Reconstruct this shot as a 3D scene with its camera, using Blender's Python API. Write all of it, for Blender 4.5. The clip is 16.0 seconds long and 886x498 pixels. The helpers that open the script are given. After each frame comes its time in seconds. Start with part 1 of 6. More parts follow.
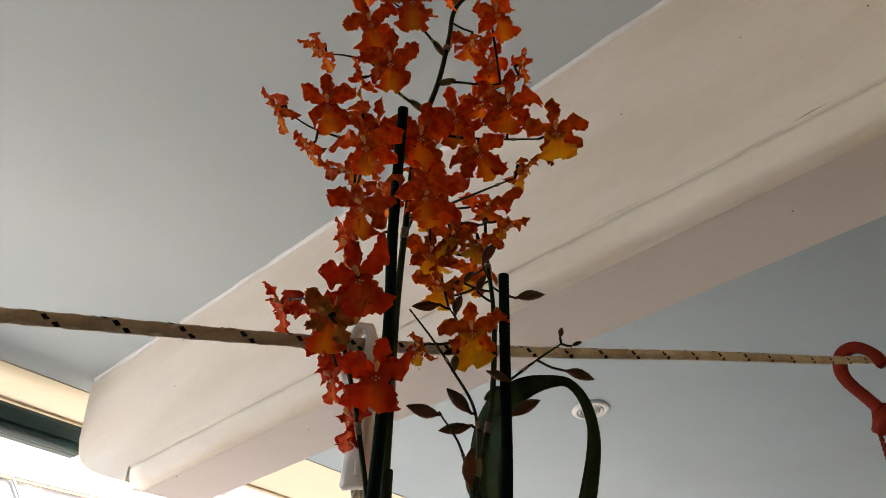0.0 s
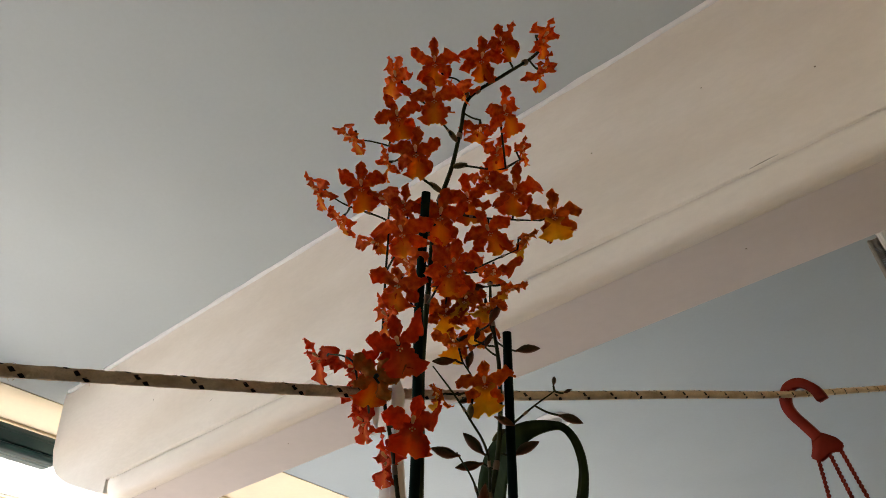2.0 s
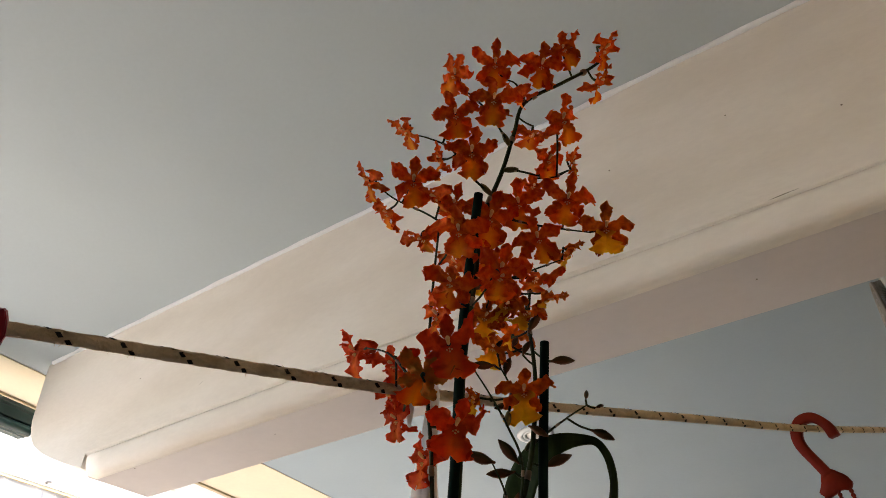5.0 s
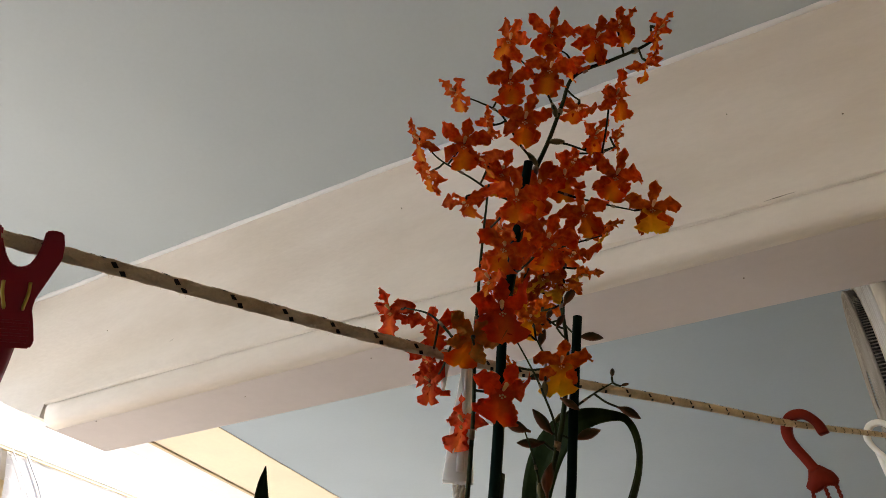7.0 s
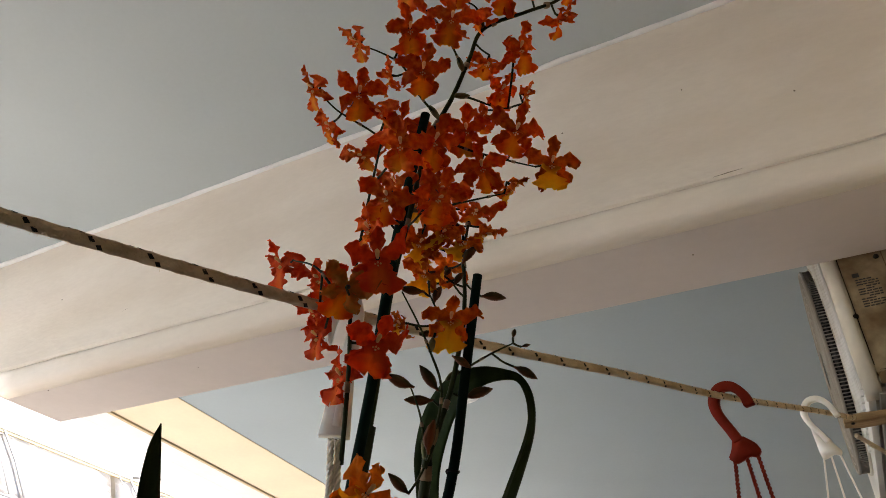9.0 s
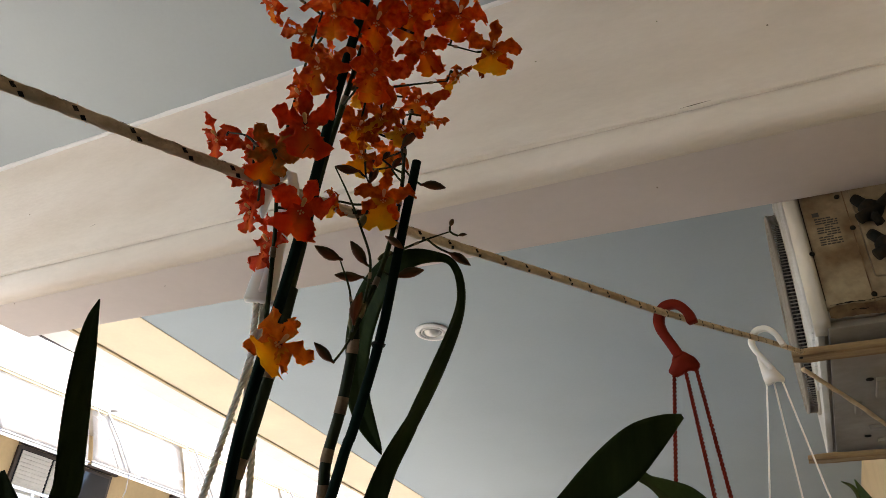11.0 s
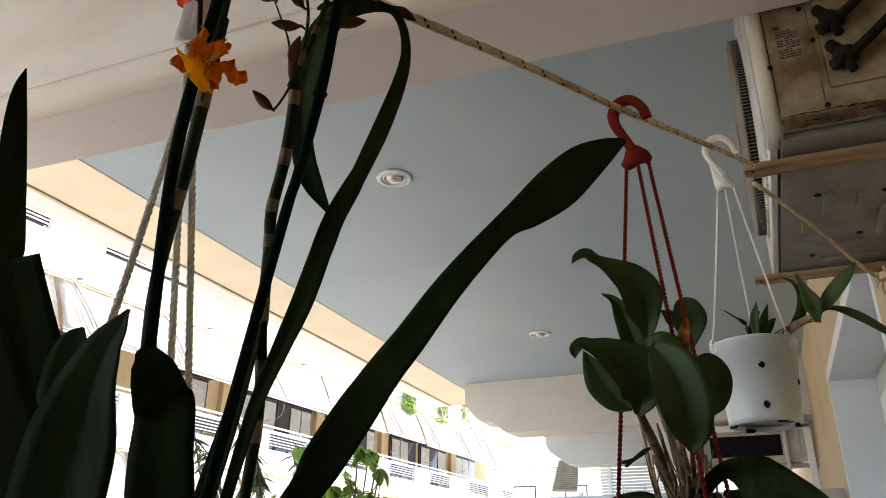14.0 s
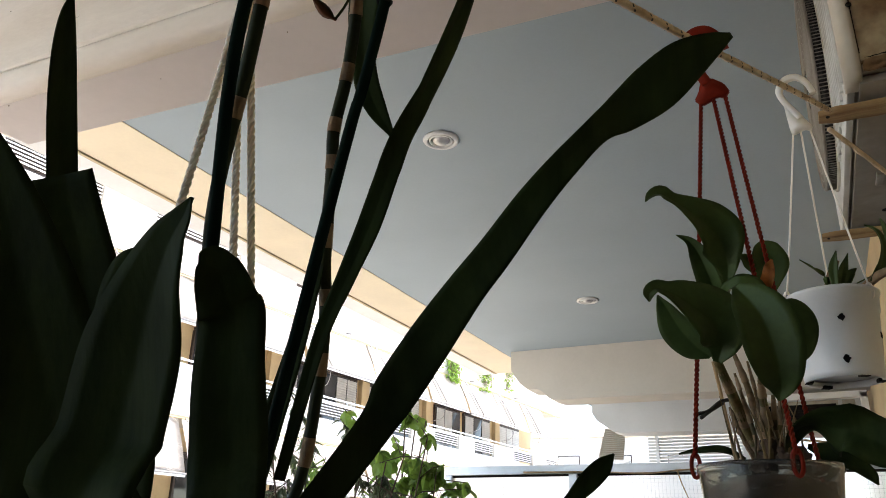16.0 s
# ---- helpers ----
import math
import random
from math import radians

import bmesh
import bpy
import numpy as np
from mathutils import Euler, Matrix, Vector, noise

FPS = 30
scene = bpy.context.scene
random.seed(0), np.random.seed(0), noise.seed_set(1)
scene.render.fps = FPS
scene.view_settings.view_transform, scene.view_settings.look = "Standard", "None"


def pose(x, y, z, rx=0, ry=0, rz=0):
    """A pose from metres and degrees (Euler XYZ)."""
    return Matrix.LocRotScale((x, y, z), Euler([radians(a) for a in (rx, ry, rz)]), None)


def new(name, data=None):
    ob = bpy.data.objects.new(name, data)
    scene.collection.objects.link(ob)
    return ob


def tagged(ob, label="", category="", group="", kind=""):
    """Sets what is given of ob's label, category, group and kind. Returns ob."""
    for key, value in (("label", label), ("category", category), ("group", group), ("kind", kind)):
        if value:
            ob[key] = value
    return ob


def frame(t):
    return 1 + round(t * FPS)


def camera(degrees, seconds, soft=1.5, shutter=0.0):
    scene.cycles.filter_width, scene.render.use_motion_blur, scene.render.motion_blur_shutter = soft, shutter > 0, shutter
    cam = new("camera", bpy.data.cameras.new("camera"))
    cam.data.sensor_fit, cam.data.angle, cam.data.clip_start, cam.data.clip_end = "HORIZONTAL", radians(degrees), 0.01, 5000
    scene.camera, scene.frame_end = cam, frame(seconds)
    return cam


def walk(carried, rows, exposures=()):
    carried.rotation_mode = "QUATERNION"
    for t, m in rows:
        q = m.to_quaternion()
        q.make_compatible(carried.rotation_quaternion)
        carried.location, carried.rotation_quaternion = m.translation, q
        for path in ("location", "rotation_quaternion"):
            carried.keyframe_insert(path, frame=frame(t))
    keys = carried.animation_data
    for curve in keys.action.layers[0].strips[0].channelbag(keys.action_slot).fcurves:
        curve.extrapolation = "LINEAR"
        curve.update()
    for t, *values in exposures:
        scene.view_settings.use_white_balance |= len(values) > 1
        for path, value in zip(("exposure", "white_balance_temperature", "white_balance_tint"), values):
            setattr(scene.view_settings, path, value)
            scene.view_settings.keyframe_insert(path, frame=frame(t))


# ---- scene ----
cam = camera(60.80, 16.0, 0.75)
PATH = [
    (0.0, 0.0541, 0.1003, 1.5379, 129.669, 2.684, 40.455),
    (0.5, 0.0556, 0.0807, 1.5384, 129.879, 3.074, 40.301),
    (1.0, 0.0577, 0.0525, 1.5350, 131.607, 4.056, 38.896),
    (1.5, 0.0734, 0.0246, 1.5310, 130.694, 5.068, 37.839),
    (2.0, 0.0827, -0.0011, 1.5184, 129.834, 4.017, 37.558),
    (2.5, 0.0674, -0.0060, 1.5224, 130.302, 3.022, 37.738),
    (3.0, 0.0601, -0.0059, 1.5168, 130.347, 2.326, 37.810),
    (3.5, 0.0501, 0.0076, 1.5223, 130.332, 1.937, 37.029),
    (4.0, 0.0508, 0.0012, 1.5262, 130.942, 1.450, 37.067),
    (6.5, -0.0058, -0.0443, 1.5168, 128.181, -0.418, 27.397),
    (7.0, -0.0202, -0.0423, 1.5177, 128.570, -0.973, 28.072),
    (7.5, -0.0193, -0.0338, 1.5214, 128.994, -1.704, 27.023),
    (8.0, -0.0062, -0.0070, 1.5163, 127.892, -1.337, 26.623),
    (10.5, 0.0568, 0.0259, 1.5011, 126.693, -1.313, 26.124),
    (11.0, 0.0526, 0.0493, 1.4686, 123.654, -2.516, 24.268),
    (11.5, 0.0462, 0.0754, 1.4297, 118.983, -2.294, 23.124),
    (12.0, 0.0381, 0.0894, 1.3997, 115.800, -2.081, 23.538),
    (12.5, 0.0309, 0.0968, 1.3888, 113.982, -1.946, 22.994),
    (13.0, 0.0341, 0.0974, 1.3952, 113.468, -2.005, 23.881),
    (13.5, 0.0439, 0.1032, 1.3891, 112.959, -1.403, 22.448),
    (14.0, 0.0478, 0.0978, 1.4041, 113.520, -0.366, 22.410),
    (14.5, 0.0424, 0.0944, 1.4135, 113.648, -1.325, 21.689),
    (15.0, 0.0273, 0.1023, 1.4035, 112.610, -1.418, 22.690),
    (15.5, 0.0151, 0.1188, 1.3943, 112.078, -1.660, 23.774),
    (16.0, 0.0107, 0.1334, 1.3908, 111.285, -1.299, 25.527),
]
EXPOSURES = [(0.0, 2.78, 6820, 14), (6.5, 2.74, 6850, 14), (8.0, 2.72, 6850, 14), (10.5, 2.69, 6830, 14), (12.0, 2.60, 6780, 13), (16.0, 2.5, 6750, 13)]
walk(cam, [(t, pose(x, y, z, rx, ry, rz)) for t, x, y, z, rx, ry, rz in PATH], EXPOSURES)

# ---- light ----
SUN_ELEVATION, SUN_AZIMUTH = 72.0, 75.0
world = bpy.data.worlds.new("sky")
scene.world = world
world.use_nodes = True
wn = world.node_tree.nodes
sky = wn.new("ShaderNodeTexSky")
sky.sky_type = "NISHITA"
sky.sun_disc = False
sky.sun_elevation = radians(SUN_ELEVATION)
sky.sun_rotation = radians(SUN_AZIMUTH)
wn["Background"].inputs["Strength"].default_value = 0.15
world.node_tree.links.new(sky.outputs["Color"], wn["Background"].inputs["Color"])
sun_data = bpy.data.lights.new("sun", "SUN")
sun_data.energy, sun_data.angle, sun_data.color = 4.0, radians(0.6), (1.0, 0.95, 0.87)
sun = new("sun", sun_data)
sun.rotation_euler = (radians(90 - SUN_ELEVATION), 0, radians(180 - SUN_AZIMUTH))


# ---- materials ----
def link(tree, a, b):
    tree.links.new(a, b)


def coat(name, color, rough=0.6, metal=0.0, vary=0.12, scale=6.0, bump=0.15, grain=60.0, translucent=0.0, second=None, island=0.0, spec=0.5, stretch=(1, 1, 1), soft=0.0):
    """A surface with broad stains and fine grain; second: the colour of its stains."""
    m = bpy.data.materials.new(name)
    m.use_nodes = True
    t = m.node_tree
    n = t.nodes
    b = n["Principled BSDF"]
    tex = n.new("ShaderNodeTexCoord")
    mp = n.new("ShaderNodeMapping")
    mp.inputs["Scale"].default_value = stretch
    link(t, tex.outputs["Object"], mp.inputs["Vector"])
    big = n.new("ShaderNodeTexNoise")
    big.inputs["Scale"].default_value, big.inputs["Detail"].default_value = scale, 5
    fine = n.new("ShaderNodeTexNoise")
    fine.inputs["Scale"].default_value, fine.inputs["Detail"].default_value = grain, 4
    for f in (big, fine):
        link(t, mp.outputs["Vector"], f.inputs["Vector"])
    ramp = n.new("ShaderNodeValToRGB")
    c = Vector(color)
    d = Vector(second) if second else c * (1 - 2.2 * vary)
    ramp.color_ramp.elements[0].position, ramp.color_ramp.elements[1].position = 0.34, 0.62
    ramp.color_ramp.elements[0].color, ramp.color_ramp.elements[1].color = (*d, 1), (*c, 1)
    link(t, big.outputs["Fac"], ramp.inputs["Fac"])
    mix = n.new("ShaderNodeMix")
    mix.data_type, mix.blend_type = "RGBA", "MULTIPLY"
    mix.inputs["Factor"].default_value = min(1.0, vary * 2.5)
    fr = n.new("ShaderNodeValToRGB")
    fr.color_ramp.elements[0].position, fr.color_ramp.elements[1].position = 0.3, 0.7
    fr.color_ramp.elements[0].color = (0.7, 0.7, 0.7, 1)
    link(t, fine.outputs["Fac"], fr.inputs["Fac"])
    link(t, ramp.outputs["Color"], mix.inputs[6])
    link(t, fr.outputs["Color"], mix.inputs[7])
    colour = mix.outputs[2]
    if island:
        info = n.new("ShaderNodeObjectInfo")
        hsv = n.new("ShaderNodeHueSaturation")
        rng = n.new("ShaderNodeMapRange")
        rng.inputs["To Min"].default_value, rng.inputs["To Max"].default_value = 1 - island, 1 + island
        link(t, info.outputs["Random"], rng.inputs["Value"])
        link(t, rng.outputs["Result"], hsv.inputs["Value"])
        link(t, colour, hsv.inputs["Color"])
        colour = hsv.outputs["Color"]
    link(t, colour, b.inputs["Base Color"])
    b.inputs["Roughness"].default_value, b.inputs["Metallic"].default_value = rough, metal
    b.inputs["Specular IOR Level"].default_value = spec
    if soft:
        b.inputs["Subsurface Weight"].default_value, b.inputs["Subsurface Scale"].default_value = 1.0, soft
        b.inputs["Subsurface Radius"].default_value = (1.0, 0.95, 0.9)
    if bump:
        bp = n.new("ShaderNodeBump")
        bp.inputs["Strength"].default_value, bp.inputs["Distance"].default_value = bump, 0.002
        link(t, fine.outputs["Fac"], bp.inputs["Height"])
        link(t, bp.outputs["Normal"], b.inputs["Normal"])
    if translucent:
        tr = n.new("ShaderNodeBsdfTranslucent")
        link(t, colour, tr.inputs["Color"])
        ms = n.new("ShaderNodeMixShader")
        ms.inputs["Fac"].default_value = translucent
        link(t, b.outputs["BSDF"], ms.inputs[1])
        link(t, tr.outputs["BSDF"], ms.inputs[2])
        link(t, ms.outputs["Shader"], n["Material Output"].inputs["Surface"])
    return m


def glassy(name, color, rough, alpha):
    """Clear or frosted sheet."""
    m = bpy.data.materials.new(name)
    m.use_nodes = True
    b = m.node_tree.nodes["Principled BSDF"]
    b.inputs["Base Color"].default_value = (*color, 1)
    b.inputs["Roughness"].default_value = rough
    b.inputs["Transmission Weight"].default_value = alpha
    b.inputs["IOR"].default_value = 1.45
    return m


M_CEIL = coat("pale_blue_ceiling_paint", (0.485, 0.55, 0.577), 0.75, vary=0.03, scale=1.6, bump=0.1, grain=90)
# Far bay ceiling: the near paint with its dimmer, bluer light put into the colour.
M_CEILFAR = coat("dimmed_blue_ceiling_paint", (0.335, 0.403, 0.446), 0.75, vary=0.03, scale=1.6, bump=0.1, grain=90)
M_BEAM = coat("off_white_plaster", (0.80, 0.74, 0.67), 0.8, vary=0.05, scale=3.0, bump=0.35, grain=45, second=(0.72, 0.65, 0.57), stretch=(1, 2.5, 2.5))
# Beam underside: plaster darker than the face, its shade mixed into the colour.
M_SOFFIT = coat("shaded_pinkish_plaster", (0.66, 0.60, 0.58), 0.8, vary=0.04, scale=2.5, bump=0.25, grain=45)
# Far beam plaster: the off-white darkened, the far bay's weaker light in its colour.
M_FARBEAM = coat("dimmed_white_plaster", (0.55, 0.525, 0.475), 0.8, vary=0.04, scale=2.5, bump=0.25, grain=45)
M_YELLOW = coat("pale_yellow_paint", (0.84, 0.73, 0.54), 0.75, vary=0.04, scale=3.0, bump=0.2, grain=50)
M_WALLYELLOW = coat("weathered_yellow_wall_paint", (0.54, 0.42, 0.25), 0.8, vary=0.06, scale=2.5, bump=0.25, grain=40)
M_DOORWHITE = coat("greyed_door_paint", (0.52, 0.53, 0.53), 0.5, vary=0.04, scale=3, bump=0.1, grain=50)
M_SCAR = coat("dirty_plaster_crack", (0.24, 0.195, 0.15), 0.9, vary=0.2, scale=60, bump=0.3, grain=200)
M_DRIP = coat("buff_edge_paint", (0.66, 0.53, 0.35), 0.75, vary=0.08, scale=8, bump=0.2)
M_WHITE = coat("white_paint", (0.80, 0.80, 0.80), 0.55, vary=0.04, scale=4, bump=0.12, grain=50)
M_GREYWHITE = coat("cool_white_paint", (0.72, 0.74, 0.76), 0.6, vary=0.04, scale=3, bump=0.12, grain=50)
# Cool white of the third beam and blind, lowered in colour for the dim bay.
M_FARCOOL = coat("dimmed_cool_white_paint", (0.60, 0.625, 0.64), 0.7, vary=0.04, scale=3, bump=0.12, grain=50)
M_FLOOR = coat("terrazzo_floor", (0.10, 0.085, 0.075), 0.45, vary=0.15, scale=9, bump=0.05, grain=140)
M_GREENMETAL = coat("dark_green_enamel", (0.010, 0.055, 0.050), 0.35, vary=0.1, scale=8, bump=0.05)
M_ALU = coat("brushed_aluminium", (0.62, 0.64, 0.66), 0.38, 0.7, vary=0.06, scale=8, bump=0.05, grain=120)
M_CHROME = coat("lamp_reflector_metal", (0.5, 0.5, 0.5), 0.45, 0.6, vary=0.05, bump=0.0)
M_ROPE = coat("braided_cream_cord", (0.72, 0.58, 0.41), 0.9, vary=0.14, scale=40, bump=0.9, grain=500, second=(0.50, 0.37, 0.24))
M_FLECK = coat("black_tracer_thread", (0.012, 0.011, 0.012), 0.85, vary=0.1, scale=60, bump=0.2, grain=400)
M_COTTON = coat("white_twisted_cotton", (0.95, 0.89, 0.78), 0.9, vary=0.03, scale=60, bump=0.4, grain=600, soft=0.0012)
M_REDPLASTIC = coat("faded_brick_red_plastic", (0.19, 0.017, 0.007), 0.6, spec=0.08, vary=0.1, scale=30, bump=0.1, grain=200)
M_CRIMSON = coat("crimson_plastic", (0.36, 0.011, 0.032), 0.35, vary=0.06, scale=30, bump=0.08, grain=200)
M_WHITEPLASTIC = coat("white_plastic", (0.60, 0.61, 0.615), 0.35, vary=0.03, scale=10, bump=0.06, grain=160)
M_HANGERWHITE = coat("thin_white_plastic", (0.82, 0.79, 0.74), 0.4, vary=0.02, scale=10, bump=0.06, grain=160, soft=0.008)
M_BRASS = coat("yellow_spring_steel", (0.7, 0.5, 0.12), 0.3, 0.8, vary=0.06, bump=0.0)
M_CLEAR = glassy("clear_pot_plastic", (0.64, 0.63, 0.57), 0.09, 0.97)
M_DRYCANE = coat("dry_straw_cane", (0.20, 0.135, 0.060), 0.8, vary=0.25, scale=50, bump=0.5, grain=240, second=(0.060, 0.055, 0.022), stretch=(1, 1, 0.25))
M_FROST = glassy("frosted_wired_glass", (0.97, 0.98, 0.98), 0.28, 1.0)
M_BARK = coat("orchid_bark", (0.09, 0.055, 0.035), 0.9, vary=0.25, scale=50, bump=0.8, grain=160)
M_SOIL_WHITE = coat("perlite_crumbs", (0.68, 0.66, 0.62), 0.9, vary=0.1, scale=80, bump=0.5, grain=200)
M_LEAF = coat("dark_orchid_leaf", (0.027, 0.043, 0.013), 0.6, vary=0.2, scale=22, bump=0.12, grain=150, spec=0.04, translucent=0.10, stretch=(3, 3, 0.35))
M_LEAF2 = coat("broad_orchid_leaf", (0.054, 0.090, 0.024), 0.5, spec=0.16, vary=0.2, scale=26, bump=0.2, grain=140, translucent=0.05)
M_STAKE = coat("dark_green_plastic", (0.005, 0.014, 0.010), 0.75, spec=0.03, vary=0.1, scale=40, bump=0.15, grain=300)
M_STEM = coat("olive_green_stem", (0.034, 0.042, 0.013), 0.6, spec=0.12, vary=0.2, scale=60, bump=0.2, grain=300)
M_CANE = coat("green_flower_cane", (0.026, 0.034, 0.014), 0.6, spec=0.1, vary=0.2, scale=30, bump=0.2, grain=200)
M_SHEATH = coat("dry_papery_sheath", (0.33, 0.225, 0.130), 0.85, vary=0.2, scale=60, bump=0.6, grain=260, translucent=0.2)
M_BRACT = coat("tan_green_bract", (0.17, 0.125, 0.055), 0.75, spec=0.15, vary=0.2, scale=120, bump=0.4, grain=400, second=(0.085, 0.085, 0.03))
M_WITHERED = coat("withered_orange_petal", (0.48, 0.17, 0.035), 0.8, vary=0.25, scale=80, bump=0.4, grain=300, translucent=0.3)
M_BUD = coat("brown_green_bud", (0.125, 0.040, 0.016), 0.6, spec=0.1, vary=0.25, scale=130, bump=0.5, grain=420, second=(0.034, 0.036, 0.012), island=0.25, stretch=(1, 1, 0.22))
M_PETAL = coat("russet_orange_petal", (0.86, 0.205, 0.016), 0.7, spec=0.2, vary=0.03, scale=260, bump=0.9, grain=340, translucent=0.55, second=(0.70, 0.105, 0.010), island=0.14)
M_PETAL_RED = coat("scarlet_petal", (0.86, 0.125, 0.020), 0.7, spec=0.2, vary=0.03, scale=260, bump=0.9, grain=340, translucent=0.55, second=(0.70, 0.075, 0.012), island=0.16)
M_PETAL_GOLD = coat("ageing_golden_petal", (0.92, 0.31, 0.020), 0.75, spec=0.2, vary=0.08, scale=200, bump=0.9, grain=340, translucent=0.5, second=(0.74, 0.19, 0.012))
M_PETAL_BROWN = coat("brown_orange_petal", (0.90, 0.26, 0.016), 0.7, spec=0.2, vary=0.05, scale=220, bump=0.9, grain=340, translucent=0.55, second=(0.62, 0.13, 0.010), island=0.2)

M_PETAL_OLIVE = coat("olive_petal_back", (0.70, 0.18, 0.018), 0.7, spec=0.2, vary=0.08, scale=120, bump=0.9, grain=340, translucent=0.35, second=(0.34, 0.16, 0.02))


def tip_coat(m, tip):
    """Deepens a petal's colour towards its tip, as the bloom itself does."""
    t = m.node_tree
    n = t.nodes
    tex = n.new("ShaderNodeTexCoord")
    size = n.new("ShaderNodeVectorMath")
    size.operation = "LENGTH"
    rng = n.new("ShaderNodeMapRange")
    rng.inputs["From Min"].default_value, rng.inputs["From Max"].default_value = 0.006, 0.019
    mix = n.new("ShaderNodeMix")
    mix.data_type, mix.blend_type = "RGBA", "MULTIPLY"
    mix.inputs[7].default_value = (*tip, 1)
    old = [k for k in n if k.bl_idname == "ShaderNodeMix" and k != mix][0]
    src = [l for l in t.links if l.to_node == old and l.to_socket == old.inputs[6]][0].from_socket
    link(t, tex.outputs["Object"], size.inputs[0])
    link(t, size.outputs["Value"], rng.inputs["Value"])
    link(t, rng.outputs["Result"], mix.inputs["Factor"])
    link(t, src, mix.inputs[6])
    link(t, mix.outputs[2], old.inputs[6])


tip_coat(M_PETAL, (0.93, 0.68, 0.8))
tip_coat(M_PETAL_RED, (0.9, 0.7, 0.8))
tip_coat(M_PETAL_BROWN, (0.75, 0.55, 0.6))


def lip_coat(name, throat, middle, edge, side):
    """A lip that is dark at its throat, bright down its middle and redder towards its sides, as the bloom itself is."""
    m = coat(name, middle, 0.7, spec=0.2, vary=0.04, scale=240, bump=0.9, grain=340, translucent=0.6, island=0.08)
    t = m.node_tree
    n = t.nodes
    tex = n.new("ShaderNodeTexCoord")
    sep = n.new("ShaderNodeSeparateXYZ")
    rng = n.new("ShaderNodeMapRange")
    rng.inputs["From Min"].default_value, rng.inputs["From Max"].default_value = 0.001, -0.018
    ramp = n.new("ShaderNodeValToRGB")
    ramp.color_ramp.elements[0].color, ramp.color_ramp.elements[1].color = (*throat, 1), (*edge, 1)
    ramp.color_ramp.elements[0].position, ramp.color_ramp.elements[1].position = 0.12, 0.95
    e = ramp.color_ramp.elements.new(0.45)
    e.color = (*middle, 1)
    out = n.new("ShaderNodeMath")
    out.operation = "ABSOLUTE"
    band = n.new("ShaderNodeMapRange")
    band.inputs["From Min"].default_value, band.inputs["From Max"].default_value = 0.0012, 0.0062
    tint = n.new("ShaderNodeMix")
    tint.data_type = "RGBA"
    tint.inputs[7].default_value = (*side, 1)
    link(t, tex.outputs["Object"], sep.inputs["Vector"])
    link(t, sep.outputs["Y"], rng.inputs["Value"])
    link(t, rng.outputs["Result"], ramp.inputs["Fac"])
    link(t, sep.outputs["X"], out.inputs[0])
    link(t, out.outputs[0], band.inputs["Value"])
    link(t, band.outputs["Result"], tint.inputs["Factor"])
    link(t, ramp.outputs["Color"], tint.inputs[6])
    grain = [k for k in n if k.bl_idname == "ShaderNodeMix" and k != tint][0]
    link(t, tint.outputs[2], grain.inputs[6])
    return m


M_LIP = lip_coat("orange_lip", (0.74, 0.10, 0.008), (0.95, 0.33, 0.018), (0.98, 0.44, 0.026), (0.84, 0.16, 0.012))
M_LIP_RED = lip_coat("coral_lip", (0.76, 0.09, 0.014), (0.93, 0.20, 0.03), (0.95, 0.23, 0.035), (0.80, 0.10, 0.018))
M_LIP_YELLOW = lip_coat("golden_yellow_lip", (0.58, 0.11, 0.010), (0.96, 0.50, 0.025), (0.98, 0.66, 0.05), (0.94, 0.50, 0.03))
M_COLUMN = coat("cream_column", (0.95, 0.66, 0.24), 0.5, vary=0.1, scale=300, bump=0.1, grain=500, translucent=0.3, second=(0.90, 0.46, 0.16))
M_TIE = coat("black_twist_tie", (0.01, 0.01, 0.012), 0.5, vary=0.05, bump=0.1)
M_ACWHITE = coat("weathered_white_enamel", (0.50, 0.46, 0.375), 0.5, vary=0.12, scale=7, bump=0.15, grain=40, second=(0.38, 0.35, 0.29))
M_ACFRONT = coat("cool_white_enamel", (0.62, 0.625, 0.61), 0.45, vary=0.06, scale=7, bump=0.12, grain=40, second=(0.48, 0.47, 0.43))
M_ACSIDE = coat("rust_stained_enamel", (0.345, 0.28, 0.17), 0.6, vary=0.3, scale=16, bump=0.5, grain=75, second=(0.15, 0.088, 0.038))
M_ACRUST = coat("flaking_rust", (0.27, 0.175, 0.085), 0.85, vary=0.35, scale=34, bump=0.8, grain=120, second=(0.10, 0.05, 0.025))
M_ACUNDER = coat("dusty_galvanised_steel", (0.28, 0.26, 0.225), 0.55, 0.2, vary=0.14, scale=10, bump=0.2, grain=60, second=(0.20, 0.175, 0.14))
M_DARK = coat("dark_rubber", (0.014, 0.012, 0.010), 0.9, spec=0.15, vary=0.2, scale=30, bump=0.3)
M_VALVE = coat("grimy_valve_metal", (0.014, 0.015, 0.013), 0.85, spec=0.06, vary=0.3, scale=60, bump=0.6, grain=160, second=(0.026, 0.019, 0.011))
M_INK = coat("label_ink", (0.03, 0.03, 0.03), 0.7, vary=0.1, bump=0.0)
M_WOOD = coat("weathered_pine", (0.38, 0.26, 0.125), 0.75, vary=0.22, scale=10, bump=0.5, grain=70, second=(0.22, 0.13, 0.06), stretch=(0.6, 6, 6))
M_BAMBOO = coat("dry_bamboo", (0.46, 0.31, 0.15), 0.6, vary=0.2, scale=30, bump=0.3, grain=160)
M_FACADE = coat("pale_yellow_render", (0.60, 0.46, 0.26), 0.85, vary=0.08, scale=0.8, bump=0.3, grain=12)
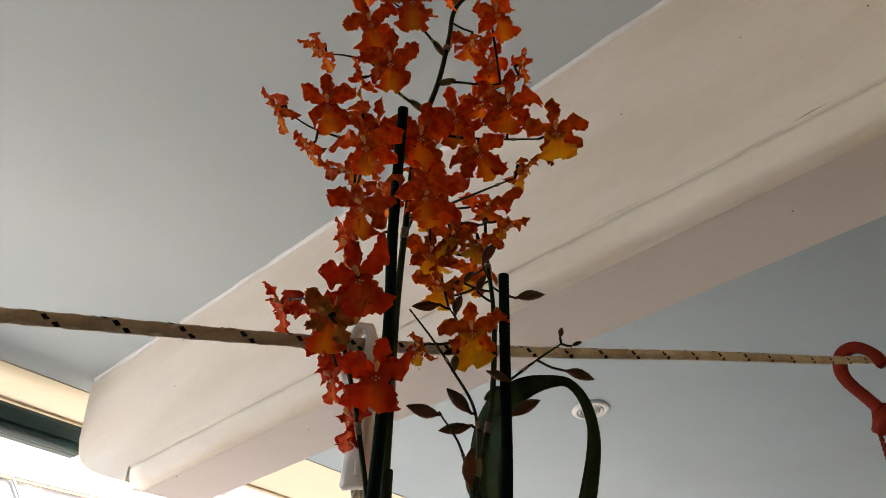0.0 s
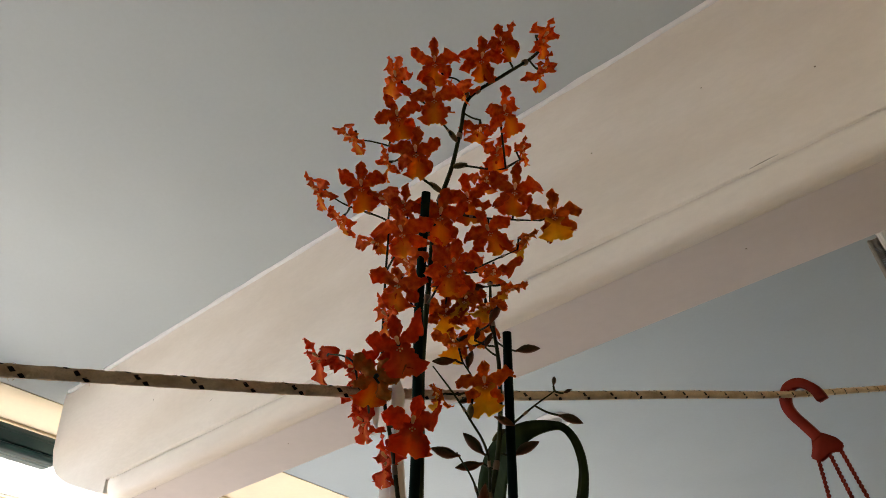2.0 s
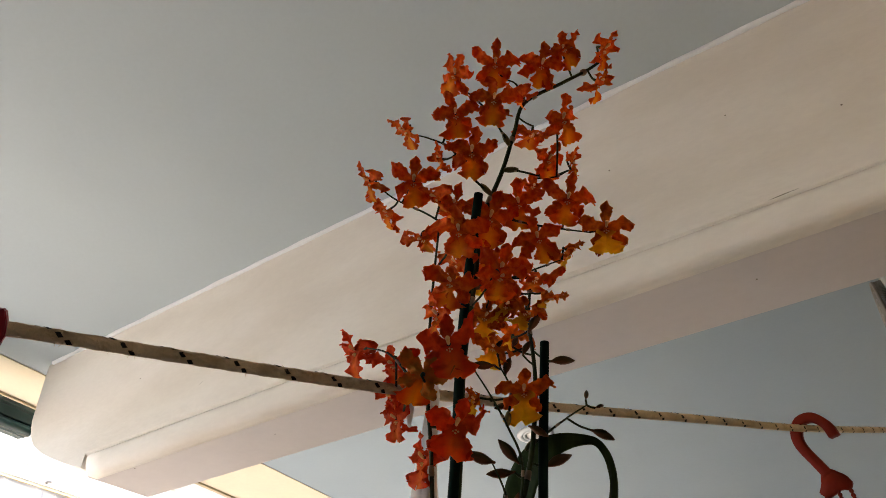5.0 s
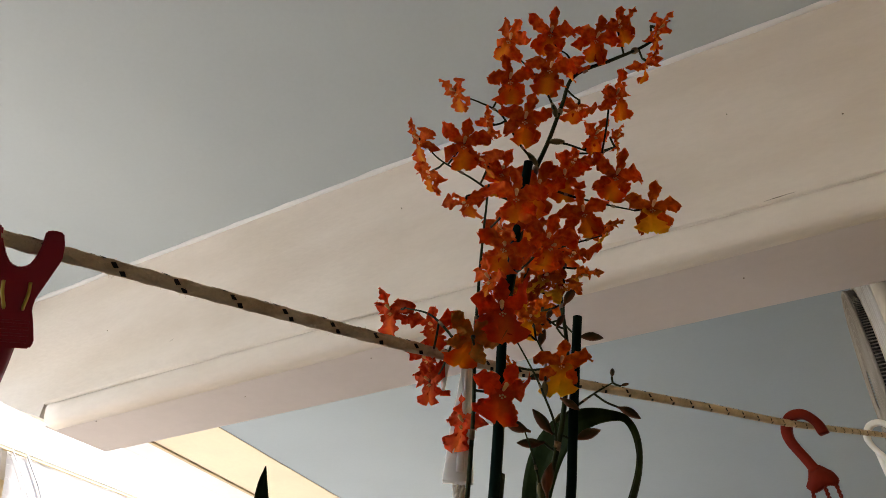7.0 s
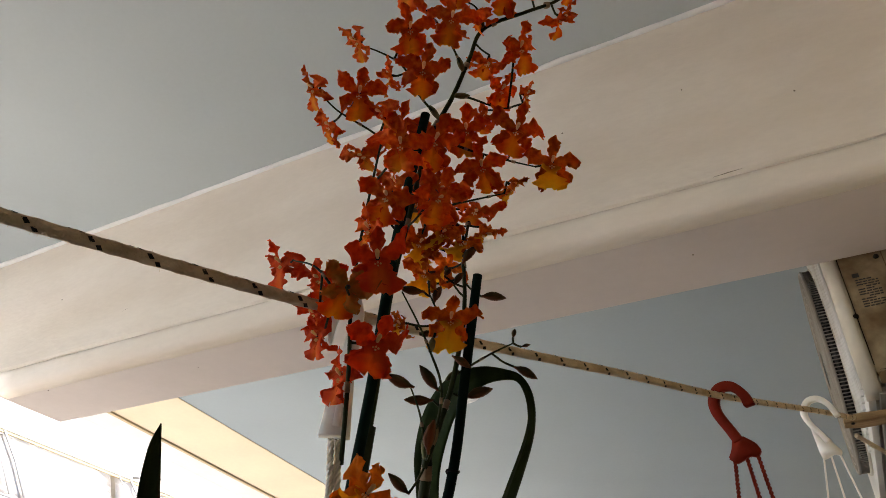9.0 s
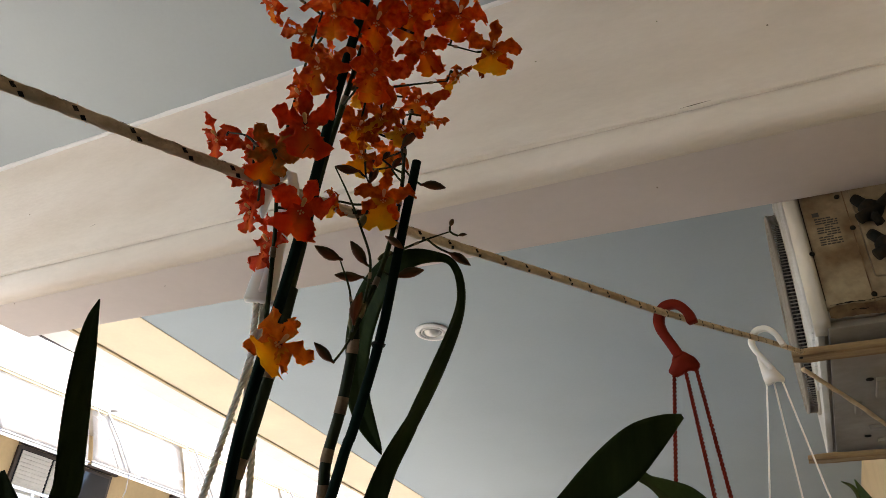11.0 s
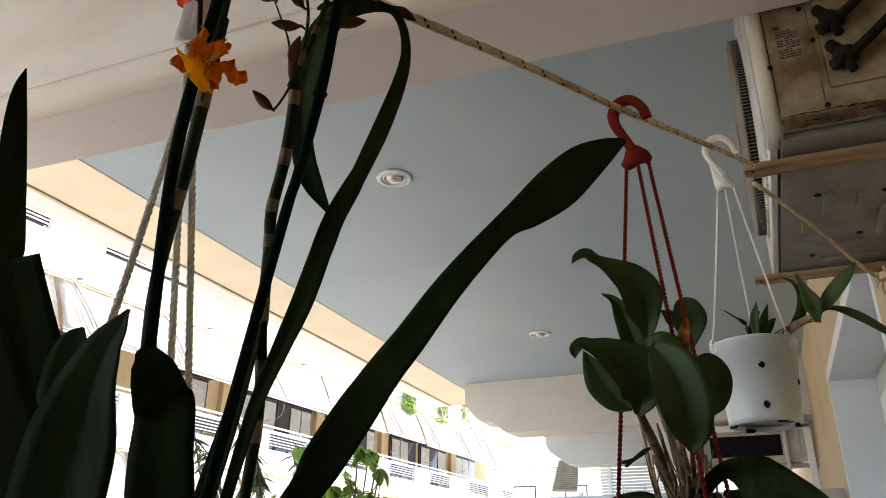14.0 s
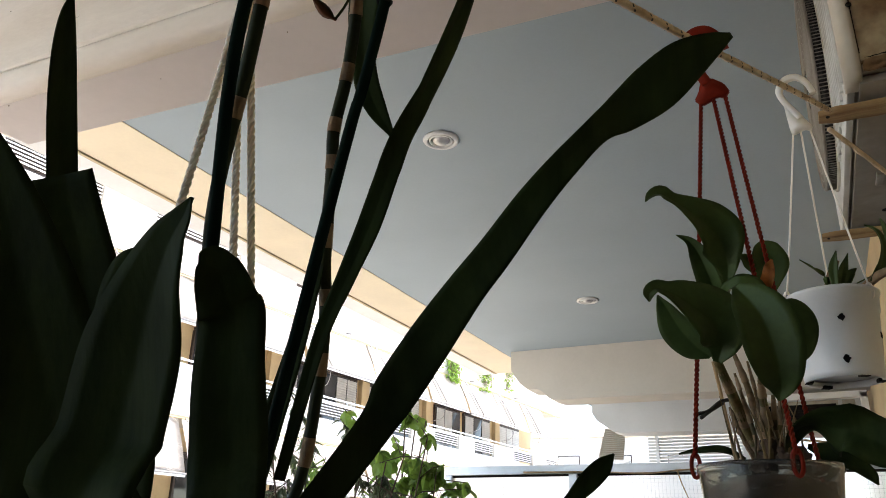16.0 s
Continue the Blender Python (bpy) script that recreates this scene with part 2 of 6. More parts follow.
M_SLAB = coat("white_weathered_render", (0.58, 0.555, 0.51), 0.85, vary=0.1, scale=0.9, bump=0.3, grain=10, second=(0.47, 0.42, 0.34))
M_AWNING = coat("white_awning_cloth", (0.50, 0.465, 0.43), 0.9, vary=0.06, scale=1.2, bump=0.2, grain=30, translucent=0.2)
M_SHUTTER = coat("grey_roller_shutter", (0.55, 0.55, 0.53), 0.6, vary=0.08, scale=3, bump=0.1)
M_BROWNWOOD = coat("dark_brown_joinery", (0.05, 0.035, 0.028), 0.5, vary=0.15, scale=6, bump=0.2)
M_PANE = coat("dark_window_glass", (0.02, 0.024, 0.028), 0.08, vary=0.02, bump=0.0)
M_STEEL = coat("grey_awning_steel", (0.30, 0.29, 0.28), 0.5, 0.6, vary=0.1, bump=0.1)
M_TANSLAT = coat("tan_slat_paint", (0.40, 0.36, 0.29), 0.6, vary=0.1, scale=8, bump=0.1)
M_FOLIAGE = coat("sunlit_leaf", (0.27, 0.44, 0.08), 0.45, vary=0.2, scale=12, bump=0.2, grain=60, translucent=0.55)
M_OLIVE = coat("olive_leaf", (0.16, 0.21, 0.10), 0.5, vary=0.2, scale=12, bump=0.2, grain=60, translucent=0.3)
M_TWIG = coat("grey_brown_twig", (0.14, 0.10, 0.07), 0.85, vary=0.2, scale=30, bump=0.5, grain=120)
M_ASPHALT = coat("pale_street_paving", (0.46, 0.43, 0.38), 0.9, vary=0.2, scale=1.5, bump=0.5, grain=60)
M_BROWNWALL = coat("unseen_wall_brown", (0.13, 0.085, 0.055), 0.6, vary=0.15, scale=4, bump=0.3, grain=40)
M_TERRACOTTA = coat("terracotta", (0.42, 0.12, 0.07), 0.8, vary=0.15, scale=12, bump=0.3)


# ---- helpers for shapes ----
def mesh_of(name, bm, material=None, smooth=True):
    me = bpy.data.meshes.new(name)
    bmesh.ops.recalc_face_normals(bm, faces=bm.faces)
    bm.to_mesh(me)
    bm.free()
    if smooth:
        for p in me.polygons:
            p.use_smooth = True
    if material:
        for m in material if isinstance(material, (list, tuple)) else (material,):
            me.materials.append(m)
    return me


def part(name, data, material, parent, label="", smooth=True, at=None):
    """One mesh object under a thing, or under a part."""
    me = mesh_of(name, data, material, smooth) if isinstance(data, bmesh.types.BMesh) else data
    ob = new(name, me)
    ob.parent = parent
    if at is not None:
        ob.matrix_local = at
    return tagged(ob, label)


def thing(name, label, category, place=(0, 0, 0), group="", kind="", turn=0.0):
    ob = new(name)
    ob.empty_display_size = 0.05
    ob.location = place
    ob.rotation_euler = (0, 0, radians(turn))
    return tagged(ob, label, category, group, kind)


def solid(name, data, material, label, category="", kind="", group="", smooth=False):
    me = mesh_of(name, data, material, smooth) if isinstance(data, bmesh.types.BMesh) else data
    return tagged(new(name, me), label, category, group, kind)


def add_box(bm, lo, hi, bevel=0.0, mat=0):
    v = [bm.verts.new((x, y, z)) for x in (lo[0], hi[0]) for y in (lo[1], hi[1]) for z in (lo[2], hi[2])]
    fs = [bm.faces.new([v[i] for i in q]) for q in ((0, 1, 3, 2), (4, 6, 7, 5), (0, 4, 5, 1), (2, 3, 7, 6), (0, 2, 6, 4), (1, 5, 7, 3))]
    for f in fs:
        f.material_index = mat
    if bevel:
        bmesh.ops.bevel(bm, geom=list({e for f in fs for e in f.edges}), offset=bevel, segments=2, affect="EDGES", profile=0.6)
    return bm


def box(lo, hi, bevel=0.0):
    return add_box(bmesh.new(), lo, hi, bevel)


def prism(outline, axis, a, b, bevel=0.0):
    """An outline in the plane across axis, drawn out from a to b. For x the outline is (y, z), for y (x, z), for z (x, y)."""
    bm = bmesh.new()

    def put(p, s):
        return {"x": (s, p[0], p[1]), "y": (p[0], s, p[1]), "z": (p[0], p[1], s)}[axis]

    lo, hi = ([bm.verts.new(put(p, s)) for p in outline] for s in (a, b))
    bm.faces.new(lo)
    bm.faces.new(hi[::-1])
    for i in range(len(outline)):
        j = (i + 1) % len(outline)
        bm.faces.new((lo[i], hi[i], hi[j], lo[j]))
    if bevel:
        bmesh.ops.recalc_face_normals(bm, faces=bm.faces)
        bmesh.ops.bevel(bm, geom=list(bm.edges), offset=bevel, segments=2, affect="EDGES")
    return bm


def spline(points, steps):
    """A smooth line through the points; extra values beside x, y, z run along."""
    p = np.array(points, float)
    if len(p) == 2:
        return [p[0] + (p[1] - p[0]) * k / steps for k in range(steps + 1)]
    q = np.vstack([2 * p[0] - p[1], p, 2 * p[-1] - p[-2]])
    out = []
    for i in range(1, len(q) - 2):
        for k in range(steps):
            t = k / steps
            out.append(0.5 * (2 * q[i] + (q[i + 1] - q[i - 1]) * t + (2 * q[i - 1] - 5 * q[i] + 4 * q[i + 1] - q[i + 2]) * t * t + (3 * q[i] - q[i - 1] - 3 * q[i + 1] + q[i + 2]) * t**3))
    out.append(p[-1])
    return out


def frames_along(line):
    """Tangent, side and up for every point of a line, with no twist."""
    pts = [Vector(p[:3]) for p in line]
    tang = [(pts[min(i + 1, len(pts) - 1)] - pts[max(i - 1, 0)]).normalized() for i in range(len(pts))]
    side = tang[0].cross(Vector((0, 0, 1)))
    if side.length < 1e-3:
        side = tang[0].cross(Vector((1, 0, 0)))
    side.normalize()
    out = []
    for p, t in zip(pts, tang):
        side = (side - t * side.dot(t)).normalized()
        out.append((p, t, side, t.cross(side)))
    return out


def tube(line, radius, sides=8, bm=None, steps=1, caps=True, mat=0, bump=None):
    """A round rod along a line; radius: one number, a list or, with four values a point, the fourth."""
    bm = bm or bmesh.new()
    line = spline(line, steps) if steps > 1 else line
    rings = []
    for i, (p, t, a, b) in enumerate(frames_along(line)):
        r = line[i][3] if len(line[i]) > 3 else radius
        ring = []
        for k in range(sides):
            w = 2 * math.pi * k / sides
            rr = r * (bump(i, k) if bump else 1.0)
            ring.append(bm.verts.new(p + (a * math.cos(w) + b * math.sin(w)) * rr))
        rings.append(ring)
    for r0, r1 in zip(rings, rings[1:]):
        for k in range(sides):
            f = bm.faces.new((r0[k], r0[(k + 1) % sides], r1[(k + 1) % sides], r1[k]))
            f.material_index = mat
    if caps:
        for r in (rings[0][::-1], rings[-1]):
            bm.faces.new(r).material_index = mat
    return bm


def twisted(line, radius, pitch, strands=3, sides=6, per_turn=12):
    """A laid rope of strands wound round one another."""
    total = sum((Vector(a[:3]) - Vector(b[:3])).length for a, b in zip(line, line[1:]))
    n = max(8, int(total / pitch * per_turn))
    p = np.array([q[:3] for q in line], float)
    along = np.r_[0, np.cumsum(np.linalg.norm(np.diff(p, axis=0), axis=1))]
    even = [[np.interp(s, along, p[:, k]) for k in range(3)] for s in np.linspace(0, along[-1], n)]
    bm = bmesh.new()
    fr = frames_along(even)
    for s in range(strands):
        path = []
        for i, (c, t, a, b) in enumerate(fr):
            w = 2 * math.pi * (i / per_turn + s / strands)
            path.append(c + (a * math.cos(w) + b * math.sin(w)) * radius * 0.52)
        tube([tuple(q) for q in path], radius * 0.55, sides, bm)
    return bm


def lathe(profile, sides=32, centre=(0, 0, 0), closed=False):
    """Turns an outline of (radius, height) about the upright axis."""
    bm = bmesh.new()
    rings = [[bm.verts.new((centre[0] + r * math.cos(2 * math.pi * k / sides), centre[1] + r * math.sin(2 * math.pi * k / sides), centre[2] + z)) for k in range(sides)] for r, z in profile]
    pairs = list(zip(rings, rings[1:])) + ([(rings[-1], rings[0])] if closed else [])
    for a, b in pairs:
        for k in range(sides):
            bm.faces.new((a[k], a[(k + 1) % sides], b[(k + 1) % sides], b[k]))
    if not closed:
        for r in (rings[0], rings[-1]):
            bm.faces.new(r)
    return bm


def strap(points, facing, fold=0.25, thick=0.0012, steps=6, across=4, wave=0.0, twist=0.0):
    """A leaf blade along points (x, y, z, half width), its upper face turned to facing (one direction, or a list of stations along it), with a folded midrib and real thickness."""
    line = spline(points, steps)
    bm = bmesh.new()
    turns = facing if isinstance(facing, list) else [(0.0, facing), (1.0, facing)]
    top, low = [], []
    for i, (p, t, _, _) in enumerate(frames_along(line)):
        w = max(line[i][3], 0.0004)
        f = Vector([float(np.interp(i / (len(line) - 1), [q[0] for q in turns], [q[1][c] for q in turns])) for c in range(3)]).normalized()
        g = Matrix.Rotation(radians(twist) * i / len(line), 3, t) @ f
        side = t.cross(g).normalized()
        up = side.cross(t).normalized()
        rt, rl = [], []
        for k in range(2 * across + 1):
            s = math.copysign(abs(k / across - 1) ** 1.6, k - across)
            lift = fold * abs(s) ** 1.1 * w + wave * w * math.sin(i * 0.9 + 2 * s)
            q = p + side * (s * w) + up * lift
            rt.append(bm.verts.new(q))
            rl.append(bm.verts.new(q - up * thick * (1.2 - 0.8 * abs(s))))
        top.append(rt)
        low.append(rl)
    n = 2 * across
    for i in range(len(line) - 1):
        for k in range(n):
            bm.faces.new((top[i][k], top[i][k + 1], top[i + 1][k + 1], top[i + 1][k]))
            bm.faces.new((low[i][k + 1], low[i][k], low[i + 1][k], low[i + 1][k + 1]))
        bm.faces.new((top[i][0], top[i + 1][0], low[i + 1][0], low[i][0]))
        bm.faces.new((top[i + 1][n], top[i][n], low[i][n], low[i + 1][n]))
    for i in (0, -1):
        for k in range(n):
            bm.faces.new((top[i][k], top[i][k + 1], low[i][k + 1], low[i][k]))
    return bm


def ribbon2d(path, half, depth, place):
    """A flat bar of plastic bent along a path of (u, v) in an upright plane; place(u, v, d) gives the world point."""
    bm = bmesh.new()
    p = [Vector(q) for q in path]
    rings = []
    for i in range(len(p)):
        t = (p[min(i + 1, len(p) - 1)] - p[max(i - 1, 0)]).normalized()
        nrm = Vector((-t.y, t.x))
        h = half[i] if isinstance(half, (list, tuple)) else half
        a, b = p[i] + nrm * h, p[i] - nrm * h
        rings.append([bm.verts.new(place(*a, -depth)), bm.verts.new(place(*a, depth)), bm.verts.new(place(*b, depth)), bm.verts.new(place(*b, -depth))])
    for r0, r1 in zip(rings, rings[1:]):
        for k in range(4):
            bm.faces.new((r0[k], r0[(k + 1) % 4], r1[(k + 1) % 4], r1[k]))
    bm.faces.new(rings[0])
    bm.faces.new(rings[-1])
    bmesh.ops.recalc_face_normals(bm, faces=bm.faces)
    bmesh.ops.bevel(bm, geom=[e for e in bm.edges], offset=min(depth, 0.0015) * 0.5, segments=1, affect="EDGES")
    return bm


# ---- the balcony ----
CEIL_NEAR, CEIL_FAR, WALL_X, EDGE_X = 2.80, 2.86, 0.40, -2.20
FACE_Y, BACK_Y = 1.03, 1.28

solid("floor", box((-2.4, -2.6, -0.2), (WALL_X, 13.0, 0.0)), M_FLOOR, "grey terrazzo balcony floor", kind="structure")
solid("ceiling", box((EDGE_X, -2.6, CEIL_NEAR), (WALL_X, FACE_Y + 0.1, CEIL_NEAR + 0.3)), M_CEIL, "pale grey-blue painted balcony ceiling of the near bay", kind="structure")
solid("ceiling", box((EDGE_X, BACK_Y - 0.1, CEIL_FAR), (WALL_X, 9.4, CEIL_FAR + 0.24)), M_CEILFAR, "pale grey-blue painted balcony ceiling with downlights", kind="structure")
# Unseen dark wall added behind the viewpoint; it keeps stray light out.
solid("wall_back", box((-2.4, -2.8, 0.0), (WALL_X, -2.6, 3.1)), M_BROWNWALL, "unseen plain brown wall added to close the balcony behind", kind="structure")
solid("wall_end", box((-2.4, 13.0, 0.0), (WALL_X, 13.2, 1.0)), M_GREYWHITE, "low white wall closing the far end of the balcony", kind="structure")


def house_wall():
    """The house side, with a tall opening between two piers."""
    bm = box((WALL_X, 0.1, 0.0), (WALL_X + 0.3, 2.35, 3.1))
    add_box(bm, (WALL_X, 4.25, 0.0), (WALL_X + 0.3, 13.2, 3.1))
    add_box(bm, (WALL_X, 2.35, 2.36), (WALL_X + 0.3, 4.25, 3.1))
    solid("wall_house", bm, M_WALLYELLOW, "pale yellow painted house wall with a door opening", kind="structure")
    bm = box((WALL_X - 0.004, 4.20, 0.0), (WALL_X + 0.3, 4.246, 2.356), 0.003)
    add_box(bm, (WALL_X - 0.004, 2.354, 2.30), (WALL_X + 0.3, 4.20, 2.356), 0.003)
    add_box(bm, (WALL_X - 0.004, 2.354, 0.0), (WALL_X + 0.3, 2.40, 2.30), 0.003)
    solid("door_frame", bm, M_GREYWHITE, "white painted reveal of the balcony door opening", kind="structure")
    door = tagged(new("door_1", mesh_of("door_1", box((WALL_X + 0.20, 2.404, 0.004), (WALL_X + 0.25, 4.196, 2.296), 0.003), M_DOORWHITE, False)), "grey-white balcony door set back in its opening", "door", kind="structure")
    for y0, y1 in ((2.5, 3.25), (3.35, 4.1)):
        part("panel", box((WALL_X + 0.188, y0, 0.9), (WALL_X + 0.197, y1, 2.18), 0.003), M_WHITE, door)
    part("door_handle", tube([(WALL_X + 0.17, 3.9, 1.03), (WALL_X + 0.17, 4.03, 1.03)], 0.009, 8), M_DARK, door, "dark lever handle")


house_wall()
# Unseen stretch of wall, made dark so less light bounces from the right.
solid("wall_near", box((WALL_X, -2.8, 0.0), (WALL_X + 0.3, 0.098, 3.1)), M_BROWNWALL, "unseen plain brown wall added behind the viewpoint to cut bounced light", kind="structure")
solid("house_interior", box((3.2, -2.8, 0.0), (3.4, 13.2, 3.1)), M_GREYWHITE, "plain inner wall of the house behind the door", kind="structure")
# Unseen slab added above the ceilings to keep sun and sky light out.
solid("roof", box((EDGE_X - 0.52, -2.8, 3.12), (3.4, 9.6, 3.4)), M_SLAB, "unseen slab added over the balcony to block sun and sky", kind="structure")


def cross_beam():
    """The deep plaster beam across the balcony, a little out of level, with a moulded lower band that stops short of its outer end."""
    x0, x1, xm = -2.11, WALL_X, -1.78
    steps = 36

    def lower(x):
        return 2.371 - 0.0175 * x

    def wander(x, k):
        return 0.0012 * math.sin(7.1 * x + k) + 0.0008 * math.sin(17.3 * x + 2 * k)

    def loft(rows, first, last):
        """Draws a profile of (y, z) out along x; rows(x) gives the profile there."""
        bm = bmesh.new()
        rings = [[bm.verts.new((x, y, z)) for y, z in rows(x)] for x in np.linspace(first, last, steps + 1)]
        n = len(rings[0])
        for r0, r1 in zip(rings, rings[1:]):
            for k in range(n):
                bm.faces.new((r0[k], r0[(k + 1) % n], r1[(k + 1) % n], r1[k]))
        bm.faces.new(rings[0])
        bm.faces.new(rings[-1][::-1])
        return bm

    def back(x):
        return BACK_Y + 0.030 * (x + 0.9)

    body = loft(lambda x: [(FACE_Y, 3.1), (FACE_Y + wander(x, 0) * 0.6, 2.62), (FACE_Y - 0.0012 + wander(x, 1), lower(x) + 0.05), (FACE_Y - 0.001 + wander(x, 2), lower(x) + 0.006),
                           (FACE_Y + 0.001, lower(x) + 0.0025 + wander(x, 3)), (FACE_Y + 0.0055, lower(x)), (back(x), lower(x)), (back(x), 3.1)], xm, x1)
    beam = solid("beam", body, M_BEAM, "off-white plaster beam across the balcony ceiling", kind="structure")
    band = loft(lambda x: [(FACE_Y + 0.0045, lower(x) - 0.0005), (FACE_Y + 0.0028 + wander(x, 4) * 0.5, lower(x) - 0.012), (FACE_Y + 0.0055, lower(x) - 0.030), (FACE_Y + 0.010, lower(x) - 0.042),
                           (FACE_Y + 0.017, lower(x) - 0.0505 + wander(x, 5) * 0.4), (FACE_Y + 0.026, lower(x) - 0.0535), (FACE_Y + 0.05, lower(x) - 0.0535), (FACE_Y + 0.05, lower(x) - 0.0005)], xm + 0.014, x1)
    part("moulded_band", band, M_BEAM, beam, "smooth rounded plaster band")
    end = prism([(-2.134, 3.1), (-2.134, 2.76), (-2.118, 2.60), (-2.095, 2.545), (-2.06, 2.506), (-2.0, 2.466), (-1.95, 2.440), (-1.88, 2.408), (xm + 0.002, 2.366), (xm + 0.002, 3.1)], "y", FACE_Y + 0.002, BACK_Y - 0.030)
    part("beam_end", end, M_BEAM, beam, smooth=False)
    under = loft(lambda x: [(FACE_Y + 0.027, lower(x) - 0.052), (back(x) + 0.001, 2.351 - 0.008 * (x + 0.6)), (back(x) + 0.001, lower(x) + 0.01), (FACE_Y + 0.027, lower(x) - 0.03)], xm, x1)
    part("soffit", under, M_SOFFIT, beam, "pinkish white underside with shade in its colour", smooth=False)
    rnd = random.Random(21)
    scar = bmesh.new()
    tube([(-1.385, FACE_Y - 0.0004, 2.466, 0.0004), (-1.368, FACE_Y - 0.0006, 2.474, 0.0012), (-1.352, FACE_Y - 0.0006, 2.4795, 0.0015), (-1.335, FACE_Y - 0.0004, 2.488, 0.0004)], 0.001, 6, scar, steps=3)
    part("scratch", scar, M_SCAR, beam, "short dark scratch in the plaster")
    crack = bmesh.new()
    for first, last in ((0.0, 0.05),):
        tube([(x, FACE_Y - 0.0006 + wander(x, 2), lower(x) + 0.004 + 0.0016 * math.sin(31 * x), 0.0002 + 0.0005 * math.sin(math.pi * (x - first) / (last - first)) ** 2) for x in np.linspace(first, last, 14)], 0.001, 5, crack)
    part("hairline_crack", crack, M_SCAR, beam, "thin dark crack in the plaster")
    for x, z in ((-0.014, 2.599), (-0.246, 2.588), (0.16, 2.51), (-0.72, 2.65), (-1.62, 2.58)):
        part("speck", tube([(x, FACE_Y + 0.001, z), (x, FACE_Y - 0.0010, z)], rnd.uniform(0.0011, 0.002), 7), M_SCAR, beam)
    for x, y in ((0.055, 1.068), (-0.005, 1.075), (-0.09, 1.072), (-0.07, 1.17), (-0.83, 1.12), (-1.2, 1.15), (-1.63, 1.09)):
        z = lower(x) - 0.053 + (2.351 - 0.008 * (x + 0.6) - lower(x) + 0.053) * (y - 1.057) / (back(x) - 1.057)
        part("speck", tube([(x, y, z + 0.001), (x, y, z - 0.0008)], rnd.uniform(0.0010, 0.0018), 7), M_SCAR, beam)
    part("cornice_bead", tube([(x0 + (x1 - x0) * k / 48, FACE_Y - 0.001 + 0.0006 * math.sin(1.7 * k), CEIL_NEAR - 0.001, 0.0075 + 0.0012 * math.sin(2.3 * k) + 0.0006 * math.sin(5.1 * k)) for k in range(49)], 0.007, 10), M_WHITE, beam, "uneven white bead of filler")


cross_beam()


def far_beams():
    yf = 5.83
    end = [(-2.13, 3.1), (-2.13, 2.70), (-2.06, 2.60), (-2.00, 2.55), (-1.90, 2.54), (-1.86, 2.51), (-1.82, 2.47), (-1.76, 2.45), (WALL_X, 2.44), (WALL_X, 3.1)]
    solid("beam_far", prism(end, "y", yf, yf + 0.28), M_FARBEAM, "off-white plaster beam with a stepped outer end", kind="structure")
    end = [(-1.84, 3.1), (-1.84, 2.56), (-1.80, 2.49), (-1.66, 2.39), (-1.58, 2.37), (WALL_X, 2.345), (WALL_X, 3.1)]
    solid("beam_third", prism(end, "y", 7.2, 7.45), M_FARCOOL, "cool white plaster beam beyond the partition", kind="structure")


far_beams()


def edge_strips():
    """The outer strip of the slab's underside, in two bays, with its drip edge."""
    for name, y0, y1, z, out in (("edge_near", -2.8, BACK_Y - 0.004, CEIL_NEAR - 0.003, 0.205), ("edge_far", BACK_Y - 0.002, 6.56, CEIL_FAR - 0.003, 0.345)):
        ob = solid(name, box((EDGE_X - out, y0, z), (EDGE_X, y1, 3.1)), M_YELLOW, "pale yellow painted underside of the balcony's outer edge", kind="structure")
        part("drip_edge", box((EDGE_X - out - 0.018, y0, z - 0.008), (EDGE_X - out, y1, 3.1), 0.002), M_DRIP, ob, "ochre brown drip edge", smooth=False)
        part("fascia", box((EDGE_X - out - 0.17, y0, z - 0.004), (EDGE_X - out - 0.018, y1, 3.1), 0.003), M_WHITE, ob, "white painted outer moulding", smooth=False)


edge_strips()
solid("parapet", box((-2.4, -2.8, 0.0), (-2.28, 13.2, 0.95)), M_SLAB, "plain white balcony parapet below the line of sight", kind="structure")


def awning_roll():
    ob = thing("awning", "rolled-up dark green awning under the near edge beam", "awning", (EDGE_X - 0.05, -0.8, 2.652))
    part("cassette", prism([(-0.05, 0.035), (0.04, 0.035), (0.055, 0.01), (0.05, -0.03), (0.0, -0.045), (-0.05, -0.035)], "y", -1.9, 1.9, 0.006), M_GREENMETAL, ob, smooth=False)
    part("front_rail", tube([(0.045, -1.88, -0.045), (0.045, 1.88, -0.045)], 0.016, 10), M_GREENMETAL, ob)
    for y in (-1.5, 0.0, 1.5):
        part("bracket", box((-0.01, y - 0.015, 0.03), (0.02, y + 0.015, 0.143), 0.004), M_GREENMETAL, ob, smooth=False)


awning_roll()


def downlight(x, y):
    ob = thing("downlight", "white recessed ceiling downlight, switched off", "ceiling light", (x, y, CEIL_FAR), group="recessed downlights")
    part("trim_ring", lathe([(0.070, -0.0005), (0.0715, -0.004), (0.068, -0.009), (0.056, -0.012), (0.051, -0.009), (0.050, -0.0005)], 40, closed=True), M_WHITEPLASTIC, ob)
    part("gimbal", lathe([(0.048, -0.002), (0.047, -0.009), (0.042, -0.011), (0.037, -0.006), (0.036, -0.001)], 36, closed=True), M_WHITEPLASTIC, ob)
    part("bulb", lathe([(0.034, -0.001), (0.033, -0.008), (0.022, -0.016), (0.010, -0.020), (0.001, -0.021)], 28), M_CHROME, ob, "silvery reflector bulb")


downlight(-1.144, 2.456)
downlight(-1.174, 4.683)


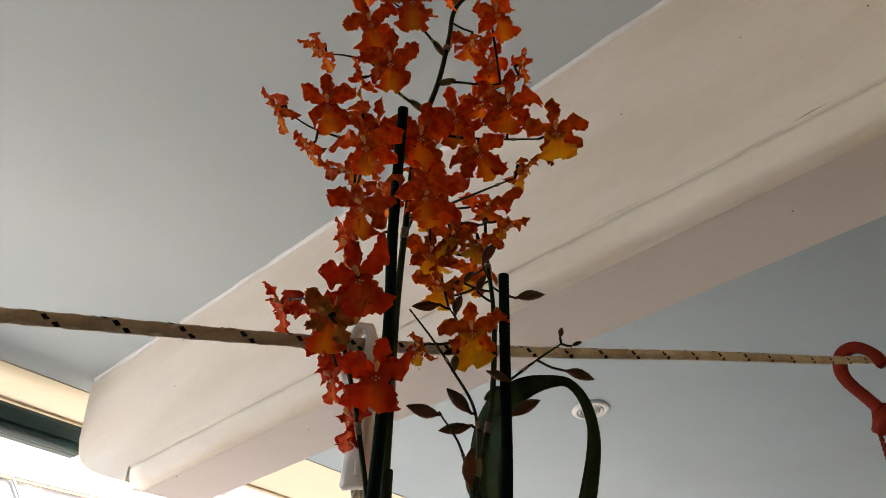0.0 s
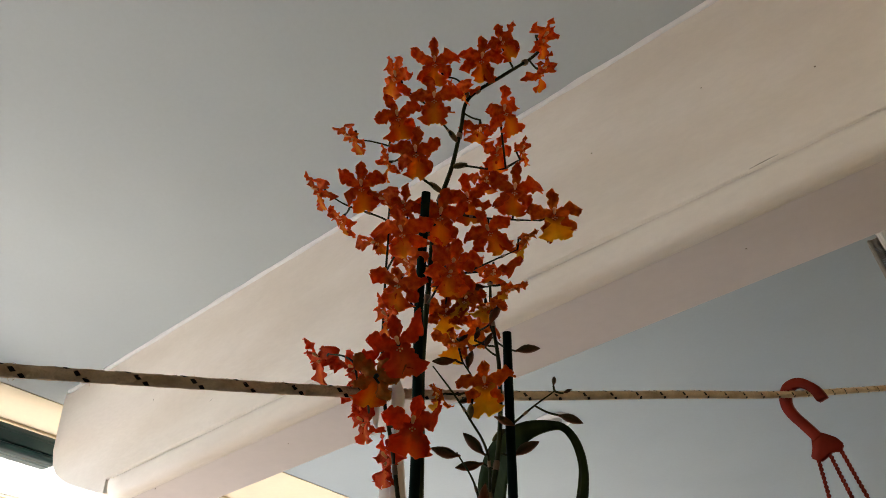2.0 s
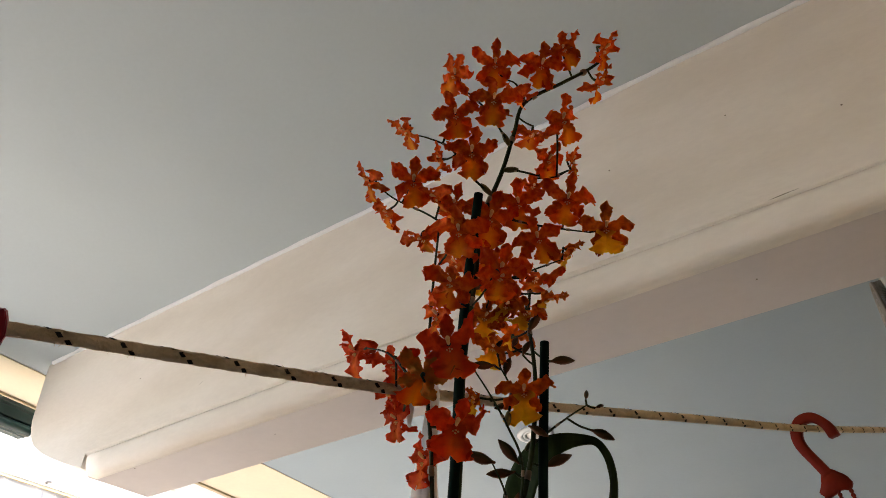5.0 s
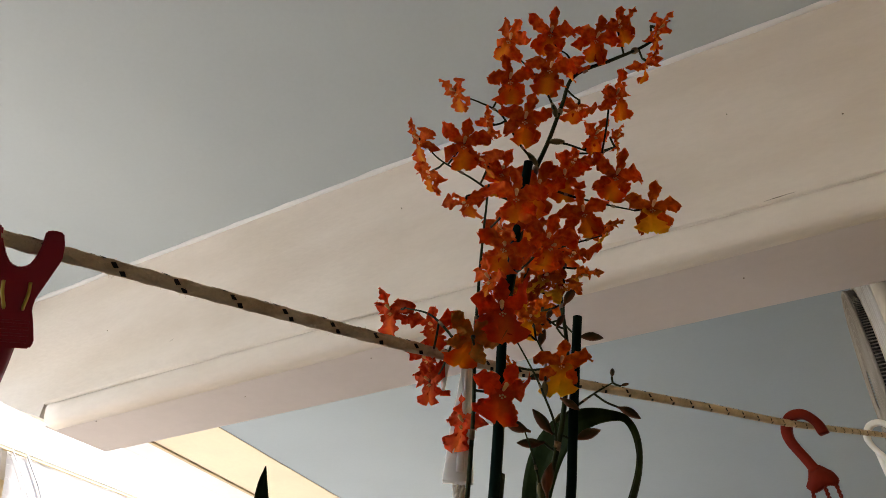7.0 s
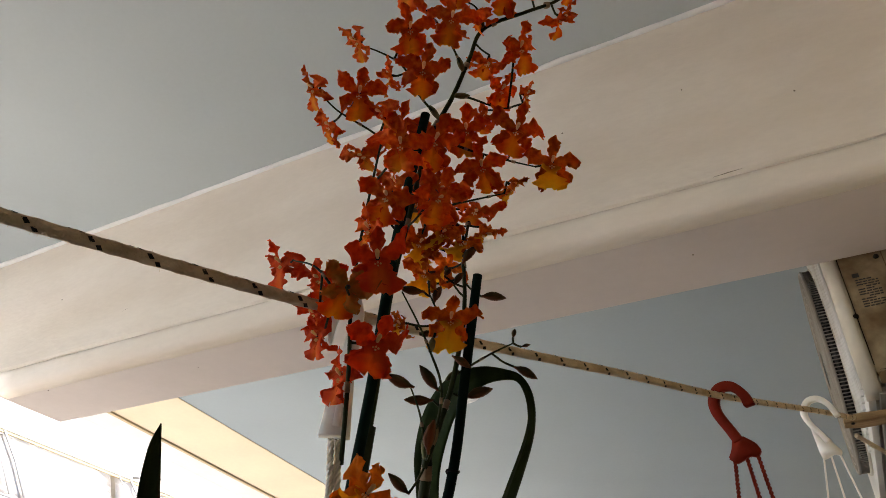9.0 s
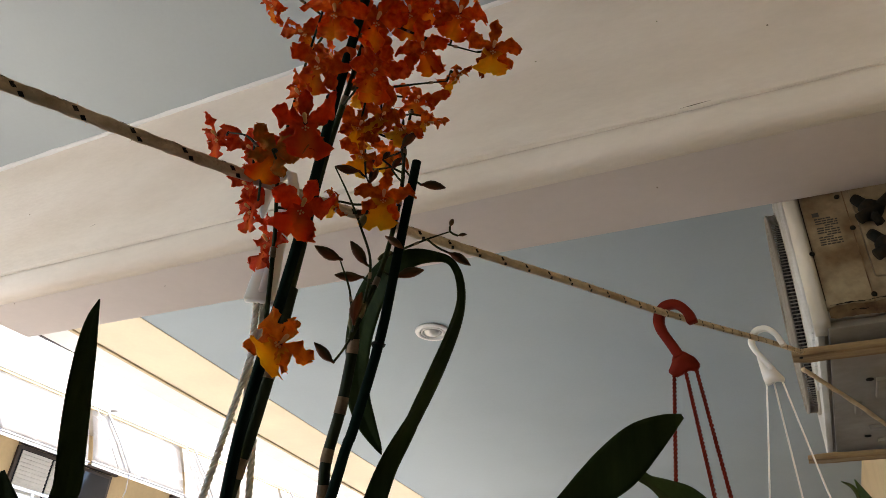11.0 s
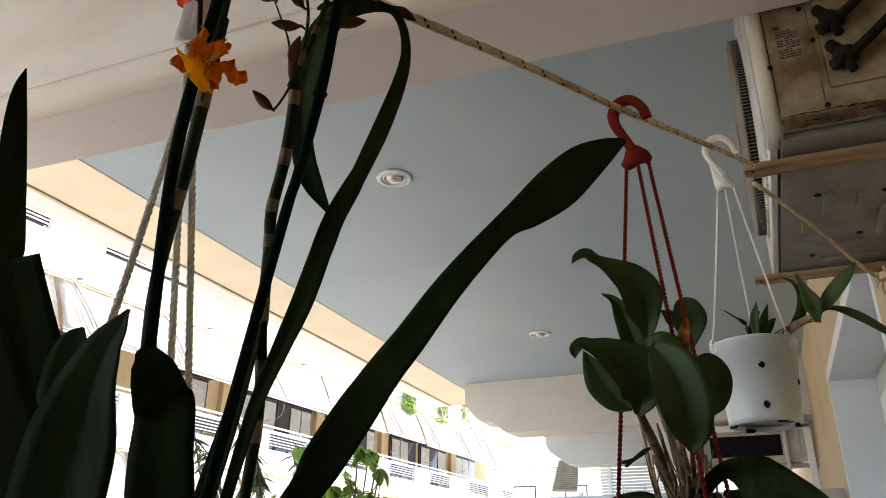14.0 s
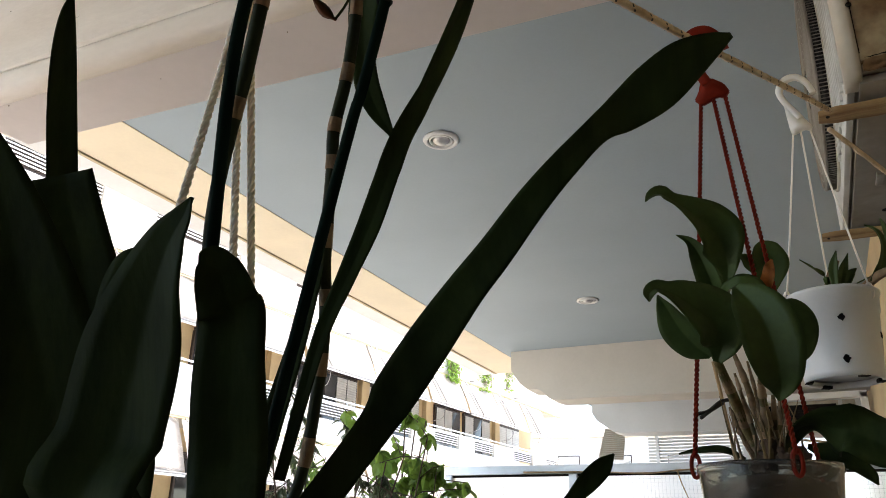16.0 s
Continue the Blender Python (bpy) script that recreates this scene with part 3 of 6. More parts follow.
def partition():
    """The aluminium and frosted glass screen between two balconies."""
    y, x0, x1, top = 4.5, -2.06, WALL_X - 0.004, 1.825
    ob = thing("partition_screen", "aluminium framed partition with frosted wired glass panes", "partition", (0, y, 0))
    part("top_rail", box((x0, -0.03, top - 0.05), (x1, 0.03, top), 0.004), M_ALU, ob, smooth=False)
    part("bottom_rail", box((x0, -0.03, 0.0), (x1, 0.03, 0.08), 0.004), M_ALU, ob, smooth=False)
    xs = [x0 + 0.025, -1.255, -0.45, x1 - 0.025]
    for x in xs:
        part("upright", box((x - 0.025, -0.028, 0.08), (x + 0.025, 0.028, top - 0.05), 0.004), M_ALU, ob, smooth=False)
    for a, b in zip(xs, xs[1:]):
        part("pane", box((a + 0.025, -0.003, 0.08), (b - 0.025, 0.003, top - 0.05)), M_FROST, ob, "frosted glass with a fine wire mesh", smooth=False)
        wires = bmesh.new()
        for k in range(int((b - a - 0.05) / 0.02)):
            add_box(wires, (a + 0.03 + 0.02 * k, -0.0046, 0.9), (a + 0.0308 + 0.02 * k, -0.0038, top - 0.06))
        for k in range(43):
            add_box(wires, (a + 0.026, -0.0046, 0.905 + 0.02 * k), (b - 0.026, -0.0038, 0.9058 + 0.02 * k))
        tagged(part("wire_mesh", wires, M_ALU, ob, "fine square wire mesh", smooth=False), kind="stuff")
        part("glazing_bead", box((a + 0.025, -0.016, top - 0.062), (b - 0.025, -0.004, top - 0.05)), M_DARK, ob, smooth=False)


partition()


def far_service():
    """What stands beyond the partition: an air conditioner in a white frame, blinds and a slatted awning."""
    fr = thing("steel_pergola", "white painted steel uprights and head below the far beam", "pergola", (0, 5.95, 0))
    part("post", box((0.33, 0.0, 0.0), (0.375, 0.05, 2.41), 0.004), M_WHITE, fr, smooth=False)
    part("post", box((-0.45, 0.0, 0.0), (-0.41, 0.05, 2.41), 0.004), M_WHITE, fr, smooth=False)
    part("head", box((-0.45, 0.0, 2.375), (0.375, 0.05, 2.42), 0.004), M_WHITE, fr, smooth=False)
    ac = thing("air_conditioner", "small white air conditioner with a dark louvred grille", "air conditioner", (-0.06, 6.05, 2.19))
    part("casing", box((-0.30, 0.0, -0.03), (0.36, 0.30, 0.19), 0.008), M_ACWHITE, ac, smooth=False)
    g = part("grille", box((-0.24, -0.006, 0.02), (0.24, 0.002, 0.165)), M_DARK, ac, "dark louvred grille", smooth=False)
    for k in range(8):
        part("slat", box((-0.235, -0.012, 0.026 + 0.017 * k), (0.235, -0.004, 0.033 + 0.017 * k)), M_DARK, g, smooth=False)
    part("bracket_arm", box((0.255, -0.02, -0.12), (0.28, 0.05, 0.19), 0.004), M_ALU, ac, smooth=False)
    part("wall_bracket", box((0.20, 0.08, -0.06), (WALL_X + 0.06, 0.12, -0.028), 0.004), M_ALU, ac, smooth=False)
    cable = tube([(-0.25, 5.99, 2.12), (0.0, 5.99, 2.10), (0.2, 5.98, 2.06), (0.34, 5.98, 1.96)], 0.009, 8, steps=6)
    solid("drain_hose", cable, M_BAMBOO, "brown hose hanging below the air conditioner", "hose", smooth=True)
    bl = thing("window_blind", "white slatted blind on the neighbouring balcony", "blind", (-1.02, 8.0, 1.66))
    part("headrail", box((-0.48, 0.0, 0.78), (0.6, 0.06, 0.84), 0.005), M_WHITE, bl, smooth=False)
    for k in range(25):
        part("slat", box((-0.48, 0.01, 0.01 + 0.0305 * k), (0.6, 0.04, 0.030 + 0.0305 * k), 0.003), M_FARCOOL, bl, smooth=False)
    part("cord_post", box((-0.40, -0.02, -1.66), (-0.37, 0.005, 0.78)), M_ALU, bl, smooth=False)


far_service()


def slatted_awning():
    """A grey slatted sun screen that leans out over the neighbours' rail."""
    ob = thing("slatted_sun_screen", "grey-brown slatted sun screen leaning over the neighbouring balcony", "sun screen", (-1.72, 8.0, 2.2))
    for k in range(15):
        lean = 0.0056 * k
        part("slat", prism([(-0.285 + lean, 0.03 + 0.020 * k), (-0.03 + 0.4 * lean, 0.022 + 0.0185 * k), (-0.03 + 0.4 * lean, 0.033 + 0.0185 * k), (-0.285 + lean, 0.042 + 0.020 * k)], "y", -0.02, 0.01), M_TANSLAT, ob, smooth=False)
    part("backing", prism([(-0.285, 0.02), (-0.20, 0.335), (0.002, 0.30), (-0.03, 0.012)], "y", 0.012, 0.02), M_FARBEAM, ob, smooth=False)
    part("post", box((-0.01, -0.02, -2.2), (0.03, 0.02, 0.0)), M_WHITE, ob, smooth=False)


slatted_awning()


# ---- air conditioner over the washing line ----
def near_unit():
    x0, x1, y0, y1, z0, z1 = 0.135, WALL_X - 0.004, 1.325, 2.06, 2.095, 2.63
    ob = thing("air_conditioner", "weathered white outdoor air conditioner with a rusting side panel", "air conditioner", (0, 0, 0))
    part("casing", box((x0 + 0.012, y0 + 0.012, z0 + 0.012), (x1, y1, z1), 0.006), M_ACWHITE, ob, smooth=False)
    side = part("side_panel", box((x0 + 0.020, y0, z0 + 0.026), (x1, y0 + 0.014, z1 - 0.01), 0.003), M_ACSIDE, ob, "yellowed side panel with rust stains", smooth=False)
    part("corner_post", prism([(x0, y0 + 0.05), (x0, y0 + 0.020), (x0 + 0.0012, y0 + 0.012), (x0 + 0.0045, y0 + 0.0055), (x0 + 0.010, y0 + 0.001), (x0 + 0.016, y0 - 0.001), (x0 + 0.024, y0 - 0.001), (x0 + 0.024, y0 + 0.02), (x0 + 0.02, y0 + 0.05)], "z", z0, z1), M_ACWHITE, ob, "yellowed rounded corner")
    front = part("front_panel", box((x0 + 0.002, y0 + 0.05, z0), (x0 + 0.014, y1, z1), 0.002), M_ACFRONT, ob, smooth=False)
    for k in range(11):
        part("rib", box((x0 - 0.003, y0 + 0.062 + 0.030 * k, z0 + 0.03), (x0 + 0.003, y0 + 0.070 + 0.030 * k, z1 - 0.03), 0.0015), M_ACFRONT, front, smooth=False)
    gy, gz, gr = y0 + 0.475, z0 + 0.272, 0.232
    ring = lambda x, r: [(x, gy + r * math.cos(w), gz + r * math.sin(w)) for w in np.linspace(0, 2 * math.pi, 65)]
    guard = part("fan_guard", tube(ring(0.1125, gr), 0.0034, 6, caps=False), M_ACUNDER, front, "dusty grey round fan guard")
    part("mounting_ring", tube(ring(x0, gr + 0.004), 0.004, 6, caps=False), M_ACWHITE, guard)
    fins = bmesh.new()
    for w in np.linspace(0, 2 * math.pi, 190, endpoint=False):
        c, d = math.cos(w), math.sin(w)
        tube([(x0 + 0.001, gy + gr * c, gz + gr * d), (0.1130, gy + gr * c, gz + gr * d)], 0.0014, 4, fins)
        tube([(0.1118, gy + gr * c, gz + gr * d), (0.108, gy + 0.5 * gr * c, gz + 0.5 * gr * d), (0.1068, gy + 0.2 * gr * c, gz + 0.2 * gr * d)], 0.0010, 4, fins)
    tagged(part("guard_wire", fins, M_ACUNDER, guard, "close-set guard wires"), kind="stuff")
    part("fan_well", lathe([(gr - 0.006, 0.0), (gr - 0.006, 0.003), (0.02, 0.003), (0.02, 0.0)], 40, closed=True), M_DARK, front, "dark fan opening", at=pose(x0 - 0.001, gy, gz, 0, -90, 0))
    for r in [0.05 + 0.018 * k for k in range(10)]:
        dome = 0.1118 - 0.005 * (1 - (r / gr) ** 2)
        part("guard_ring", tube(ring(dome, r), 0.0015, 5, caps=False), M_ACUNDER, guard)
    flange = bmesh.new()
    rnd = random.Random(8)
    cols = [[flange.verts.new((x0 + 0.026 + (x1 - x0 - 0.026) * i / 30, y0 - 0.003 + rnd.uniform(-0.0012, 0.0012), z0 + 0.003 + 0.0075 * j + (rnd.uniform(-0.002, 0.002) if j in (0, 3) else rnd.uniform(-0.0015, 0.0015)))) for j in range(4)] for i in range(31)]
    for p, q in zip(cols, cols[1:]):
        for j in range(3):
            flange.faces.new((p[j], q[j], q[j + 1], p[j + 1]))
    bmesh.ops.solidify(flange, geom=list(flange.faces), thickness=-0.012)
    part("base_flange", flange, M_ACRUST, ob, "flaking rusty base flange", smooth=False)
    for first, last, z in ((0.030, 0.095, 0.0285), (0.090, 0.150, 0.0290), (0.125, 0.19, 0.0265), (0.06, 0.085, 0.014), (0.14, 0.175, 0.017), (0.20, 0.24, 0.0285)):
        line = [(x0 + x, y0 - 0.0045, z0 + z + 0.0007 * math.sin(130 * x) + 0.0004 * math.sin(610 * x), 0.0003 + 0.0011 * math.sin(math.pi * (x - first) / (last - first)) * (0.6 + 0.4 * math.sin(340 * x))) for x in np.linspace(first, last, 22)]
        part("rust_crack", tube(line, 0.001, 5), M_VALVE, ob, "dark rusted-through crack", smooth=False)
    under = part("base_pan", box((x0 + 0.02, y0 + 0.02, z0 - 0.004), (x1, y1 - 0.005, z0 + 0.01), 0.002), M_ACUNDER, ob, "dusty pressed steel underside", smooth=False)
    for cx, cy, w, d in ((0.24, 1.62, 0.02, 0.09), (0.30, 1.66, 0.016, 0.12), (0.20, 1.72, 0.014, 0.06), (0.27, 1.84, 0.10, 0.018), (0.30, 1.93, 0.12, 0.016), (0.345, 1.74, 0.014, 0.14)):
        part("pressed_rib", box((cx - w / 2, cy - d / 2, z0 - 0.012), (cx + w / 2, cy + d / 2, z0 - 0.002), 0.004), M_ACUNDER, under, smooth=False)
    for cx, cy in ((0.22, 1.58), (0.34, 1.60), (0.31, 1.80), (0.22, 1.90)):
        part("drain_hole", lathe([(0.007, -0.0055), (0.007, -0.004)], 12, (cx, cy, z0)), M_DARK, under, smooth=False)
    part("valve_cover", box((x0 + 0.108, y0 - 0.005, z0 + 0.07), (x1, y0 + 0.001, z0 + 0.26), 0.006), M_ACSIDE, side, "stained valve plate", smooth=False)
    for vx, vz in ((x0 + 0.132, z0 + 0.195), (x0 + 0.140, z0 + 0.118)):
        knob = tube([(vx, y0 - 0.004, vz, 0.018), (vx, y0 - 0.012, vz, 0.0205), (vx, y0 - 0.021, vz, 0.019), (vx, y0 - 0.028, vz, 0.013), (vx, y0 - 0.031, vz, 0.005)], 0.017, 14, steps=3)
        for v in knob.verts:
            v.co += Vector((math.sin(240 * v.co.z + vx * 90), 0.0, math.cos(260 * v.co.x + 3 * vz))) * 0.0016
        part("valve", knob, M_VALVE, side, "dirty dark valve body")
        part("valve_cap", tube([(vx + 0.004, y0 - 0.020, vz), (vx - 0.014, y0 - 0.020, vz - 0.013), (vx - 0.023, y0 - 0.020, vz - 0.018)], 0.0105, 10), M_VALVE, side)
        part("copper_pipe", tube([(vx + 0.01, y0 - 0.022, vz), (vx + 0.04, y0 - 0.028, vz + 0.02), (vx + 0.075, y0 - 0.03, vz + 0.05), (x1, y0 - 0.03, vz + 0.09)], 0.0085, 10, steps=4), M_VALVE, side, "dark lagged pipe")
        part("valve_stem", tube([(vx - 0.004, y0 - 0.012, vz + 0.010, 0.010), (vx - 0.020, y0 - 0.018, vz + 0.026, 0.0095), (vx - 0.024, y0 - 0.019, vz + 0.030, 0.006)], 0.009, 10, steps=2), M_VALVE, side)
        part("valve_nut", tube([(vx, y0 - 0.02, vz - 0.012), (vx + 0.006, y0 - 0.022, vz - 0.034)], 0.0085, 6), M_VALVE, side)
    for sx, sz in ((x0 + 0.098, z0 + 0.174), (x0 + 0.099, z0 + 0.039), (x0 + 0.088, z0 + 0.245), (x0 + 0.024, z0 + 0.135)):
        part("screw", lathe([(0.0048, 0.0), (0.0042, 0.0022), (0.001, 0.003)], 10), M_VALVE, side, at=pose(sx, y0 - 0.0005, sz, 90))
    part("panel_seam", box((x0 + 0.0965, y0 - 0.0012, z0 + 0.027), (x0 + 0.0982, y0 + 0.001, z1 - 0.02)), M_ACRUST, side, smooth=False)
    part("panel_seam", box((x0 + 0.0245, y0 - 0.0012, z0 + 0.04), (x0 + 0.0258, y0 + 0.001, z1 - 0.02)), M_DARK, side, smooth=False)
    label = part("rating_label", box((x0 + 0.036, y0 - 0.0005, z0 + 0.14), (x0 + 0.082, y0 + 0.001, z0 + 0.220)), M_ACSIDE, side, "rating label with faded print", smooth=False)
    rnd = random.Random(4)
    for k in range(12):
        z = z0 + 0.2035 - 0.0050 * k
        xx = x0 + 0.042 + (0.014 if k in (3, 7) else 0.0)
        stop = x0 + (0.076 if k % 4 else 0.066)
        while xx < stop:
            w = rnd.uniform(0.003, 0.012)
            part("print_bar", box((xx, y0 - 0.0018, z), (min(xx + w, stop + 0.002), y0 - 0.001, z + 0.0021)), M_INK, label, smooth=False)
            xx += w + rnd.uniform(0.0008, 0.0022)
    part("print_block", box((x0 + 0.040, y0 - 0.002, z0 + 0.2105), (x0 + 0.051, y0 - 0.001, z0 + 0.2185)), M_INK, label, smooth=False)


near_unit()


def batten(y, lean):
    ob = thing("wooden_batten", "weathered pine batten carrying the air conditioner", "batten", (0, y, 2.076), group="battens under the unit")
    rnd = random.Random(int(y * 10))
    bm = bmesh.new()
    rows = []
    for i in range(12):
        x = 0.092 + 0.028 * i
        c = 0.004 if i in (0,) else 0.0
        a, b = 0.018 - c + rnd.uniform(-0.001, 0.001), 0.0075 - c * 0.5 + rnd.uniform(-0.0005, 0.0005)
        rows.append([bm.verts.new((x, lean * (x - 0.1) + sy * a, sz * b)) for sy, sz in ((-1, -0.8), (-0.8, -1), (0.8, -1), (1, -0.8), (1, 0.8), (0.8, 1), (-0.8, 1), (-1, 0.8))])
    for r0, r1 in zip(rows, rows[1:]):
        for k in range(8):
            bm.faces.new((r0[k], r0[(k + 1) % 8], r1[(k + 1) % 8], r1[k]))
    bm.faces.new(rows[0])
    bm.faces.new(rows[-1])
    part("plank", bm, M_WOOD, ob, smooth=False)
    part("nail", tube([(0.105, -0.012, -0.0076), (0.105, -0.012, -0.0095)], 0.003, 8), M_DARK, ob)


batten(1.403, 0.02)
batten(1.985, 0.03)


# ---- across the street ----
solid("ground", box((-400, -400, -4.4), (400, 400, -4.2)), M_ASPHALT, "grey street asphalt far below the balcony", kind="structure")
BLOCK = (-12.6, 14.8, 0.0)
STOREYS = (0.78, 3.92, 7.14)


def balcony_window(wall, y0, y1, z, h, leaves):
    """A dark opening with louvred shutters; leaves: which thirds are shut."""
    win = part("window", box((-1.64, y0, z), (-1.52, y1, z + h), 0.01), M_BROWNWOOD, wall, "dark brown joinery", smooth=False)
    part("pane", box((-1.518, y0 + 0.06, z + 0.06), (-1.512, y1 - 0.06, z + h - 0.08)), M_PANE, win, smooth=False)
    w = (y1 - y0 - 0.12) / 3
    teeth = [(-1.505, z + h - 0.10)]
    n = int((h - 0.2) / 0.08)
    for k in range(n):
        teeth += [(-1.470, z + h - 0.105 - 0.08 * k), (-1.490, z + h - 0.165 - 0.08 * k)]
    teeth.append((-1.505, z + h - 0.165 - 0.08 * (n - 1)))
    for k in leaves:
        a = y0 + 0.06 + w * k
        part("shutter", prism(teeth, "y", a + 0.03, a + w - 0.03), M_SHUTTER, win, "pale grey louvred shutter", smooth=False)
    part("lintel_shade", box((-1.52, y0 - 0.05, z + h), (-1.40, y1 + 0.05, z + h + 0.06), 0.01), M_BROWNWOOD, win, smooth=False)


def awning(ob, y0, y1, top, storey, rnd):
    out, drop = 0.52 + rnd.uniform(-0.04, 0.05), 1.22 + rnd.uniform(-0.06, 0.05)
    bm = bmesh.new()
    rows = []
    for i in range(9):
        t = i / 8
        x, zz = -0.02 + out * t, top - drop * t + 0.05 * math.sin(math.pi * t)
        rows.append([bm.verts.new((x, y0 + (y1 - y0) * j / 10, zz - 0.012 * math.sin(3.1 * j + i))) for j in range(11)])
    for a, b in zip(rows, rows[1:]):
        for j in range(10):
            bm.faces.new((a[j], a[j + 1], b[j + 1], b[j]))
    bmesh.ops.solidify(bm, geom=list(bm.faces), thickness=0.012)
    aw = part("awning", bm, M_AWNING, ob, "white canvas awning, half lowered")
    part("valance", box((out - 0.03, y0, top - drop - 0.07), (out - 0.015, y1, top - drop + 0.01)), M_SHUTTER, aw, smooth=False)
    part("front_bar", tube([(out - 0.02, y0 - 0.02, top - drop), (out - 0.02, y1 + 0.02, top - drop)], 0.022, 8), M_STEEL, aw)
    for q in (y0 + 0.06,):
        for d in (0.0, 0.30):
            part("arm", tube([(0.04, q + d, top + 0.03), (0.04 + 0.5 * out, q + d + 0.26, top - 0.5 * drop + 0.085), (out + 0.04, q + d + 0.52, top - drop + 0.03)], 0.022 if d else 0.012, 6), M_STEEL, aw)
        part("elbow", tube([(out + 0.02, q + 0.82, top - drop + 0.02), (0.30, q + 1.0, top - drop - 0.42), (-0.02, q + 0.75, top - drop - 0.58)], 0.010, 6, steps=3), M_STEEL, aw)


def opposite_block():
    rnd = random.Random(7)
    ob = thing("apartment_building", "white and pale yellow apartment building with awnings on every balcony", "building", BLOCK, turn=-4.9)
    wall = part("wall", box((-9.0, -17.0, -4.2), (-1.6, 21.0, 11.5)), M_FACADE, ob, smooth=False)
    inserts = [(9.3, 11.0), (12.2, 13.8), (15.65, 17.5), (2.9, 4.6), (6.1, 7.8), (-0.4, 1.2), (-4.0, -2.2), (-7.6, -5.6), (-11.0, -9.2), (19.0, 20.4)]
    for s, z in enumerate(STOREYS):
        part("balcony_slab", box((-1.6, -17.0, z), (0.0, 21.0, z + 0.26), 0.02), M_SLAB, ob, "white weathered slab edge", smooth=False)
        part("drip_mould", box((-0.10, -17.0, z - 0.05), (-0.015, 21.0, z - 0.002), 0.01), M_FACADE, ob, "ochre stained drip moulding", smooth=False)
        low, high = (z + 0.66, z + 1.18) if s < 2 else (z + 0.86, z + 1.42)
        spans = sorted(inserts) if s < 2 else [(-6.9, -4.66), (-3.25, -0.55), (1.6, 3.2), (5.15, 7.8), (9.9, 10.9), (11.5, 13.4), (-11.0, -9.2)]
        edge = -17.0
        part("parapet", box((-0.14, -17.0, z + 0.262), (0.0, 21.0, low), 0.012), M_SLAB, ob, smooth=False)
        for a, b in sorted(spans) + [(21.0, 21.0)]:
            part("parapet", box((-0.14, edge, low + 0.002), (0.0, a, high), 0.012), M_SLAB, ob, smooth=False)
            edge = b
            if b > a:
                rail = part("railing", box((-0.12, a + 0.002, high - 0.05), (-0.02, b - 0.002, high), 0.01), M_WHITE, ob, "white slatted insert", smooth=False)
                slat = mesh_of("slat", box((-0.075, a + 0.004, 0.0), (-0.055, b - 0.004, 0.026)), M_WHITE, False)
                for k in range(5):
                    part("slat", slat, None, rail, at=pose(0, 0, low + 0.12 + 0.078 * k))
                # Added dark sheet: stands for the balcony's shade between the slats.
                part("shade_backing", box((-0.118, a + 0.01, low + 0.10), (-0.100, b - 0.01, high - 0.052)), M_BROWNWOOD, rail, "added dark sheet standing in for shade behind the slats", smooth=False)
                if s == 2:
                    part("flower_trough", box((-0.36, a + 0.08, low + 0.01), (-0.125, b - 0.08, low + 0.13), 0.02), M_BROWNWOOD, rail, "dark planter trough", smooth=False)
        part("hand_rail", tube([(-0.07, -17.0, high + 0.10), (-0.07, 21.0, high + 0.10)], 0.03, 8), M_WHITE, ob)
        for k in range(17):
            part("rail_post", box((-0.09, -16.4 + 2.3 * k, high), (-0.05, -16.36 + 2.3 * k, high + 0.09)), M_WHITE, ob, smooth=False)
        marks = [-16.5, -13.4, -10.3, -7.2, -4.3, -1.75, 1.8, 5.05, 8.2, 10.9, 13.7, 16.2, 18.6]
        for a, b in zip(marks, marks[1:]):
            if s < 2:
                awning(ob, a + 0.05, b - 0.05, STOREYS[s + 1] - 0.06, s, rnd)
        for a, b, leaves in ((-15.2, -13.2, (0, 2)), (-11.9, -9.8, (0, 1, 2)), (-8.6, -6.4, (0, 2)), (-4.6, -2.2, (0, 1)), (-0.4, 1.9, (1, 2)), (3.05, 4.9, (0, 2)), (4.95, 6.7, (1, 2)), (7.0, 8.3, (0, 1)), (8.9, 10.6, (2,)), (11.75, 13.75, (0, 1)), (14.05, 16.4, (0, 2)), (17.2, 19.4, (0, 1, 2))):
            balcony_window(wall, a, b, z + 0.30, 2.20, leaves)
        for y in (-12.6, -5.6, 2.4, 6.85, 10.95, 16.75):
            part("pilaster", box((-1.6, y, z + 0.262), (-1.42, y + 0.42, z + 3.1), 0.01), M_FACADE, ob, smooth=False)
    part("cornice", box((-1.6, -17.0, 10.4), (-0.2, 21.0, 10.7), 0.02), M_SLAB, ob, smooth=False)
    for k in range(9):
        y = -15.5 + 3.9 * k
        part("drain_spout", tube([(-0.05, y, 7.22), (0.18, y, 7.18)], 0.03, 8), M_STEEL, ob)


opposite_block()


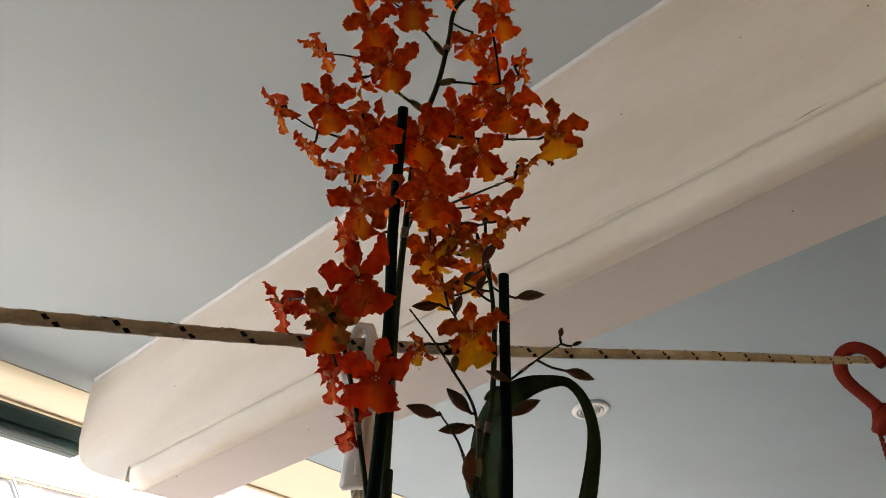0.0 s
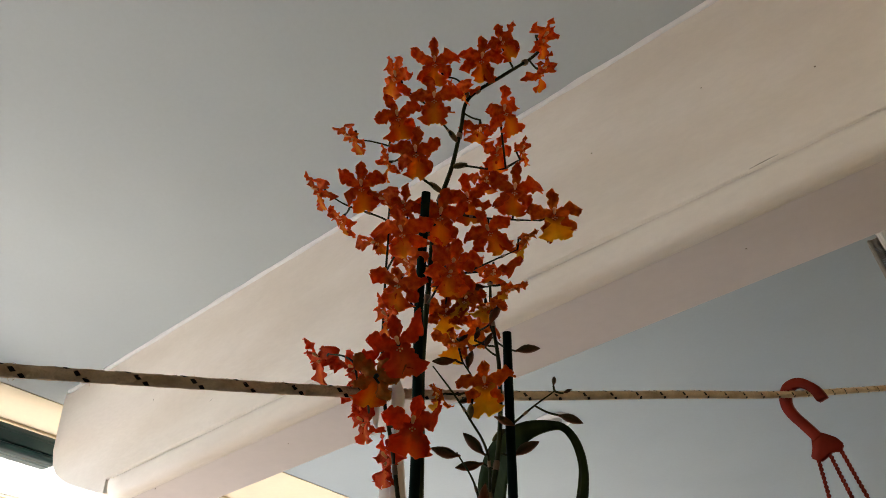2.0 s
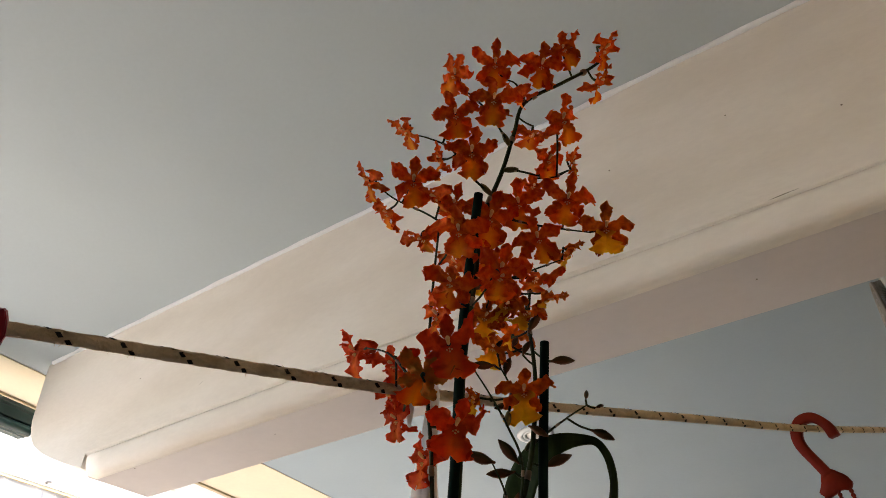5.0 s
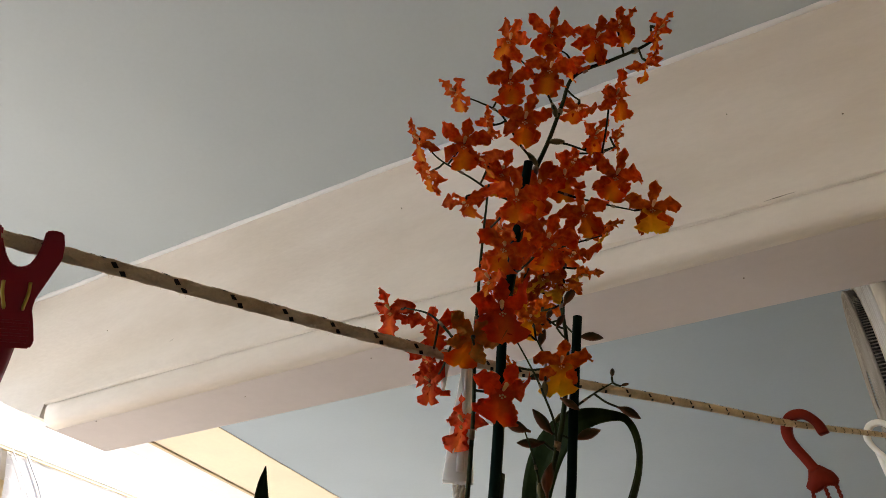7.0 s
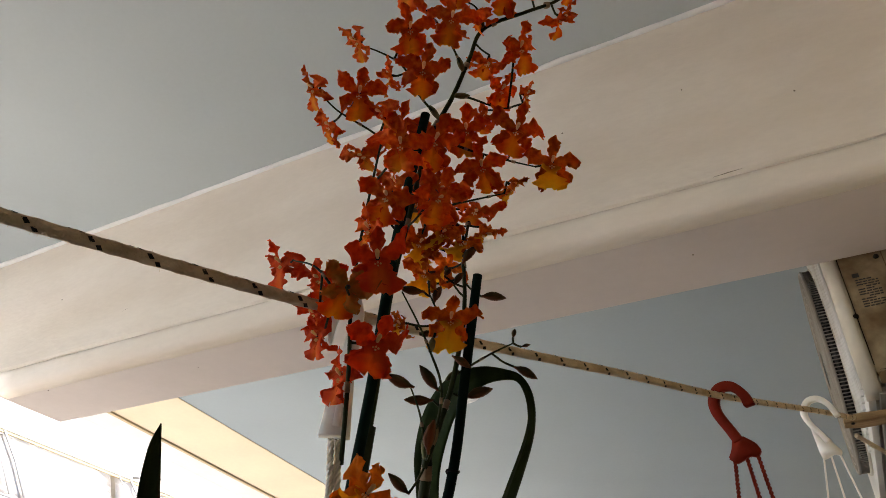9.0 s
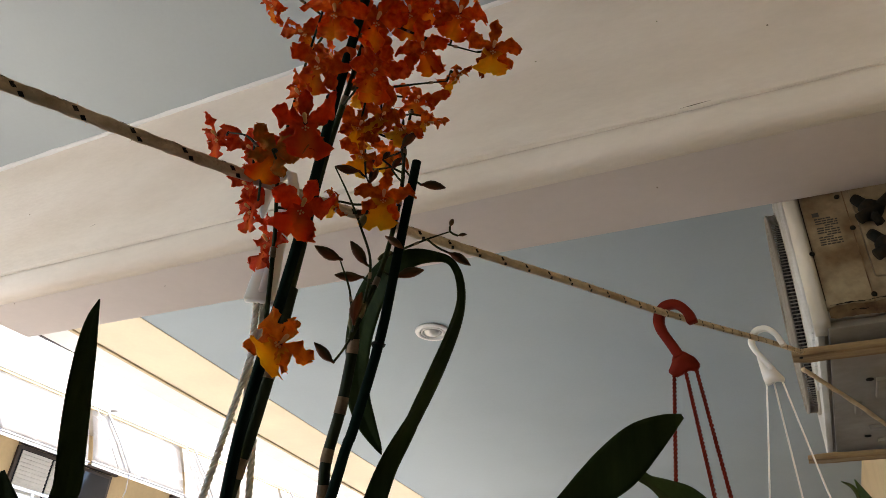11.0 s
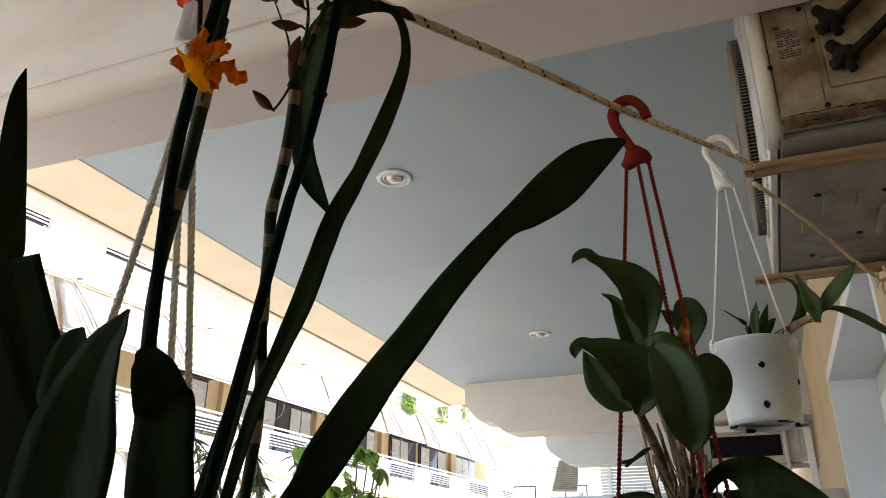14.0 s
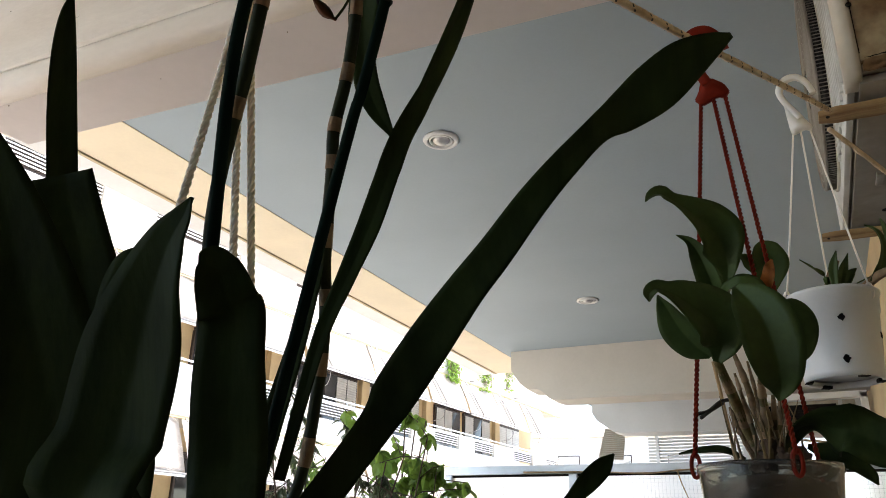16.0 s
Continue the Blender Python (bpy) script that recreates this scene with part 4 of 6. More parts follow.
def far_house():
    ob = thing("far_house", "sunlit white houses closing the end of the street", "building", (-6.5, 46.0, 0.0), turn=8.0)
    part("wall", box((-9.0, 0.0, -4.2), (5.0, 8.0, 7.4)), M_WHITE, ob, smooth=False)
    for z in (0.9, 4.0):
        part("balcony_slab", box((-9.0, -1.4, z), (5.0, 0.0, z + 0.25), 0.02), M_SLAB, ob, smooth=False)
        part("parapet", box((-9.0, -1.4, z + 0.25), (5.0, -1.28, z + 1.15), 0.02), M_WHITE, ob, smooth=False)
        for x in (-7.5, -4.5, -1.2, 2.2):
            w = part("window", box((x, -0.05, z + 0.3), (x + 1.3, 0.02, z + 2.4), 0.01), M_BROWNWOOD, ob, smooth=False)
            part("shutter", box((x + 0.06, -0.07, z + 1.2), (x + 1.24, -0.04, z + 2.34)), M_SHUTTER, w, smooth=False)
    part("roof", prism([(-0.5, 7.4), (8.5, 7.4), (4.0, 8.9)], "x", -9.5, 5.5), M_SLAB, ob, smooth=False)


far_house()


def leaf_card(rnd, length, width):
    """One leaf: a bent blade of eight faces."""
    bm = bmesh.new()
    rows = []
    for i, w in enumerate((0.05, 0.75, 1.0, 0.7, 0.05)):
        y = length * i / 4
        z = -0.22 * length * (i / 4) ** 2
        rows.append([bm.verts.new((s * w * width / 2, y, z + abs(s) * 0.12 * width)) for s in (-1, 0, 1)])
    for a, b in zip(rows, rows[1:]):
        for k in (0, 1):
            bm.faces.new((a[k], a[k + 1], b[k + 1], b[k]))
    return bm


def scatter_leaves(name, spots, material, length, width, seed, droop=0.5):
    """Many leaves as one mesh, each with its own turn."""
    rnd = random.Random(seed)
    one = leaf_card(rnd, 1.0, width / length)
    vs = [v.co.copy() for v in one.verts]
    fs = [[v.index for v in f.verts] for f in one.faces]
    one.verts.ensure_lookup_table()
    one.verts.index_update()
    fs = [[v.index for v in f.verts] for f in one.faces]
    one.free()
    verts, faces = [], []
    for p in spots:
        s = length * rnd.uniform(0.6, 1.25)
        m = Matrix.Translation(p) @ Euler((rnd.uniform(-0.9, 0.4) - droop, rnd.uniform(-0.6, 0.6), rnd.uniform(0, 6.28))).to_matrix().to_4x4() @ Matrix.Scale(s, 4)
        base = len(verts)
        verts += [tuple(m @ v) for v in vs]
        faces += [[base + i for i in f] for f in fs]
    me = bpy.data.meshes.new(name)
    me.from_pydata(verts, [], faces)
    me.materials.append(material)
    return me


def shrub(place, height, spread, material, length, width, count, seed, label):
    """A potted balcony shrub: stems, twigs and leaves along them."""
    rnd = random.Random(seed)
    ob = thing("balcony_shrub", label, "shrub", place)
    part("pot", lathe([(0.11, 0.0), (0.15, 0.02), (0.18, 0.30), (0.195, 0.31), (0.195, 0.35), (0.17, 0.35), (0.16, 0.30), (0.01, 0.30)], 28), M_TERRACOTTA, ob)
    spots = []
    wood = bmesh.new()
    for k in range(9):
        a = rnd.uniform(0, 6.28)
        top = Vector((math.cos(a) * spread * rnd.uniform(0.2, 1), math.sin(a) * spread * rnd.uniform(0.2, 1), height * rnd.uniform(0.72, 1.0)))
        mid = top * 0.5 + Vector((rnd.uniform(-0.05, 0.05), rnd.uniform(-0.05, 0.05), 0.15))
        line = spline([(0.05 * math.cos(a), 0.05 * math.sin(a), 0.28), tuple(mid), tuple(top)], 8)
        tube([(*p, 0.009 - 0.006 * i / len(line)) for i, p in enumerate(line)], 0.008, 6, wood)
        for _ in range(7):
            i = rnd.randint(8, len(line) - 1)
            p = Vector(line[i])
            q = p + Vector((rnd.uniform(-1, 1), rnd.uniform(-1, 1), rnd.uniform(-0.2, 0.9))).normalized() * rnd.uniform(0.12, 0.3)
            tube([tuple(p), tuple((p + q) / 2 + Vector((0, 0, 0.02))), tuple(q)], 0.0025, 4, wood)
            spots += [p.lerp(q, rnd.uniform(0.25, 1.05)) for _ in range(count // 63)]
    part("branch_frame", wood, M_TWIG, ob)
    me = scatter_leaves("leaves", spots, material, length, width, seed)
    leaves = part("leaves", me, None, ob)
    tagged(leaves, kind="stuff")


shrub((-2.04, 3.72, 0.0), 2.24, 0.52, M_FOLIAGE, 0.075, 0.062, 700, 3, "leafy green shrub in a terracotta pot at the balcony edge")
shrub((-1.99, 3.00, 0.0), 2.10, 0.44, M_OLIVE, 0.070, 0.013, 3000, 5, "narrow-leaved grey-green shrub in a pot")


def trailing_plant(u, v, seed, n):
    rnd = random.Random(seed)
    a = radians(-4.9)
    base = Matrix.Translation(BLOCK) @ Matrix.Rotation(a, 4, "Z")
    ob = thing("trailing_plant", "green trailing plant spilling over the top parapet", "plant")
    spots = [base @ Vector((0.10 + rnd.uniform(-0.1, 0.12), u + rnd.gauss(0, 0.25), v - 1.1 * rnd.random() ** 1.4)) for _ in range(n)]
    tagged(part("foliage", scatter_leaves("foliage", spots, M_FOLIAGE, 0.13, 0.09, seed), None, ob), kind="stuff")
    bm = bmesh.new()
    for k in range(8):
        p = base @ Vector((0.0, u + 0.1 * (k - 4), v))
        tube([tuple(p), tuple(p + Vector((0.16, 0.05, -0.3))), tuple(p + Vector((0.14, 0.1, -0.9)))], 0.012, 5, bm, steps=4)
    part("vines", bm, M_TWIG, ob)


trailing_plant(10.3, 8.05, 11, 420)
trailing_plant(12.9, 8.1, 12, 160)
trailing_plant(15.0, 8.3, 13, 60)


def dish():
    ob = thing("satellite_dish", "pale grey satellite dish on a balcony rail", "satellite dish", (-11.0, 21.0, 3.05), turn=70)
    part("reflector", lathe([(0.40, 0.09), (0.41, 0.10), (0.30, 0.06), (0.15, 0.03), (0.01, 0.02), (0.01, 0.0), (0.15, 0.01), (0.30, 0.04)], 28, closed=True), M_SHUTTER, ob, at=pose(0, 0, 0, 75))
    part("mast", tube([(0, 0.04, 0.0), (0, 0.30, -0.3), (0, 0.35, -6.9)], 0.03, 8), M_STEEL, ob)


dish()


# ---- washing line, hangers and pots ----
LINE = [(-1.43, -2.59, 1.273), (-0.475, -0.20, 1.6972), (-0.356, 0.10, 1.7503), (-0.236, 0.40, 1.803), (-0.115, 0.70, 1.874), (-0.049, 0.888, 1.923), (0.047, 1.184, 2.014), (0.107, 1.372, 2.070)]


def line_at(y):
    """The point of the washing line at a given y."""
    p = np.array(spline(LINE, 12))
    return Vector([float(np.interp(y, p[:, 1], p[:, k])) for k in range(3)])


def washing_line():
    ob = thing("washing_line", "cream braided cord with black tracer flecks strung across the balcony", "rope")
    r = 0.0040
    path = spline(LINE[1:], 90)
    bump = lambda i, k: 1 + 0.07 * math.sin(i * 1.1 + k * math.pi / 2) + 0.05 * math.sin(i * 1.1 - k * math.pi / 2)
    part("cord", tube([tuple(p) for p in path], r, 16, bump=bump), M_ROPE, ob)
    part("cord", tube([tuple(p) for p in spline(LINE[:2], 60)], r, 10), M_ROPE, ob)
    fl = frames_along(path)
    dist = np.r_[0, np.cumsum([(fl[i + 1][0] - fl[i][0]).length for i in range(len(fl) - 1)])]

    def skin(along, w):
        """A point on the cord's surface at a distance along it and an angle round it."""
        i = min(max(int(np.searchsorted(dist, along)), 1), len(fl) - 1)
        k = (along - dist[i - 1]) / max(dist[i] - dist[i - 1], 1e-6)
        p = fl[i - 1][0].lerp(fl[i][0], k)
        return p + (fl[i][2] * math.cos(w) + fl[i][3] * math.sin(w)) * r * 1.10

    bm = bmesh.new()
    s = 0.02
    while s < dist[-1] - 0.02:
        for turn, lag in ((2.95, 0.0), (3.65, 0.0055), (4.65, 0.0125), (5.5, 0.0185), (0.2, 0.0245), (1.1, 0.030)):
            q = [(s + lag + dl, turn + da) for dl, da in ((-0.0023, -0.26), (0.0004, -0.42), (0.0027, 0.26), (0.0, 0.42))]
            bm.faces.new([bm.verts.new(skin(*c)) for c in q])
        s += 0.0345
    bmesh.ops.solidify(bm, geom=list(bm.faces), thickness=0.0003)
    tagged(part("tracer_fleck", bm, M_FLECK, ob, "black tracer flecks"), kind="stuff")
    fuzz = bmesh.new()
    rnd = random.Random(2)
    for _ in range(420):
        p, t, a, b = fl[rnd.randint(0, len(fl) - 1)]
        w = rnd.uniform(0, 6.28)
        out = a * math.cos(w) + b * math.sin(w)
        p0 = p + out * r
        tube([tuple(p0), tuple(p0 + out * rnd.uniform(0.0008, 0.0022) + t * rnd.uniform(-0.002, 0.002))], 0.00012, 3, fuzz)
    tagged(part("fibres", fuzz, M_ROPE, ob), kind="stuff")
    # the tail below the unit, and its knot on the second batten
    tail = [(0.104, 1.40, 2.050), (0.13, 1.445, 2.043), (0.20, 1.60, 2.040), (0.29, 1.82, 2.036), (0.352, 1.965, 2.032), (0.357, 2.03, 2.036), (0.36, 2.045, 2.066), (0.365, 2.0, 2.088), (0.37, 1.975, 2.06), (0.375, 1.985, 2.02), (0.378, 2.0, 1.985)]
    part("tail", tube([tuple(p) for p in spline(tail, 14)], r, 10, bump=bump), M_ROPE, ob)
    marks = bmesh.new()
    for k, (p, t, a, b) in enumerate(frames_along(spline(tail, 14))[2:70:3]):
        for w in (3.6, 4.5):
            q = p + (a * math.cos(w + 0.4 * (k % 2)) + b * math.sin(w + 0.4 * (k % 2))) * r * 0.95
            tube([tuple(q - t * 0.0024), tuple(q + t * 0.0024)], 0.0016, 5, marks)
    tagged(part("tail_fleck", marks, M_FLECK, ob), kind="stuff")
    knot = [(0.362 + 0.012 * math.cos(w) + 0.0015 * w, 1.972 + 0.006 * math.sin(2 * w), 2.035 - 0.006 * w + 0.012 * math.sin(w)) for w in np.linspace(0, 14, 60)]
    part("knot", tube(knot, r, 8), M_ROPE, ob, "bulky knot of cord")


washing_line()


def hook_place(y):
    """An upright plane that faces along the line of sight; u runs to its right."""
    def place(u, v, d):
        return Vector((u + d * 0.25, y + d, v))
    return place


def peg():
    """The crimson plastic peg clipped on the line."""
    c = line_at(0.118) + Vector((-0.0010, -0.0010, 0.0010))
    ob = thing("clothes_peg", "crimson plastic clothes peg clipped on the washing line", "clothes peg", tuple(c))
    axis = (Vector((-0.022, -0.044, 1.517)) - c).normalized()
    right = axis.cross(Vector((0, 0, 1))).normalized() * -1
    up = axis.cross(right).normalized()
    if up.z < 0:
        up.negate()
    up = (up - right * 0.26).normalized()
    right = up.cross(axis).normalized()
    m = Matrix((right, up, axis)).transposed().to_4x4()
    ob.matrix_basis = Matrix.Translation(c) @ m @ Matrix.Scale(0.94, 4)
    half = [(0.0102, 0.0073), (0.0140, 0.0082), (0.0188, 0.0073), (0.0200, 0.0), (0.0196, -0.0073), (0.0137, -0.0204), (0.0096, -0.0292), (0.0087, -0.0350), (0.0105, -0.0437), (0.0118, -0.0525), (0.0100, -0.0560)]
    inner = [(0.0, -0.0137), (0.0044, -0.0120), (0.0070, -0.0073), (0.0092, 0.0)]
    rightside = inner + half
    outline = rightside + [(-x, y) for x, y in rightside[:0:-1]]
    for dz in (0.0015, -0.0075):
        part("jaw", prism(outline, "z", dz, dz + 0.006, 0.0008), M_CRIMSON, ob, smooth=False)
    part("hinge", box((-0.008, -0.034, -0.002), (0.008, -0.024, 0.002), 0.001), M_CRIMSON, ob, smooth=False)
    for k in range(4):
        part("grip_ridge", box((-0.0085, -0.053 + 0.0034 * k, 0.0073), (0.0085, -0.0515 + 0.0034 * k, 0.0083), 0.0004), M_CRIMSON, ob, smooth=False)
    for s in (-1, 1):
        part("spring", tube([(s * 0.0062, -0.0210, 0.0078), (s * 0.0060, -0.027, 0.0095), (s * 0.0046, -0.0335, 0.0088), (s * 0.0044, -0.0355, 0.0070)], 0.0009, 6, steps=4), M_BRASS, ob, "yellow spring wire")
    part("strap", tube([(0.0, -0.050, 0), (-0.004, -0.070, -0.002), (-0.012, -0.10, -0.004)], 0.0045, 6, steps=4), M_CRIMSON, ob)


peg()


def hanger(name, label, y, path, half, base, feet, rim, material, string_material, laid, string_r, lugs=True):
    """A hanging-pot hook over the line: hook, base plate, and three strings down to the rim."""
    ob = thing(name, label, "plant hanger")
    place = hook_place(y)
    hook = part("hook", ribbon2d([(p[0], p[1]) for p in spline([(*q, 0) for q in path], 5)], half, 0.0042, place), material, ob)
    bm = bmesh.new()
    lo, hi = ([bm.verts.new(place(u, v, d)) for u, v in base] for d in (-0.0032, 0.0032))
    bm.faces.new(lo)
    bm.faces.new(hi[::-1])
    for i in range(len(base)):
        j = (i + 1) % len(base)
        bm.faces.new((lo[i], lo[j], hi[j], hi[i]))
    bmesh.ops.recalc_face_normals(bm, faces=bm.faces)
    bmesh.ops.bevel(bm, geom=list(bm.edges), offset=0.0012, segments=2, affect="EDGES")
    part("base_plate", bm, material, ob)
    for (u, v), end in zip(feet, rim):
        top = place(u, v, 0)
        line = [tuple(top + (Vector(end) - top) * k / 10 + Vector((0, 0, -0.004 * math.sin(math.pi * k / 10)))) for k in range(11)]
        part("string", twisted(line, string_r, laid, 2) if laid else tube(line, string_r, 8), string_material, ob)
        if lugs:
            e = Vector(end)
            loop = [(e.x + 0.0038 * math.cos(w), e.y + 0.002 * math.sin(w), e.z - 0.007 + 0.011 * math.sin(w)) for w in np.linspace(0, 2 * math.pi, 17)]
            part("clip", tube(loop, 0.0019, 6, caps=False), material, ob)
    return ob


RED_RIM = [(-0.092, 0.890, 1.470), (-0.004, 0.838, 1.466), (0.012, 0.938, 1.466)]
hanger("red_hanger", "faded brick-red plastic pot hanger with twisted strings on the washing line", 0.888,
       [(-0.021, 1.905), (-0.025, 1.920), (-0.037, 1.933), (-0.051, 1.932), (-0.059, 1.918), (-0.058, 1.902), (-0.048, 1.880), (-0.041, 1.864)],
       0.0056, [(-0.047, 1.870), (-0.036, 1.870), (-0.024, 1.860), (-0.020, 1.851), (-0.025, 1.843), (-0.033, 1.846), (-0.041, 1.842), (-0.049, 1.839), (-0.056, 1.846), (-0.051, 1.855)],
       [(-0.050, 1.843), (-0.037, 1.846), (-0.025, 1.846)], RED_RIM, M_REDPLASTIC, M_REDPLASTIC, 0.0095, 0.0023)
WHITE_RIM = [(0.004, 1.235, 1.722), (0.062, 1.325, 1.722), (0.104, 1.232, 1.722)]
hanger("white_hanger", "white plastic pot hanger with thin strings on the washing line", 1.184,
       [(0.077, 1.999), (0.070, 2.018), (0.058, 2.030), (0.043, 2.028), (0.034, 2.012), (0.037, 1.996), (0.047, 1.978), (0.056, 1.962)],
       0.0042, [(0.037, 1.990), (0.044, 1.986), (0.060, 1.962), (0.069, 1.947), (0.066, 1.940), (0.058, 1.944), (0.050, 1.940), (0.042, 1.938), (0.040, 1.950)],
       [(0.043, 1.941), (0.053, 1.942), (0.065, 1.942)], WHITE_RIM, M_HANGERWHITE, M_HANGERWHITE, 0, 0.0013)


def pot(name, label, place, outline, material):
    ob = thing(name, label, "flower pot", place)
    part("shell", lathe(outline, 48, closed=True), material, ob)
    return ob


def red_hanging_pot():
    ob = pot("clear_pot", "clear plastic orchid pot filled with dark bark, hanging on red strings", (-0.030, 0.893, 1.366), [(0.046, 0.0), (0.050, 0.002), (0.0605, 0.088), (0.062, 0.090), (0.062, 0.096), (0.0595, 0.096), (0.0590, 0.090), (0.0480, 0.004), (0.044, 0.002)], M_CLEAR)
    part("bark_filling", lathe([(0.0450, 0.005), (0.0553, 0.068), (0.0540, 0.078), (0.040, 0.088), (0.02, 0.092), (0.001, 0.093)], 36), M_BARK, ob, "dark bark seen through the wall")
    rnd = random.Random(9)
    for k in range(84):
        a, z = rnd.uniform(0, 6.28), rnd.uniform(0.012, 0.082)
        s = rnd.uniform(0.0022, 0.006)
        r = 0.0474 + 0.0105 * z / 0.088 - 0.35 * s
        bm = bmesh.new()
        bmesh.ops.create_icosphere(bm, subdivisions=2, radius=s)
        for v in bm.verts:
            v.co = Vector((v.co.x * 0.35, v.co.y * 1.3, v.co.z * 0.8)) * rnd.uniform(0.8, 1.15)
        pale = k % 14 == 4
        part("perlite_crumb" if pale else "bark_chip", bm, M_SOIL_WHITE if pale else M_BARK, ob, at=pose(r * math.cos(a), r * math.sin(a), z, 0, 0, math.degrees(a)), smooth=False)
    for k in range(26):
        a, r = rnd.uniform(0, 6.28), rnd.uniform(0.005, 0.05)
        s = rnd.uniform(0.004, 0.009)
        bm = bmesh.new()
        bmesh.ops.create_icosphere(bm, subdivisions=1, radius=s)
        for v in bm.verts:
            v.co = Vector((v.co.x * rnd.uniform(0.8, 1.3), v.co.y * rnd.uniform(0.7, 1.2), v.co.z * rnd.uniform(0.4, 0.8)))
        part("bark_chip" if k % 6 else "perlite_crumb", bm, M_BARK if k % 6 else M_SOIL_WHITE, ob, at=pose(r * math.cos(a), r * math.sin(a), 0.092 - 0.08 * max(0.0, r - 0.03) + s * 0.3), smooth=False)


red_hanging_pot()


def white_hanging_pot():
    ob = pot("white_pot", "white plastic hanging pot with dark drainage holes", (0.058, 1.262, 1.602), [(0.043, 0.006), (0.044, 0.0), (0.0485, 0.0), (0.049, 0.007), (0.0552, 0.0905), (0.0568, 0.0912), (0.0583, 0.112), (0.0600, 0.114), (0.0600, 0.118), (0.0565, 0.118), (0.0540, 0.088), (0.0470, 0.011)], M_WHITEPLASTIC)
    part("base", lathe([(0.046, 0.008), (0.046, 0.012), (0.001, 0.012)], 36), M_WHITEPLASTIC, ob)
    part("soil", lathe([(0.054, 0.100), (0.03, 0.105), (0.001, 0.106)], 32), M_BARK, ob, "dark bark")
    for a, z in ((-83, 0.075), (-84, 0.021), (-138, 0.051), (-20, 0.055), (165, 0.083), (20, 0.03)):
        r = 0.0490 + 0.0066 * z / 0.086
        bm = bmesh.new()
        rnd = random.Random(int(a))
        ring = [bm.verts.new((0.0046 * rnd.uniform(0.55, 1.3) * math.cos(w), 0.0006, 0.0052 * rnd.uniform(0.6, 1.3) * math.sin(w))) for w in np.linspace(0, 2 * math.pi, 12, endpoint=False)]
        bm.faces.new(ring)
        bmesh.ops.solidify(bm, geom=list(bm.faces), thickness=0.0012)
        part("drain_hole", bm, M_DARK, ob, at=pose(0, 0, z, 0, 0, a + 90) @ pose(0, -r - 0.0012, 0), smooth=False)
    for a in (30, 100, 210, 280):
        part("base_slot", box((-0.006, -0.001, 0.0), (0.006, 0.008, 0.004)), M_DARK, ob, at=pose(0, 0, -0.001, 0, 0, a) @ pose(0, -0.047, 0), smooth=False)


white_hanging_pot()


